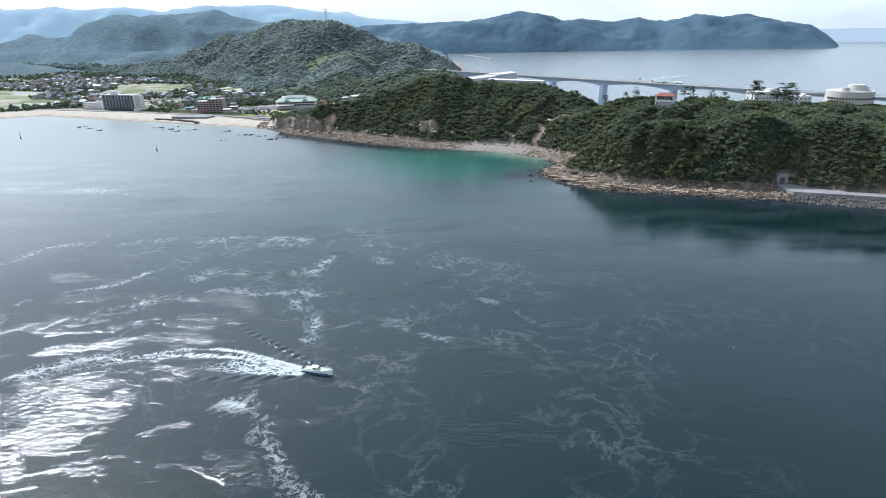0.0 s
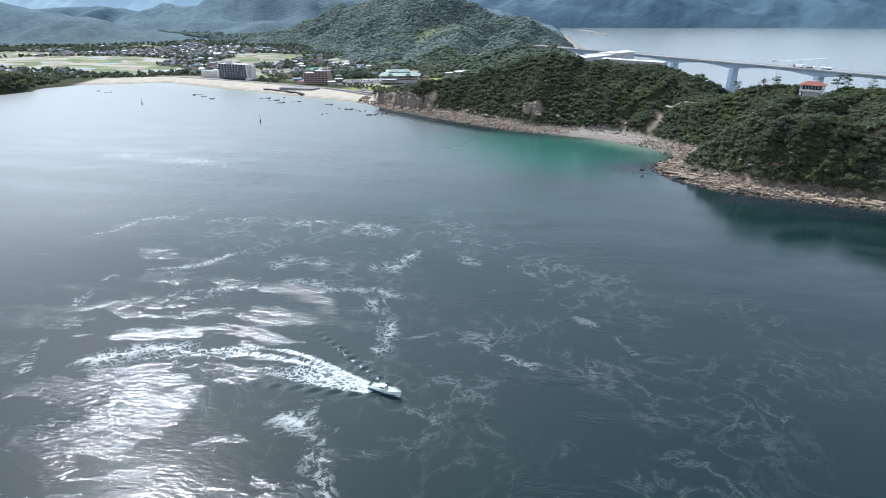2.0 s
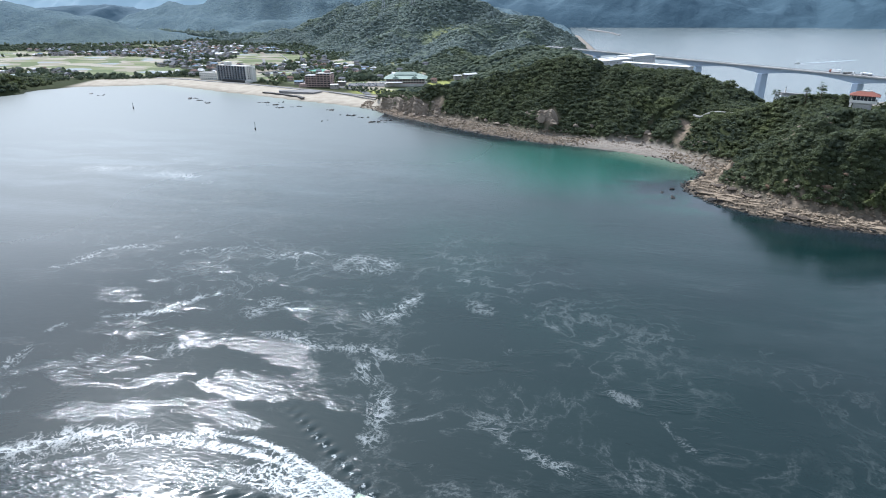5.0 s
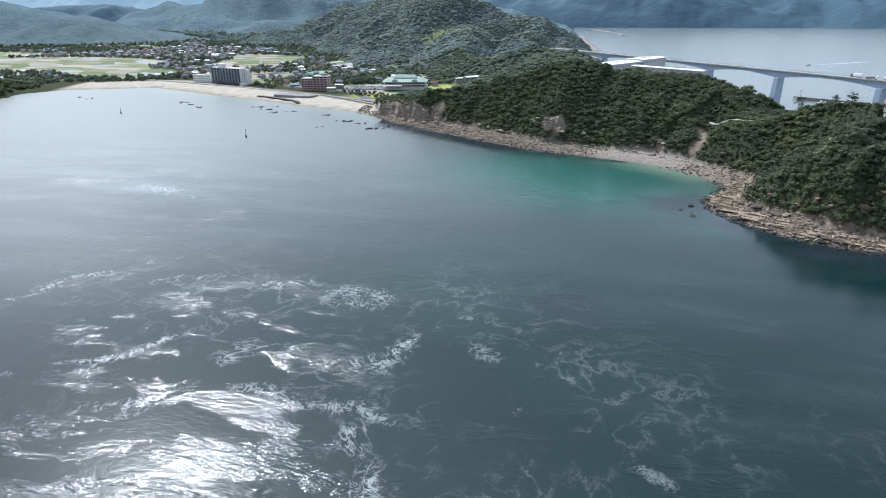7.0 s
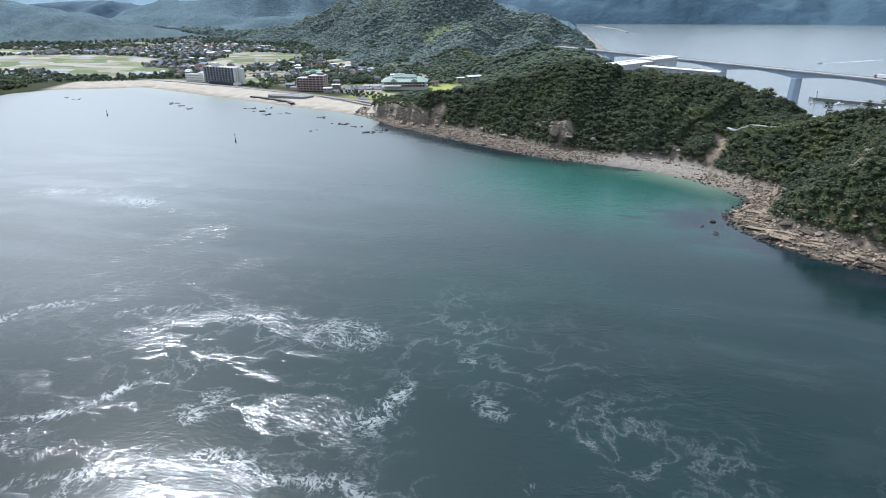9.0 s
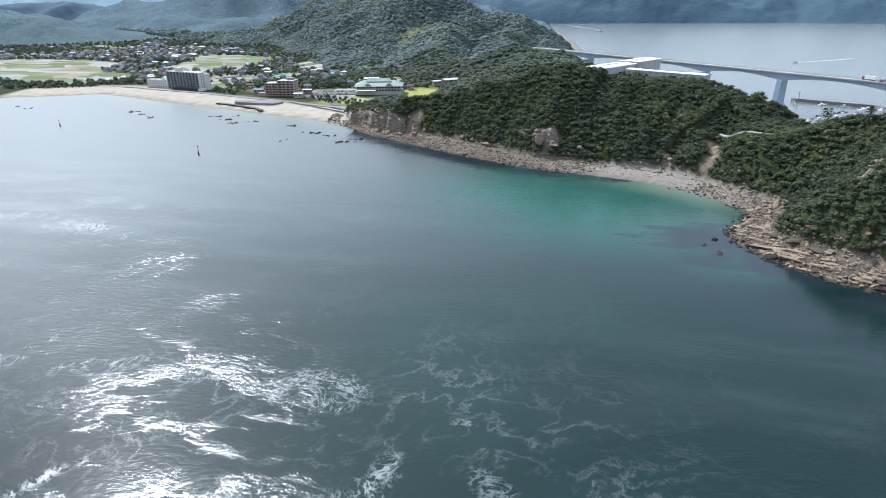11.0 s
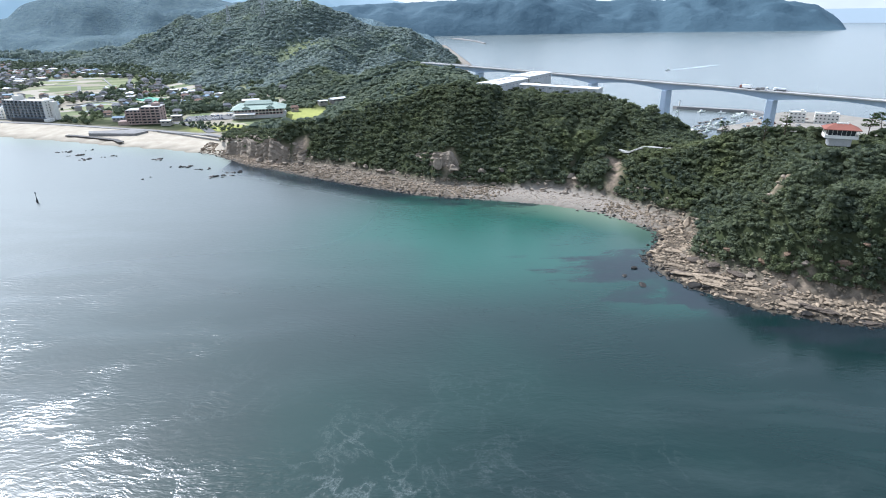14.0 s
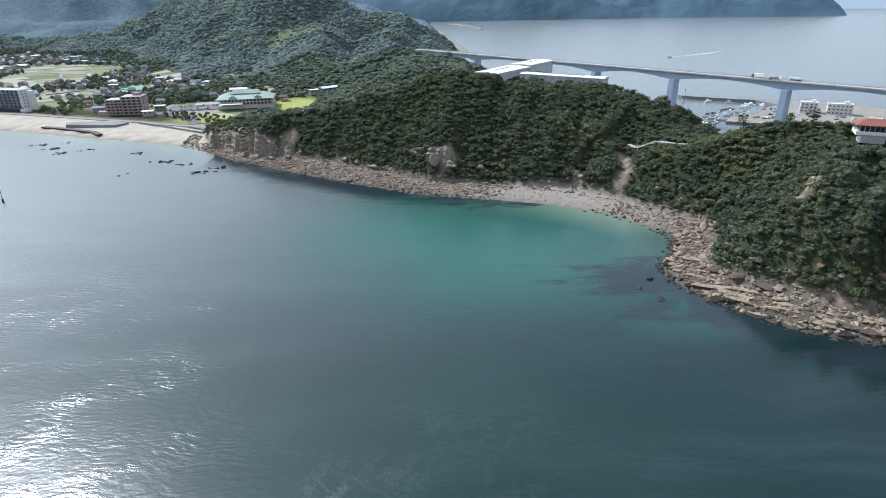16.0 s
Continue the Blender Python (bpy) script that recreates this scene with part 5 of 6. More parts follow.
def small_boat(x, y, turn, long, label, group="moored boats in the harbour"):
    ob = thing("fishing_boat", label, "boat", pose(x, y, 0.05, 0, 0, turn), group)
    part("hull", hull_mesh(long, long * 0.27, 1.6), PLASTIC_WHITE, ob)
    part("deck", deck_mesh(long, long * 0.27, 1.6), DECK_GREEN, ob)
    c = part("wheelhouse", block((-long * 0.12, 0, 1.8, long * 0.24, long * 0.17, 1.9), bevel=0.12), PLASTIC_WHITE, ob)
    part("window", block((long * 0.005, 0, 2.1, 0.06, long * 0.14, 0.7)), DARK_GLASS, c)
    part("mast", rod((-long * 0.15, 0, 2.7), (-long * 0.15, 0, 5), 0.07), STEEL, ob)


for x, y, a, n in ((299, 882, 20, 11), (318, 872, -30, 9), (270, 884, 60, 8), (238, 776, 10, 12), (252, 768, 35, 9), (264, 782, -20, 10), (292, 800, 140, 9), (325, 850, 120, 12), (334, 860, 120, 13), (258, 790, 15, 9), (268, 796, 20, 8), (280, 803, 10, 10), (246, 784, 30, 8), (300, 815, 150, 9), (310, 826, 150, 8), (276, 812, 80, 7), (318, 842, 130, 10), (228, 745, 40, 9), (344, 852, 100, 9)):
    small_boat(x, y, a, n, "white moored fishing boat with a small wheelhouse")

def pontoon(x, y, turn, long):
    ob = thing("pontoon", "brown timber pontoon floating in the harbour", "pontoon", pose(x, y, 0.1, 0, 0, turn), "pontoons in the harbour")
    for k in range(4):
        part("plank", block((0, -0.9 + 0.6 * k, 0.62, long, 0.55, 0.12)), BARK, ob)
    for k in range(3):
        part("float", rod((-long * 0.4 + k * long * 0.4, -1.1, 0.2), (-long * 0.4 + k * long * 0.4, 1.1, 0.2), 0.38, n=8), GREY_CONCRETE, ob)


for x, y, a, n in ((262, 800, 24, 26), (274, 818, 24, 22), (246, 772, 24, 20), (296, 836, 30, 18)):
    pontoon(x, y, a, n)


def crates(x, y, turn, n, mat, label):
    ob = thing("crate_stack", label, "crates", pose(x, y, 1.8, 0, 0, turn), "crates and nets on the quay")
    for k in range(n):
        part("crate", block(((k % 3) * 1.5, (k // 3 % 2) * 1.3, 0.5 + 0.98 * (k // 6), 1.35, 1.15, 0.95), bevel=0.06), mat, ob)


quay_rng = np.random.default_rng(5)
for k in range(34):
    qx, qy = 290 + 105 * quay_rng.uniform(), 762 + 60 * quay_rng.uniform()
    if qy < 790 - 0.5 * (qx - 270) + 12 or math.hypot(qx - 362, qy - 802) < 13 or math.hypot(qx - 384, qy - 788) < 17:
        qx, qy = 296 + 5.0 * (k % 9), 776 - 2.4 * (k % 9) + 2.5 * (k // 9)
    q = int(quay_rng.integers(4))
    crates(qx, qy, quay_rng.uniform(0, 90), int(quay_rng.integers(3, 11)), (SHEET_BLUE, CONCRETE, TILE_RED, PLASTIC_WHITE)[q],
           ("blue fish crates stacked on the quay", "pale floats heaped on the quay", "brown net boxes stacked on the quay", "white fish crates stacked on the quay")[q])

# ---- the game-fishing boat in the tide race ----
ob = thing("motor_boat", "white and blue fishing boat under way with a foaming wake", "boat", pose(BOAT[0], BOAT[1], 0.1, 0, -2, math.degrees(BOAT_TURN)))
hull = part("hull", hull_mesh(11.4, 2.9, 2.0, 0.9), PLASTIC_WHITE, ob, "white hull with blue lower side")
part("bottom_paint", block(*[(-5.6 + 1.0 * k, s * (1.36 if k < 7 else 1.33 - 0.17 * (k - 6)), 0.42, 1.05, 0.12, 0.42, -s * (0 if k < 7 else 9)) for k in range(10) for s in (-1, 1)]), HULL_BLUE, hull)
part("deck", deck_mesh(11.4, 2.9, 2.0, 0.9), DECK_GREEN, ob, "pale green deck")
house = part("wheelhouse", block((-0.9, 0, 1.55, 2.2, 1.7, 1.1), bevel=0.16), PLASTIC_WHITE, ob)
part("windscreen", block((0.22, 0, 1.85, 0.08, 1.4, 0.45)), DARK_GLASS, house)
for s in (-1, 1):
    part("side_window", block((-0.9, s * 0.86, 1.8, 1.5, 0.06, 0.4)), DARK_GLASS, house)
part("roof", block((-1.3, 0, 2.3, 2.4, 1.7, 0.1), bevel=0.04), PLASTIC_WHITE, house)
part("engine_box", block((-3.2, 0, 1.2, 1.8, 1.3, 0.6), bevel=0.1), PLASTIC_WHITE, ob)
for s in (-1, 1):
    part("rod_holder", rod((-4.4, s, 1.0), (-4.9, s * 1.3, 3.4), 0.04), STEEL, ob)
part("mast", rod((-1.4, 0, 2.3), (-1.6, 0, 4.8), 0.07, 0.04), STEEL, ob)
part("hatch", block((2.0, 0, 1.3, 1.3, 1.1, 0.35), bevel=0.08), PLASTIC_WHITE, ob)
part("hatch", block((3.7, 0, 1.45, 0.9, 0.8, 0.3), bevel=0.08), PLASTIC_WHITE, ob)
part("outboard_motor", block((-5.95, 0, 0.9, 0.6, 0.6, 1.1), bevel=0.12), DARK_PAINT, ob)
bm = rod((2.4, -0.95, 2.3), (5.5, -0.1, 2.6), 0.035)
rod((2.4, 0.95, 2.3), (5.5, 0.1, 2.6), 0.035, bm=bm)
for x, w in ((2.4, 0.95), (3.6, 0.7), (4.7, 0.36)):
    rod((x, -w, 1.4), (x, -w, 2.42), 0.03, bm=bm), rod((x, w, 1.4), (x, w, 2.42), 0.03, bm=bm)
part("bow_rail", bm, STEEL, ob)

# a distant launch beyond the bridge with its long wake
small_boat(452, 1365, 215, 14, "white launch running up the channel", "")
bm = bmesh.new()
rows = []
for k in range(40):
    s = k / 39
    w = (0.8 + 5 * s + 1.2 * math.sin(k * 1.9)) * min(1, 2.2 - 2.2 * s)
    c = Vector((458 + 150 * s, 1370 + 88 * s + 10 * s * s, 0.06))
    q = Vector((-0.5, 0.86, 0)) * w
    rows.append((bm.verts.new(c + q), bm.verts.new(c - q)))
for a, b in zip(rows, rows[1:]):
    bm.faces.new((a[0], a[1], b[1], b[0]))
FOAM = surface("white_foam", (0.55, 0.6, 0.63), (0.25, 0.33, 0.37), coarse=0.1, fine=0.6)
tagged(part("launch_wake", bm, FOAM, None), "white foam trail behind the launch", "wake", kind="stuff")

# ---- channel marks in the bay ----
def beacon(x, y, tall, label):
    ob = thing("beacon_pole", label, "beacon", pose(x, y, 0), "channel marks in the bay")
    part("base", rod((0, 0, -4), (0, 0, 2.4), 0.75, 0.55, 10), WET_ROCK, ob)
    part("pole", rod((0, 0, 2.4), (0.15, 0, tall), 0.2, 0.12, 8), DARK_PAINT, ob)
    part("top_mark", rod((0.15, 0, tall), (0.15, 0, tall + 1.1), 0.45, 0.1, 8), DARK_PAINT, ob)
    part("ladder", block((0.5, 0, 1.5, 0.06, 0.4, 3.4)), STEEL, ob)


beacon(-287, 586, 6.6, "dark slender beacon pole standing in the bay")
beacon(-486, 677, 5.6, "second slender beacon pole farther out in the bay")

# ---- beach works ----
slab("seawall_platform", [(-372, 818), (-366, 806), (-316, 799), (-309, 812), (-330, 822)], 0, 5.6, GREY_CONCRETE, "dark walled platform above the beach", "sea wall")
strip("groyne", [(-391, 812), (-362, 800), (-328, 782), (-318, 772)], 5, WET_ROCK, "low dark stone groyne across the sand", "groyne", lift=1.0, step=4)
strip("coast_road", [(-640, 935), (-560, 915), (-520, 899), (-455, 880), (-400, 858), (-352, 838), (-310, 822), (-262, 800), (-222, 775), (-205, 766)], 6, GREY_CONCRETE,
      "grey concrete coast road behind the beach", "road", lift=0.5)
strip("beach_wall", [(-300, 812), (-262, 788), (-226, 764), (-208, 752)], 1.2, GREY_CONCRETE, "dark concrete sea wall behind the sand", "sea wall", lift=1.6)
strip("car_park", [(-298, 884), (-245, 893)], 34, ASPHALT, "grey asphalt car park beside the resort", "car park", lift=0.3)
strip("resort_road", [(-350, 868), (-300, 862), (-262, 835), (-240, 800)], 9, ASPHALT, "grey asphalt road down to the beach", "road", lift=0.4)
strip("town_road", [(-360, 875), (-420, 1010), (-500, 1180), (-560, 1330), (-640, 1500)], 5, ASPHALT, "grey asphalt road through the town", "road", lift=0.4)
strip("field_bank", [(-609, 1330), (-545, 1225), (-481, 1122), (-466, 1070), (-470, 1034), (-500, 1010)], 2.6, GREY_CONCRETE, "grey concrete bank curving round the fields", "bank", lift=1.0)
strip("sports_court", [(-425, 1064), (-372, 1018)], 26, surface("green_court_paint", (0.16, 0.36, 0.27), (0.13, 0.30, 0.22), fine=0.5, bump=0.05), "pale green painted sports court", "court", lift=0.6)
strip("field_road", [(-420, 1010), (-520, 1080), (-600, 1230), (-700, 1260)], 5, GREY_CONCRETE, "grey bank round the fields", "road", lift=0.4)

# the far shore: a village and a mole below the island hills
rng = np.random.default_rng(77)
bm = bmesh.new()
for k in range(34):
    hx, hy = rng.uniform(1290, 1480), rng.uniform(3255, 3275)
    w = rng.uniform(8, 20)
    q = bmesh.ops.create_cube(bm, size=1, matrix=Matrix.Translation((hx, hy, 5)) @ Matrix.Diagonal((w, 10, rng.uniform(8, 16), 1)))
tagged(part("island_village", bm, HOUSE_WALL, None), "pale buildings along the far island shore", "houses", kind="stuff")
slab("far_mole", [(110, 2900), (150, 2890), (200, 2620), (214, 2440), (206, 2440), (188, 2615)], -3, 2.6, GREY_CONCRETE, "low stone mole in the far channel", "mole")

# ---- seafront hotel ----
def seafront_hotel():
    a = Vector((-516, 915, 0))
    turn = math.degrees(math.atan2(-17, 56))
    ob = thing("hotel", "seven-storey grey seafront hotel with rows of dark balconies", "hotel", pose(a.x, a.y, 4.0, 0, 0, turn))
    n, bays, long, deep, step = 7, 10, 58.0, 14.0, 3.15
    part("body", block((long / 2, deep / 2 + 0.8, n * step / 2, long, deep - 1.6, n * step)), GREY_WALL, ob)
    part("end_wall", block((long + 0.35, deep / 2, n * step / 2 + 0.3, 0.9, deep + 1.6, n * step + 0.8)), WHITE_WALL, ob, "white end wall")
    part("end_wall", block((-0.35, deep / 2, n * step / 2 + 0.3, 0.7, deep + 1.2, n * step + 0.8)), WHITE_WALL, ob)
    part("roof_slab", block((long / 2, deep / 2, n * step + 0.3, long + 0.6, deep + 1.2, 0.6)), CONCRETE, ob)
    part("penthouse", block((16, deep / 2, n * step + 3.0, 9, 7, 5)), WHITE_WALL, ob)
    part("stair_tower", block((long + 3.4, deep - 3.5, n * step / 2 - 0.6, 5.4, 6.5, n * step - 1.2)), WHITE_WALL, ob)
    part("lobby", block((long / 2 + 8, -3.2, 1.7, long * 0.8, 6.0, 3.4)), DARK_GLASS, ob, "dark glazed ground floor lobby")
    part("porch", block((long + 5, -2.0, 1.6, 9, 8, 3.2), bevel=0.2), WHITE_WALL, ob)
    for f in range(n):
        part("balcony_slab", block((long / 2, -0.55, f * step + 0.15, long, 1.9, 0.28)), CONCRETE, ob)
        part("balcony_rail", block((long / 2, -1.42, f * step + 0.75, long, 0.12, 0.95)), RAIL_SHADED, ob)
        for k in range(bays):
            w = long / bays
            part("window", block((w * (k + 0.5), 0.78, f * step + 1.75, w - 0.9, 0.1, 2.1)), DARK_GLASS, ob)
        for k in range(3):
            part("end_window", block((long + 0.83, 3 + 4 * k, f * step + 1.9, 0.08, 1.3, 1.3)), DARK_GLASS, ob)
    for k in range(bays + 1):
        part("partition", block((long / bays * k, -0.3, n * step / 2, 0.22, 2.1, n * step)), GREY_WALL, ob)


seafront_hotel()
white_block(-536, 926, 4.2, 32, 11, 3, -8, "low white three-storey annex beside the seafront hotel")


def brown_flats():
    ob = thing("apartment_block", "stepped brown tiled apartment block behind the sea wall", "building", pose(-331, 868, 4.5, 0, 0, 4))
    for name, x, w, floors, d in (("wing", -12, 16, 5, 16), ("tower", 6, 20, 6, 18)):
        h = floors * 3.0
        body = part(name, block((x, 0, h / 2 - 1, w, d, h + 2)), BROWN_TILE, ob)
        part("roof_slab", block((x, 0, h + 0.2, w + 0.5, d + 0.5, 0.4)), CONCRETE, body)
        for f in range(floors):
            part("balcony", block((x, -d / 2 - 0.6, f * 3 + 0.6, w * 0.92, 1.2, 1.0)), BROWN_TILE, body)
            for k in range(4):
                part("window", block((x - w / 2 + (k + 0.5) * w / 4, -d / 2 - 0.05, f * 3 + 1.9, w / 4 * 0.7, 0.12, 1.5)), DARK_GLASS, body)
            for k in range(2):
                part("window", block((x + w / 2 + 0.03, -d / 4 + k * d / 2, f * 3 + 1.7, 0.1, 2.2, 1.4)), DARK_GLASS, body)
        for k in range(3):
            part("pier", block((x - w / 2 + k * w / 2, -d / 2 - 0.8, h / 2, 0.8, 1.8, h)), BROWN_TILE, body)
    part("penthouse", block((9, 2, 19.7, 7, 7, 3)), BROWN_TILE, ob)
    part("low_wing", block((-24, -5, 1.5, 12, 8, 4.6)), BROWN_TILE, ob)


brown_flats()


def resort_hall():
    ob = thing("resort_hall", "resort hall with a green copper hipped roof and pink walls", "hall", pose(-214, 888, 7.5, 0, 0, 9))
    part("plinth", block((0, 0, 0, 58, 30, 3.4)), CONCRETE, ob)
    part("wall", block((0, 0, 4.8, 52, 24, 6.8)), surface("pink_render", (0.60, 0.42, 0.38), (0.5, 0.35, 0.32), bump=0.05), ob)
    part("veranda", block((0, 0, 4.9, 56, 28, 0.35)), WHITE_WALL, ob, "white veranda slab")
    for f in range(2):
        for k in range(14):
            x = -24.3 + k * 3.74
            part("window", block((x, -12.05, 3.2 + f * 3.3, 2.6, 0.14, 1.9)), DARK_GLASS, ob)
        for k in range(6):
            part("window", block((26.05, -9.5 + k * 3.8, 3.2 + f * 3.3, 0.14, 2.6, 1.9)), DARK_GLASS, ob)
    for k in range(15):
        part("post", rod((-27.3 + k * 3.9, -13.6, 1.6), (-27.3 + k * 3.9, -13.6, 8.3), 0.16), WHITE_WALL, ob)
    part("lower_roof", roof(56, 28, 8.4, 5.6, 2.0, hip=11, thick=0.4), GREEN_ROOF, ob, "pale green copper main roof")
    part("upper_roof", roof(30, 10, 13.0, 3.4, 0.8, hip=2.5, thick=0.5), GREEN_ROOF, ob, "raised ridge roof of pale green copper")
    for s in (-1, 1):
        d = part("dormer", roof(9, 7, 10.5, 2.4, 0.4, hip=0), GREEN_ROOF, ob)
        d.location, d.rotation_euler = (s * 13, -9.5, -0.6), (0, 0, math.pi / 2)
        part("gable", block((0, 0, 9.6, 8, 6.4, 1.8)), WHITE_WALL, d)
    part("entrance_canopy", block((-14, -19, 4.2, 22, 10, 0.5)), WHITE_ROOF, ob)
    for k in range(6):
        part("canopy_post", rod((-24 + k * 4, -23.3, 0), (-24 + k * 4, -23.3, 4), 0.15), WHITE_WALL, ob)


resort_hall()

# ---- houses ----
def house_model(kind):
    lx, ly, h, rmat, rh, label = {
        "tile": (9, 7, 5.0, TILE_GREY, 2.4, "pale two-storey house with a dark grey tiled roof"),
        "brown": (8.5, 7, 4.8, TILE_RED, 2.2, "small house with a brown tiled roof"),
        "white": (10, 8, 5.4, WHITE_ROOF, 0.7, "white flat-roofed house in the town"),
        "blue": (12, 7.5, 4.0, SHEET_BLUE, 1.6, "low workshop with a pale blue sheet roof"),
        "shed": (20, 9, 4.4, WHITE_ROOF, 1.7, "long white-roofed shed among the fields")}[kind]
    ob = thing("house", label, "house", group="houses of the seaside town")
    part("wall", block((0, 0, h / 2 - 1, lx, ly, h + 2)), HOUSE_WALL, ob)
    part("roof", roof(lx, ly, h, rh, 0.7, hip=2.0 if kind in ("tile", "brown") else 0), rmat, ob)
    n = 2 if lx < 12 else 3
    for k in range(n):
        part("window", block((-lx / 2 + (k + 0.5) * lx / n, -ly / 2 - 0.02, h * 0.7, 1.7, 0.12, 1.2)), DARK_GLASS, ob)
    part("window", block((lx / 2 + 0.02, 0, h * 0.65, 0.12, 2.2, 1.2)), DARK_GLASS, ob)
    if kind in ("tile", "brown"):
        part("porch", block((lx * 0.2, -ly / 2 - 1.4, 1.4, lx * 0.5, 2.8, 2.8)), HOUSE_WALL, ob)
        p = part("porch_roof", roof(lx * 0.5, 3.2, 2.8, 0.8, 0.4), rmat, ob)
        p.location = (lx * 0.2, -ly / 2 - 1.4, 0)
    return ob


models = {k: house_model(k) for k in ("tile", "brown", "white", "blue", "shed")}
placed = {}
rng = np.random.default_rng(11)
taken = [(-331, 868, 26), (-214, 888, 46), (-488, 905, 50), (-536, 926, 25), (-272, 888, 40)]
KEEP_OPEN = [(-590, 1215, 80, 120), (-470, 1010, 40, 36), (-398, 1040, 24, 34), (-980, 1110, 235, 140), (-740, 1005, 110, 65), (-1290, 1260, 160, 90), (-410, 1190, 34, 34), (-645, 1310, 75, 55)]


def free(px_, py_, r):
    return all(math.hypot(px_ - a, py_ - b) > r + c for a, b, c in taken)


def put_house(kind, hx, hy, turn):
    m = pose(hx, hy, ground_at(hx, hy) + 0.1, 0, 0, turn)
    if kind in placed:
        copy_thing(models[kind], m)
    else:
        placed[kind] = models[kind]
        models[kind].matrix_basis = m
    taken.append((hx, hy, 14 if kind == "shed" else 7.0))


for kind, hx, hy, turn in (("white", -305, 850, 5), ("white", -305, 880, 8), ("tile", -318, 915, 20), ("tile", -349, 940, -10), ("blue", -372, 885, 5), ("tile", -259, 1026, 15), ("tile", -221, 1049, 0),
                           ("white", -152, 952, 30), ("shed", -135, 965, 35), ("brown", -181, 922, 10), ("shed", -250, 985, 12), ("tile", -270, 950, 30), ("tile", -252, 938, 5), ("blue", -232, 945, 5)):
    put_house(kind, hx, hy, turn)
count = 0
tries_x, tries_y = rng.uniform(-1350, -290, 14000), rng.uniform(915, 1720, 14000)
fit_ = (height(tries_x, tries_y) < 11.5) & (height(tries_x, tries_y) > 3) & (waves(tries_x, tries_y, 170, 3.3, 2) > -0.25) & (tries_y < np.interp(tries_x, *WOOD_EDGE) - 12) & (shore(tries_x, tries_y) > 95)
for a, b, c, e in KEEP_OPEN:
    fit_ &= ((tries_x - a) / c) ** 2 + ((tries_y - b) / e) ** 2 > 1
for hx, hy in zip(tries_x[fit_], tries_y[fit_]):
    if not free(hx, hy, 4.5):
        continue
    kind = rng.choice(["tile", "tile", "tile", "brown", "white", "white", "blue", "shed"], p=[0.24, 0.22, 0.2, 0.12, 0.08, 0.04, 0.08, 0.02])
    put_house(str(kind), hx, hy, 20 * math.sin(hx * 0.01) + (90 if rng.uniform() > 0.6 else 0) + rng.uniform(-8, 8))
    count += 1
    if count >= 284:
        break

# the outer town, one joined sheet of small roofs
def far_houses(n):
    vs, fs, slots, total = [], [], [], 0
    tx, ty = rng.uniform(-1700, -320, 20000), rng.uniform(960, 1960, 20000)
    tz = height(tx, ty)
    ok_ = (tz < 11.5) & (tz > 3) & (waves(tx, ty, 170, 3.3, 2) > -0.2) & (ty < np.interp(tx, *WOOD_EDGE) - 12)
    for a, b, c, e in KEEP_OPEN:
        ok_ &= ((tx - a) / c) ** 2 + ((ty - b) / e) ** 2 > 1
    for hx, hy, zz in zip(tx[ok_], ty[ok_], tz[ok_]):
        if len(vs) >= n:
            break
        if not free(hx, hy, 4.5):
            continue
        taken.append((hx, hy, 6.5))
        lx, ly, h = rng.uniform(6.5, 12), rng.uniform(5.5, 8), rng.uniform(3.0, 5.5)
        a = 0.3 * math.sin(hx * 0.01) + (1.57 if rng.uniform() > 0.6 else 0)
        c, s_ = math.cos(a), math.sin(a)
        x_, y_, r_ = lx / 2, ly / 2, lx / 2 - rng.choice([0, 2.0])
        v = np.array([(-x_, -y_, -1), (x_, -y_, -1), (x_, y_, -1), (-x_, y_, -1), (-x_, -y_, h), (x_, -y_, h), (x_, y_, h), (-x_, y_, h),
                      (-x_ - .6, -y_ - .6, h), (x_ + .6, -y_ - .6, h), (x_ + .6, y_ + .6, h), (-x_ - .6, y_ + .6, h), (-r_, 0, h + 2.2), (r_, 0, h + 2.2)])
        v = v @ np.array([[c, s_, 0], [-s_, c, 0], [0, 0, 1]]) + (hx, hy, zz)
        f = np.array([(0, 1, 5, 4), (1, 2, 6, 5), (2, 3, 7, 6), (3, 0, 4, 7), (8, 9, 13, 12), (10, 11, 12, 13), (9, 10, 13, 13), (11, 8, 12, 12)])
        vs.append(v), fs.append(f + total)
        slots += [0] * 4 + [int(rng.choice([1, 1, 1, 1, 2, 3, 4]))] * 4
        total += len(v)
    quads, vv = np.concatenate(fs), np.concatenate(vs)
    tri = np.concatenate([quads[:, [0, 1, 2]], quads[:, [0, 2, 3]]])
    sl = np.array(slots + slots)
    keep = (tri[:, 0] != tri[:, 1]) & (tri[:, 1] != tri[:, 2]) & (tri[:, 0] != tri[:, 2])
    ob = bulk("outer_town_houses", vv, tri[keep], [HOUSE_WALL, TILE_GREY, TILE_RED, WHITE_ROOF, SHEET_BLUE], False, sl[keep])
    tagged(ob, "small tiled and white-roofed houses of the outer town", "houses", kind="stuff")


far_houses(520)

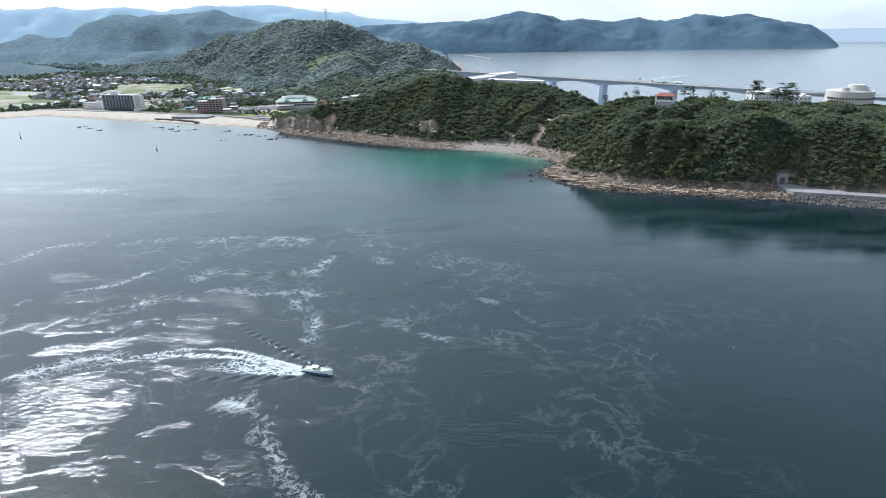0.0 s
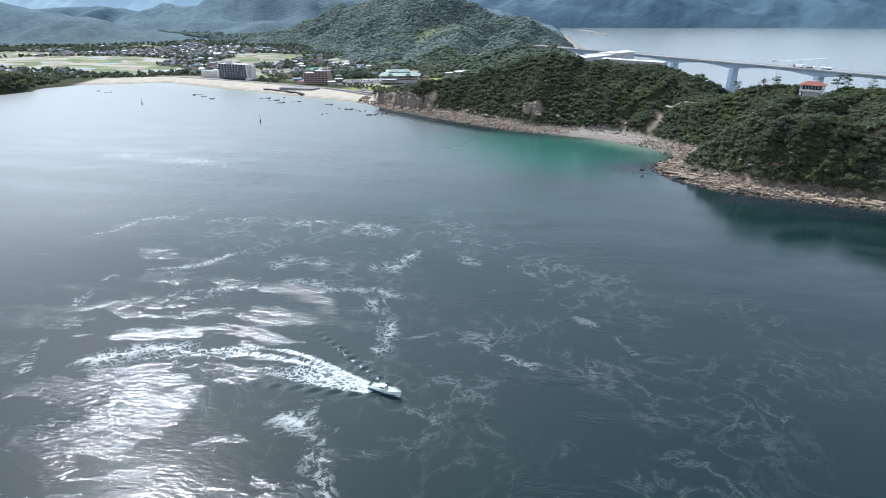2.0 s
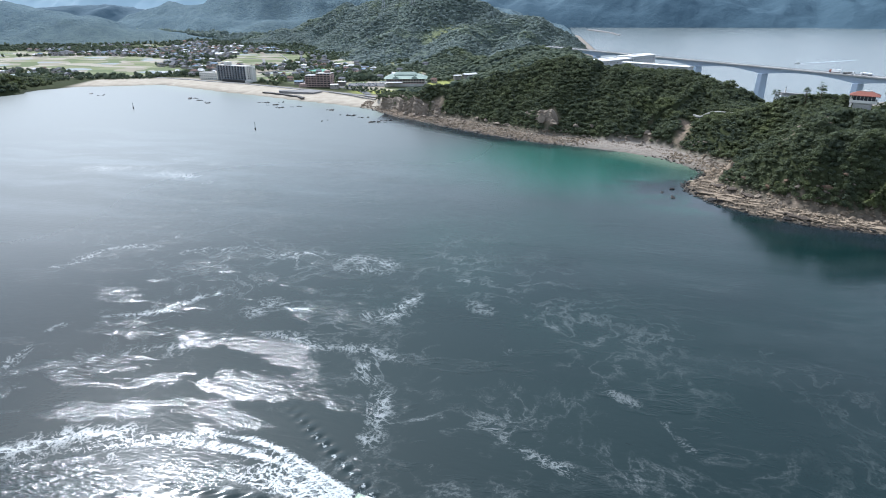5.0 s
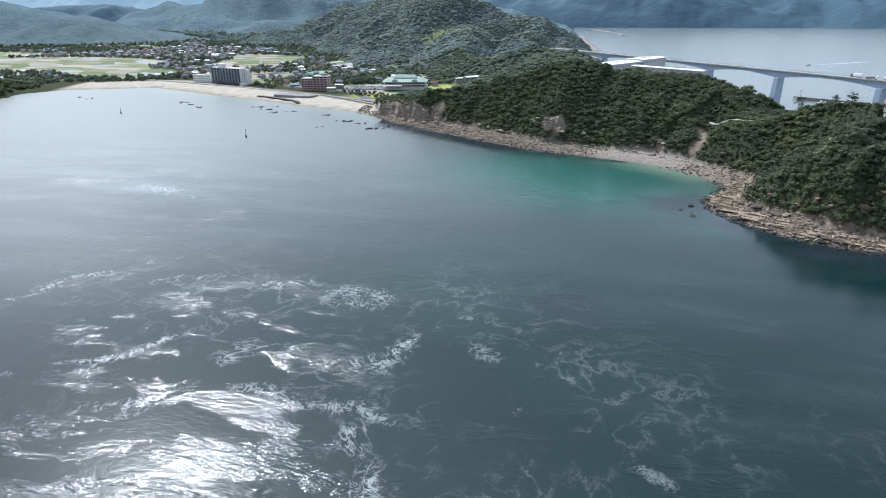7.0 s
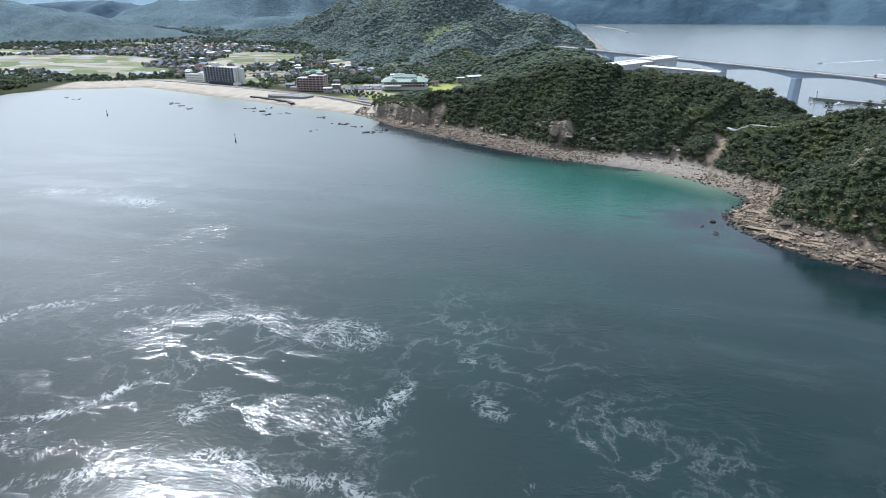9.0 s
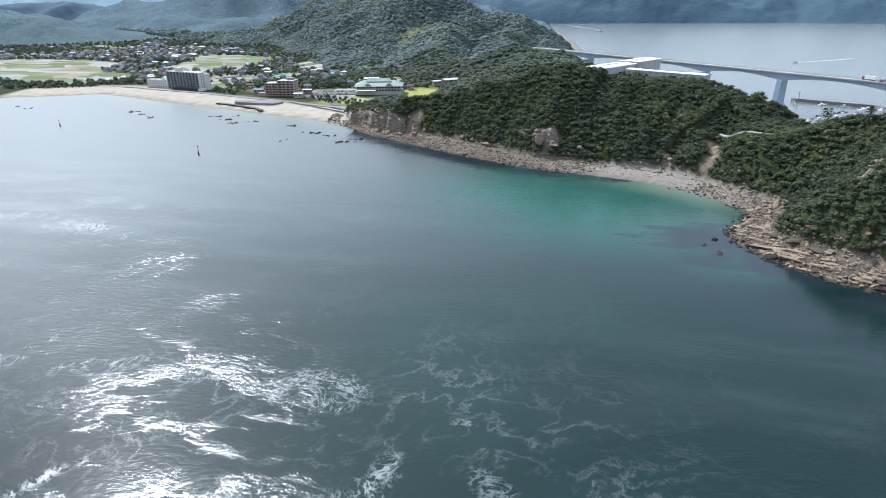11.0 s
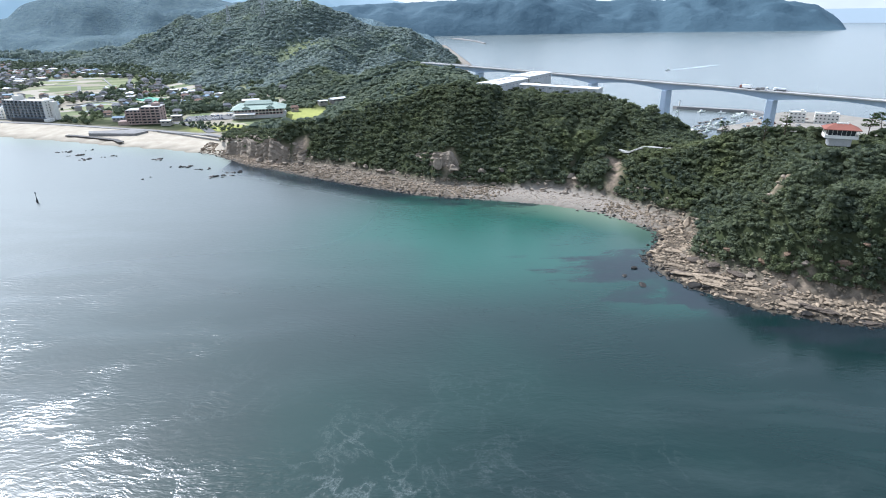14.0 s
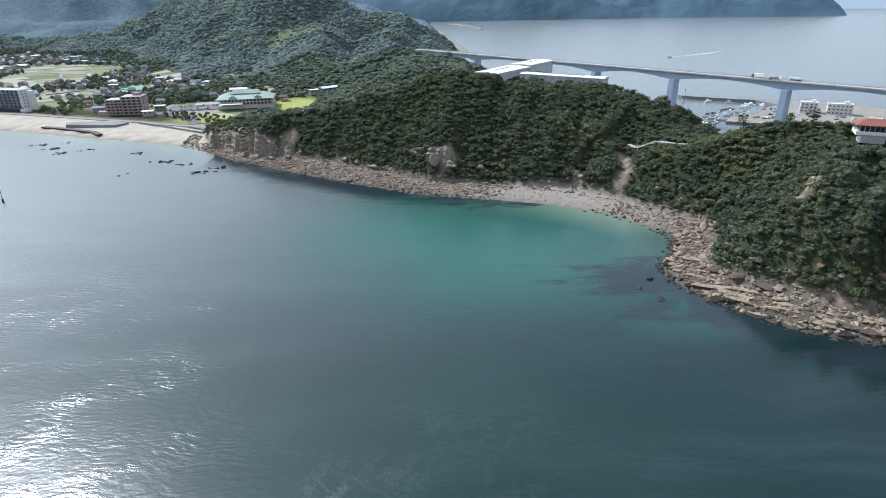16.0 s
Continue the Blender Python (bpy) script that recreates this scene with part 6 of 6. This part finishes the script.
# gardens, hedges and lone trees between the houses
x, y = spots(rng, -1500, -205, 850, 1760, 8.0)
z = height(x, y)
w = waves(x, y, 90, 9.0, 2)
ok = (z > 4.0) & (z < 15) & (shore(x, y) > 60) & (w > -0.45)
ok &= np.array([free(a, b, 1.0) for a, b in zip(x, y)])
for a, b, c, e in KEEP_OPEN:
    ok &= ((x - a) / c) ** 2 + ((y - b) / e) ** 2 > 1
size = rng.uniform(1.8, 4.6, x.size)
scatter("town_trees", mid_shapes, np.stack([x, y, z + size * 0.2], 1)[ok], size[ok], LEAVES_TOWN, rng, "garden trees and hedges between the houses", "trees")
# belt of pines at the foot of the mountain and behind the beach
bx, by = spots(rng, -700, -380, 885, 925, 6)
z, d = height(bx, by), shore(bx, by)
ok = (d > 50) & (d < 66) & np.array([free(a, b, 0.5) for a, b in zip(bx, by)])
size = rng.uniform(1.6, 3.2, bx.size)
scatter("beach_shrubs", mid_shapes, np.stack([bx, by, z + size * 0.2], 1)[ok], size[ok], LEAVES_TOWN, rng, "low shrubs along the back of the beach", "shrubs")
bx, by = spots(rng, -345, -262, 900, 975, 6.5)
z = height(bx, by)
ok = np.array([free(a, b, 1.5) for a, b in zip(bx, by)]) & (np.hypot((bx + 298) / 34, (by - 935) / 26) < 1)
size = rng.uniform(3.5, 6.0, bx.size)
scatter("grove", mid_shapes, np.stack([bx, by, z + size * 0.3], 1)[ok], size[ok], LEAVES_TOWN, rng, "dark grove of trees beside the car park", "trees")
bx, by = spots(rng, -280, -205, 800, 858, 5)
z = height(bx, by)
ok = (np.abs((by - 828) + (bx + 245) * 0.55) < 16) & (rng.uniform(size=bx.size) > 0.45)
size = rng.uniform(1.2, 2.4, bx.size)
scatter("garden_shrubs", mid_shapes, np.stack([bx, by, z + size * 0.3], 1)[ok], size[ok], LEAVES_TOWN, rng, "clipped shrubs in the resort garden", "shrubs")

# ---- parked cars ----
CAR_COLOURS = [surface("car_paint_" + n, c, rough=0.3, fine=3, bump=0.0, spec=0.5) for n, c in (("white", (0.75, 0.75, 0.75)), ("silver", (0.4, 0.41, 0.42)), ("black", (0.03, 0.03, 0.035)), ("blue", (0.05, 0.09, 0.2)))]


def car(x, y, z, turn, colour, label):
    ob = thing("car", label, "car", pose(x, y, z, 0, 0, turn), "cars in the car park")
    part("body", block((0, 0, 0.62, 4.2, 1.65, 0.62), bevel=0.12), colour, ob)
    cab = part("cabin", prism([(-1.6, -0.75), (1.0, -0.75), (1.0, 0.75), (-1.6, 0.75)], 0.92, 1.5, 0.82), DARK_GLASS, ob)
    part("roof_panel", block((-0.3, 0, 1.52, 2.0, 1.2, 0.06)), colour, cab)
    for a in (-1.3, 1.3):
        for s in (-0.78, 0.78):
            part("wheel", rod((a, s - 0.1, 0.31), (a, s + 0.1, 0.31), 0.31, n=10), DARK_PAINT, ob)


names = ["white", "silver", "black", "dark blue"]
for k in range(26):
    row, c = k // 13, k % 13
    cx, cy = -292 + c * 3.4, 893 - row * 20 + c * 0.55
    if (k * 7) % 5 == 0:
        continue
    q = int(rng.choice([0, 0, 0, 1, 1, 2, 3]))
    car(cx, cy, max(ground_at(cx, cy), ground_at(cx - 8, cy - 8), ground_at(cx + 8, cy + 8)) + 0.55, 98 + 3 * math.sin(k), CAR_COLOURS[q], names[q] + " car parked on the asphalt car park")

# ---- power pylons on the hill ----
def pylon(x, y, tall, label):
    z0 = ground_at(x, y)
    ob = thing("pylon", label, "pylon", pose(x, y, z0 - 1), "pylons on the hill")
    w = lambda z: 3.6 * (1 - z / tall) ** 1.2 + 0.6
    bm = bmesh.new()
    levels = [tall * k / 9 for k in range(10)]
    for a, b in zip(levels, levels[1:]):
        p = [Vector((sx * w(a), sy * w(a), a)) for sx, sy in ((-1, -1), (1, -1), (1, 1), (-1, 1))]
        q = [Vector((sx * w(b), sy * w(b), b)) for sx, sy in ((-1, -1), (1, -1), (1, 1), (-1, 1))]
        for k in range(4):
            rod(p[k], q[k], 0.3, n=4, bm=bm), rod(p[k], q[(k + 1) % 4], 0.17, n=4, bm=bm)
    part("lattice", bm, STEEL, ob)
    for z in (0.72, 0.83, 0.94):
        part("cross_arm", rod((-6.5, 0, tall * z), (6.5, 0, tall * z), 0.28, n=4), STEEL, ob)


pylon(-262, 1450, 40, "steel lattice power pylon on the wooded hill")
pylon(-337, 1460, 34, "smaller steel lattice pylon on the hill crest")
pylon(-430, 1540, 36, "distant steel lattice pylon on the skyline")

# ---- rocks ----
def rock_shape(rng, level=1, flat=0.7):
    v, f = ico(level)
    v = v * (1 + rng.uniform(-0.3, 0.3, (len(v), 1)))
    # split faces give angular blocks
    for k in range(7):
        n = rng.normal(size=3)
        n /= np.linalg.norm(n)
        d = v @ n
        v = np.where((d > 0.55)[:, None], v - (d - 0.55)[:, None] * n, v)
    return v * np.array([rng.uniform(1.0, 1.5), rng.uniform(0.6, 0.95), flat * rng.uniform(0.6, 1.0)]), f


rng = np.random.default_rng(21)
rocks = [rock_shape(rng) for k in range(10)]


def along_shore(rng, n, lo, hi, keep):
    """Random spots in a band along the water's edge."""
    got = []
    while sum(len(g) for g in got) < n:
        px_, py_ = rng.uniform(-230, 300, 6000), rng.uniform(335, 760, 6000)
        d = shore(px_, py_)
        ok = (d > lo) & (d < hi) & keep(px_, py_)
        got.append(np.stack([px_[ok], py_[ok], d[ok]], 1))
    return np.concatenate(got)[:n]


def rocky(px_, py_):
    """Bouldery stretches: the point and the cliff foot, not the little beach."""
    beach = np.exp(-(((px_ - 60) / 46) ** 2 + ((py_ - 562) / 24) ** 2) ** 2)
    return (rng.uniform(size=px_.shape) > 1.5 * beach) & (shore(px_, py_) < foot(px_, py_) + 3) & ((px_ < 232) | (py_ > 420))


def rock_field(name, n, lo, hi, s0, s1, mat, label, keep=rocky):
    p = along_shore(rng, n, lo, hi, keep)
    size = s0 + (s1 - s0) * rng.uniform(size=n) ** 4
    near_point = (p[:, 0] > 60) & (p[:, 1] < 500)
    size = np.where(near_point, size * 1.1, size)
    z = np.maximum(height(p[:, 0], p[:, 1]), -0.25)
    return scatter(name, rocks, np.stack([p[:, 0], p[:, 1], z + size * 0.12], 1), size, mat, rng, label, "rocks", tall=(0.8, 1.1))


rock_field("shore_rocks", 15000, 0.5, 25, 0.22, 1.6, ROCK, "tumbled pale brown rocks along the shore")
rock_field("tide_rocks", 2400, -3.5, 2.2, 0.35, 1.5, WET_ROCK, "dark wet rocks at the waterline")
rock_field("beach_pebbles", 5000, 0.8, 20, 0.10, 0.5, ROCK, "grey and brown pebbles on the small beach", keep=lambda a, b: (a > -20) & (a < 104) & (b > 495))
rock_field("cliff_foot_rocks", 900, 16, 27, 0.8, 2.6, CLIFF, "broken rock at the foot of the wooded slope", keep=lambda a, b: (a < 232))


def boulder(px_, py_, s, mat, label, category="boulder", group="boulders on the rocky point", squash=1.0, lift=0.25):
    v, f = rock_shape(rng, 2, 0.75)
    ob = bulk("boulder", v * s * np.array([1, 1, squash]), f, [mat])
    z = max(ground_at(px_, py_), -0.3)
    ob.matrix_basis = pose(px_, py_, z + s * lift, 0, 0, rng.uniform(0, 360))
    return tagged(ob, label, category, group)


p = along_shore(rng, 190, 0.5, 20, lambda a, b: (a > 72) & (a < 205) & (b < 500))
for k, (a, b, d) in enumerate(p):
    s = 1.0 + 1.5 * rng.uniform() ** 2.5
    boulder(a, b, s, ROCK if d > 2 else WET_ROCK, "pale angular boulder on the rocky point" if d > 2 else "dark wet boulder at the tide line")
slab_rock = boulder(117, 502, 4.6, ROCK, "large pale leaning boulder above the beach", squash=0.62, lift=0.45)
slab_rock.rotation_euler = (radians(38), radians(-18), radians(40))
# flat ledges of bedrock that run with the shore
p = along_shore(rng, 46, 1.0, 15, lambda a, b: (a > 84) & (a < 215) & (b < 470))
for k, (a, b, d) in enumerate(p):
    s = rng.uniform(2.0, 4.2)
    ob = boulder(a, b, s, LAYERED if k % 4 == 0 else ROCK, "dark layered bedrock ledge on the shore" if k % 4 == 0 else "flat pale bedrock ledge on the shore", category="rock ledge", group="bedrock ledges of the point", squash=0.34, lift=0.06)
    ob.rotation_euler[2] = radians(-32 + rng.uniform(-14, 14))
    ob.scale = (1.7, 0.8, 1.0)
boulder(98, 452, 4.6, LAYERED, "dark layered rock outcrop on the shore", squash=0.5)
boulder(104, 444, 4.2, LAYERED, "dark layered rock outcrop on the shore", squash=0.5)
boulder(110, 436, 4.2, LAYERED, "dark layered rock outcrop on the shore", squash=0.5)
for a, b, s in ((-18, 605, 5.6), (-8, 601, 4.6), (12, 598, 3.6), (26, 596, 3.2)):
    boulder(a, b, s, CLIFF, "pale rock face standing out of the wooded slope", category="rock face", group="rock faces below the wood", squash=1.25, lift=0.3)
for a, b, s in ((-152, 674, 3), (-140, 668, 3), (-163, 681, 4), (-127, 666, 3), (72, 573, 2.5), (-60, 628, 3), (-82, 646, 3), (120, 436, 3), (145, 419, 3), (165, 412, 3), (60, 584, 2.6), (70, 577, 3), (82, 566, 2.4), (100, 548, 3), (107, 539, 2.4), (112, 530, 3), (-92, 657, 2.6), (-72, 639, 3), (-50, 623, 2.6),
                (107, 456, 2.8), (111, 445, 3), (128, 430, 2.6), (137, 426, 3), (154, 419, 2.6), (176, 409, 3), (190, 405, 2.6)):
    boulder(a, b, s, EARTH if a > 104 and b < 470 else CLIFF, "bare brown cliff rock at the foot of the slope", category="cliff rock", group="cliff rocks below the wood", lift=0.35)

# bare cliff faces where the slope meets the beach
def cliff(points, tall, lean, label, mat=CLIFF):
    pts = np.array(points, float)
    n, m = 70, 24
    s = np.linspace(0, len(pts) - 1, n)
    bx, by = np.interp(s, range(len(pts)), pts[:, 0]), np.interp(s, range(len(pts)), pts[:, 1])
    nx, ny = -np.gradient(by), np.gradient(bx)
    k = np.hypot(nx, ny)
    nx, ny = nx / k, ny / k
    if np.mean(shore(bx + 5 * nx, by + 5 * ny)) < np.mean(shore(bx, by)):
        nx, ny = -nx, -ny
    rows = []
    for r in range(m):
        u = r / (m - 1)
        # tilted strata step back and forth; buttresses stand proud of the clefts between them
        bed = np.floor(u * 9 + 0.06 * (bx + by) + 0.4 * waves(bx, by, 6, 8.0, 2))
        ledge = 0.28 * np.sin(bed * 12.9898) + 0.3 * waves(bx + 13 * bed, by + 7 * bed, 3.5, 2.0, 2)
        jag = 5.0 * np.abs(waves(bx, by, 8, 6.0, 2)) - 1.8 + ledge + 0.8 * waves(bx + 40 * u, by + 31 * u, 6, 2.0, 2)
        top = tall * (0.75 + 0.35 * waves(bx, by, 14, 4.0, 2)) * np.sin(np.linspace(0.25, 2.9, n)) ** 0.5
        z = height(bx, by) - 1.5 + u * (top + 1.5)
        rows.append(np.stack([bx + nx * (lean * u * tall + jag - 1.2), by + ny * (lean * u * tall + jag - 1.2), z], 1))
    # the top bends back into the hill
    back = rows[-1].copy()
    back[:, 0] += nx * 7
    back[:, 1] += ny * 7
    back[:, 2] -= 2.5
    rows.append(back)
    v = np.concatenate(rows)
    f = np.array([[a * n + b, a * n + b + 1, (a + 1) * n + b + 1, (a + 1) * n + b] for a in range(len(rows) - 1) for b in range(n - 1)])
    ob = bulk("cliff_face", v, f, [mat])
    return tagged(ob, label, "cliff", "bare cliffs at the foot of the woods")


cliff([(-200, 713), (-178, 696), (-157, 681), (-140, 672), (-122, 670)], 17, 0.3, "tall bare brown cliff with sloping strata")
cliff([(-34, 626), (-18, 606), (-4, 600)], 9, 0.5, "pale rock wall standing out of the wood")
for a, b, s in ((150, 473.5, 2.0), (152.5, 469.5, 2.4), (154.5, 465, 2.4), (155, 461.5, 1.8), (141, 464, 2.2), (137.5, 461, 1.8), (133, 459, 2.2), (206, 436, 2.6), (230, 427, 3.0)):
    boulder(a, b, s, CLIFF, "bare pale rock showing through the wood", category="rock face", group="rock faces below the wood", squash=0.8, lift=0.35)

# rocks awash in the bay
for a, b, n in ((-354, 745, 6), (-338, 729, 8), (-321, 711, 5), (-334, 753, 3), (-307, 721, 4), (-257, 706, 7), (-226, 678, 6), (-184, 643, 7), (-237, 643, 2), (-463, 761, 6), (-447, 748, 7), (-427, 732, 3),
                (-627, 779, 3), (-603, 771, 3), (74, 452, 3), (66, 440, 2), (-205, 668, 4), (-175, 655, 5)):
    for k in range(n):
        s = rng.uniform(0.9, 2.4)
        ob = boulder(a + rng.normal() * 4.0, b + rng.normal() * 2.2, s, WET_ROCK, "dark weed-grown rock awash in the bay", "rock", "rocks awash in the bay", 0.8, 0.1)
        ob.location.z = 0.15

# ---- east shore: tunnel, road, wall and armour blocks ----
slab("shore_road", [(232.6, 390), (234.8, 375), (262, 366), (300, 352), (360, 330), (366, 340), (306, 363), (262, 379), (249, 390), (243, 396), (234, 397)], 0, 4.6, GREY_CONCRETE, "grey concrete shore road with a dark retaining wall", "road")
ob = thing("tunnel_portal", "grey concrete tunnel mouth at the foot of the wood", "tunnel", pose(238.5, 396.5, 4.5, 0, 0, 12))
bm = bmesh.new()
arc = [(-2.4, 0)] + [(2.4 * math.cos(math.pi - math.pi * k / 10), 2.2 + 2.4 * math.sin(math.pi * k / 10)) for k in range(11)] + [(2.4, 0)]
out = [(-4.6, 0)] + [(-4.6 + 9.2 * k / 10, 6.6) for k in range(11)] + [(4.6, 0)]
for y0 in (0.0,):
    a = [bm.verts.new((x_, y0, z_)) for x_, z_ in arc]
    b = [bm.verts.new((x_, y0, z_)) for x_, z_ in out]
    c = [bm.verts.new((x_, y0 + 5, z_)) for x_, z_ in arc]
    e = [bm.verts.new((x_, y0 + 5, z_)) for x_, z_ in out]
    for k in range(12):
        bm.faces.new((a[k], a[k + 1], b[k + 1], b[k])), bm.faces.new((a[k], c[k], c[k + 1], a[k + 1]))
        bm.faces.new((b[k], b[k + 1], e[k + 1], e[k]))
    bm.faces.new(c)
bmesh.ops.recalc_face_normals(bm, faces=bm.faces[:])
part("portal_wall", bm, GREY_CONCRETE, ob)
# a dark sheet behind the arch paints the tunnel's inner shade
part("dark_backing", block((0, 5.3, 2, 6, 0.4, 6)), DARK_PAINT, ob, "dark panel painted for the shade inside the tunnel")


def armour_mesh():
    bm = bmesh.new()
    for d in ((0, 0, 1), (0.94, 0, -0.33), (-0.47, 0.82, -0.33), (-0.47, -0.82, -0.33)):
        rod((0, 0, 0), Vector(d) * 1.15, 0.5, 0.34, 6, bm)
    me = bpy.data.meshes.new("armour_block")
    bm.to_mesh(me)
    bm.free()
    me.materials.append(WORN_CONCRETE)
    return me


armour = armour_mesh()
for k in range(280):
    s = rng.uniform()
    px_ = 232 + 80 * s
    line = np.interp(px_, [227, 259, 278, 330], [369, 355, 348, 325])
    t = rng.uniform(-2.5, 9.5)
    ob = new("armour_block", armour)
    ob.matrix_basis = pose(px_, line + t, 0.3 + max(0, t) * 0.33, rng.uniform(0, 360), rng.uniform(0, 360), rng.uniform(0, 360))
    tagged(ob, "grey four-legged concrete armour block on the shore", "armour block", "armour blocks below the road")

# ---- hilltop path with railing ----
strip("hill_path", HILL_PATH, 2.4, CONCRETE, "pale footpath along the saddle", "path", lift=0.5, step=3)
ob = thing("path_fence", "white post and rail fence along the hill path", "fence", pose(0, 0, 0))
line = [(110, 597), (113, 592), (116, 587), (119, 581), (122, 576), (125.5, 571), (129, 566), (132, 561)]
tops = []
for a, b in line:
    z = ground_at(a, b) + 0.3
    tops.append(Vector((a - 1.2, b - 0.7, z + 1.2)))
    part("post", rod((a - 1.2, b - 0.7, z - 1.0), (a - 1.2, b - 0.7, z + 1.25), 0.12), WHITE_WALL, ob)
for a, b in zip(tops, tops[1:]):
    part("rail", rod(a, b, 0.1, n=5), WHITE_WALL, ob)
    part("rail", rod(a - Vector((0, 0, 0.5)), b - Vector((0, 0, 0.5)), 0.1, n=5), WHITE_WALL, ob)

# ---- pines on the crest ----
def pine(px_, py_, tall, lean, label):
    z = ground_at(px_, py_) - 0.5
    ob = thing("pine_tree", label, "tree", pose(px_, py_, z, 0, 0, rng.uniform(0, 360)), "pines on the crest")
    bm = rod((0, 0, 0), (lean * 0.4, 0, tall * 0.55), 0.28, 0.2)
    rod((lean * 0.4, 0, tall * 0.55), (lean, 0.3, tall * 0.97), 0.2, 0.07, bm=bm)
    part("trunk", bm, BARK, ob)
    bm = bmesh.new()
    vs, fs, count = [], [], 0
    for k in range(15):
        hgt = tall * rng.uniform(0.4, 1.0)
        a, r = rng.uniform(0, 6.283), (1.12 - hgt / tall) * tall * 0.3 + 0.3
        c = Vector((lean * hgt / tall + math.cos(a) * r, math.sin(a) * r, hgt))
        rod((lean * 0.8 * hgt / tall, 0, hgt - 0.5), c, 0.08, 0.04, 4, bm)
        v, f = crown_shape(rng, 1, 3, 0.4, 14)
        vs.append(v * np.array([1.25, 1.25, 0.8]) * tall / 9 + np.array(c)), fs.append(f + count)
        count += len(v)
    part("limbs", bm, BARK, ob)
    c = bulk("crown", np.concatenate(vs), np.concatenate(fs), [PINE])
    c.parent = ob


for a, b, h_, l_ in ((150, 545, 12, 1.0), (163, 522, 12, -1.2), (168, 512, 13, 1.5), (205, 500, 14, 1.0), (214, 503, 13, -1.5), (226, 497, 11, 0.8), (243, 506, 12, 1.2), (268, 512, 20, 1.4), (274, 514, 19, -1.0),
                     (290, 514, 21, 1.8), (297, 515, 19, -1.4), (303, 516, 20, 1.0), (310, 517, 18, 2.0)):
    pine(a, b, h_, l_, "slender dark pine standing above the canopy")
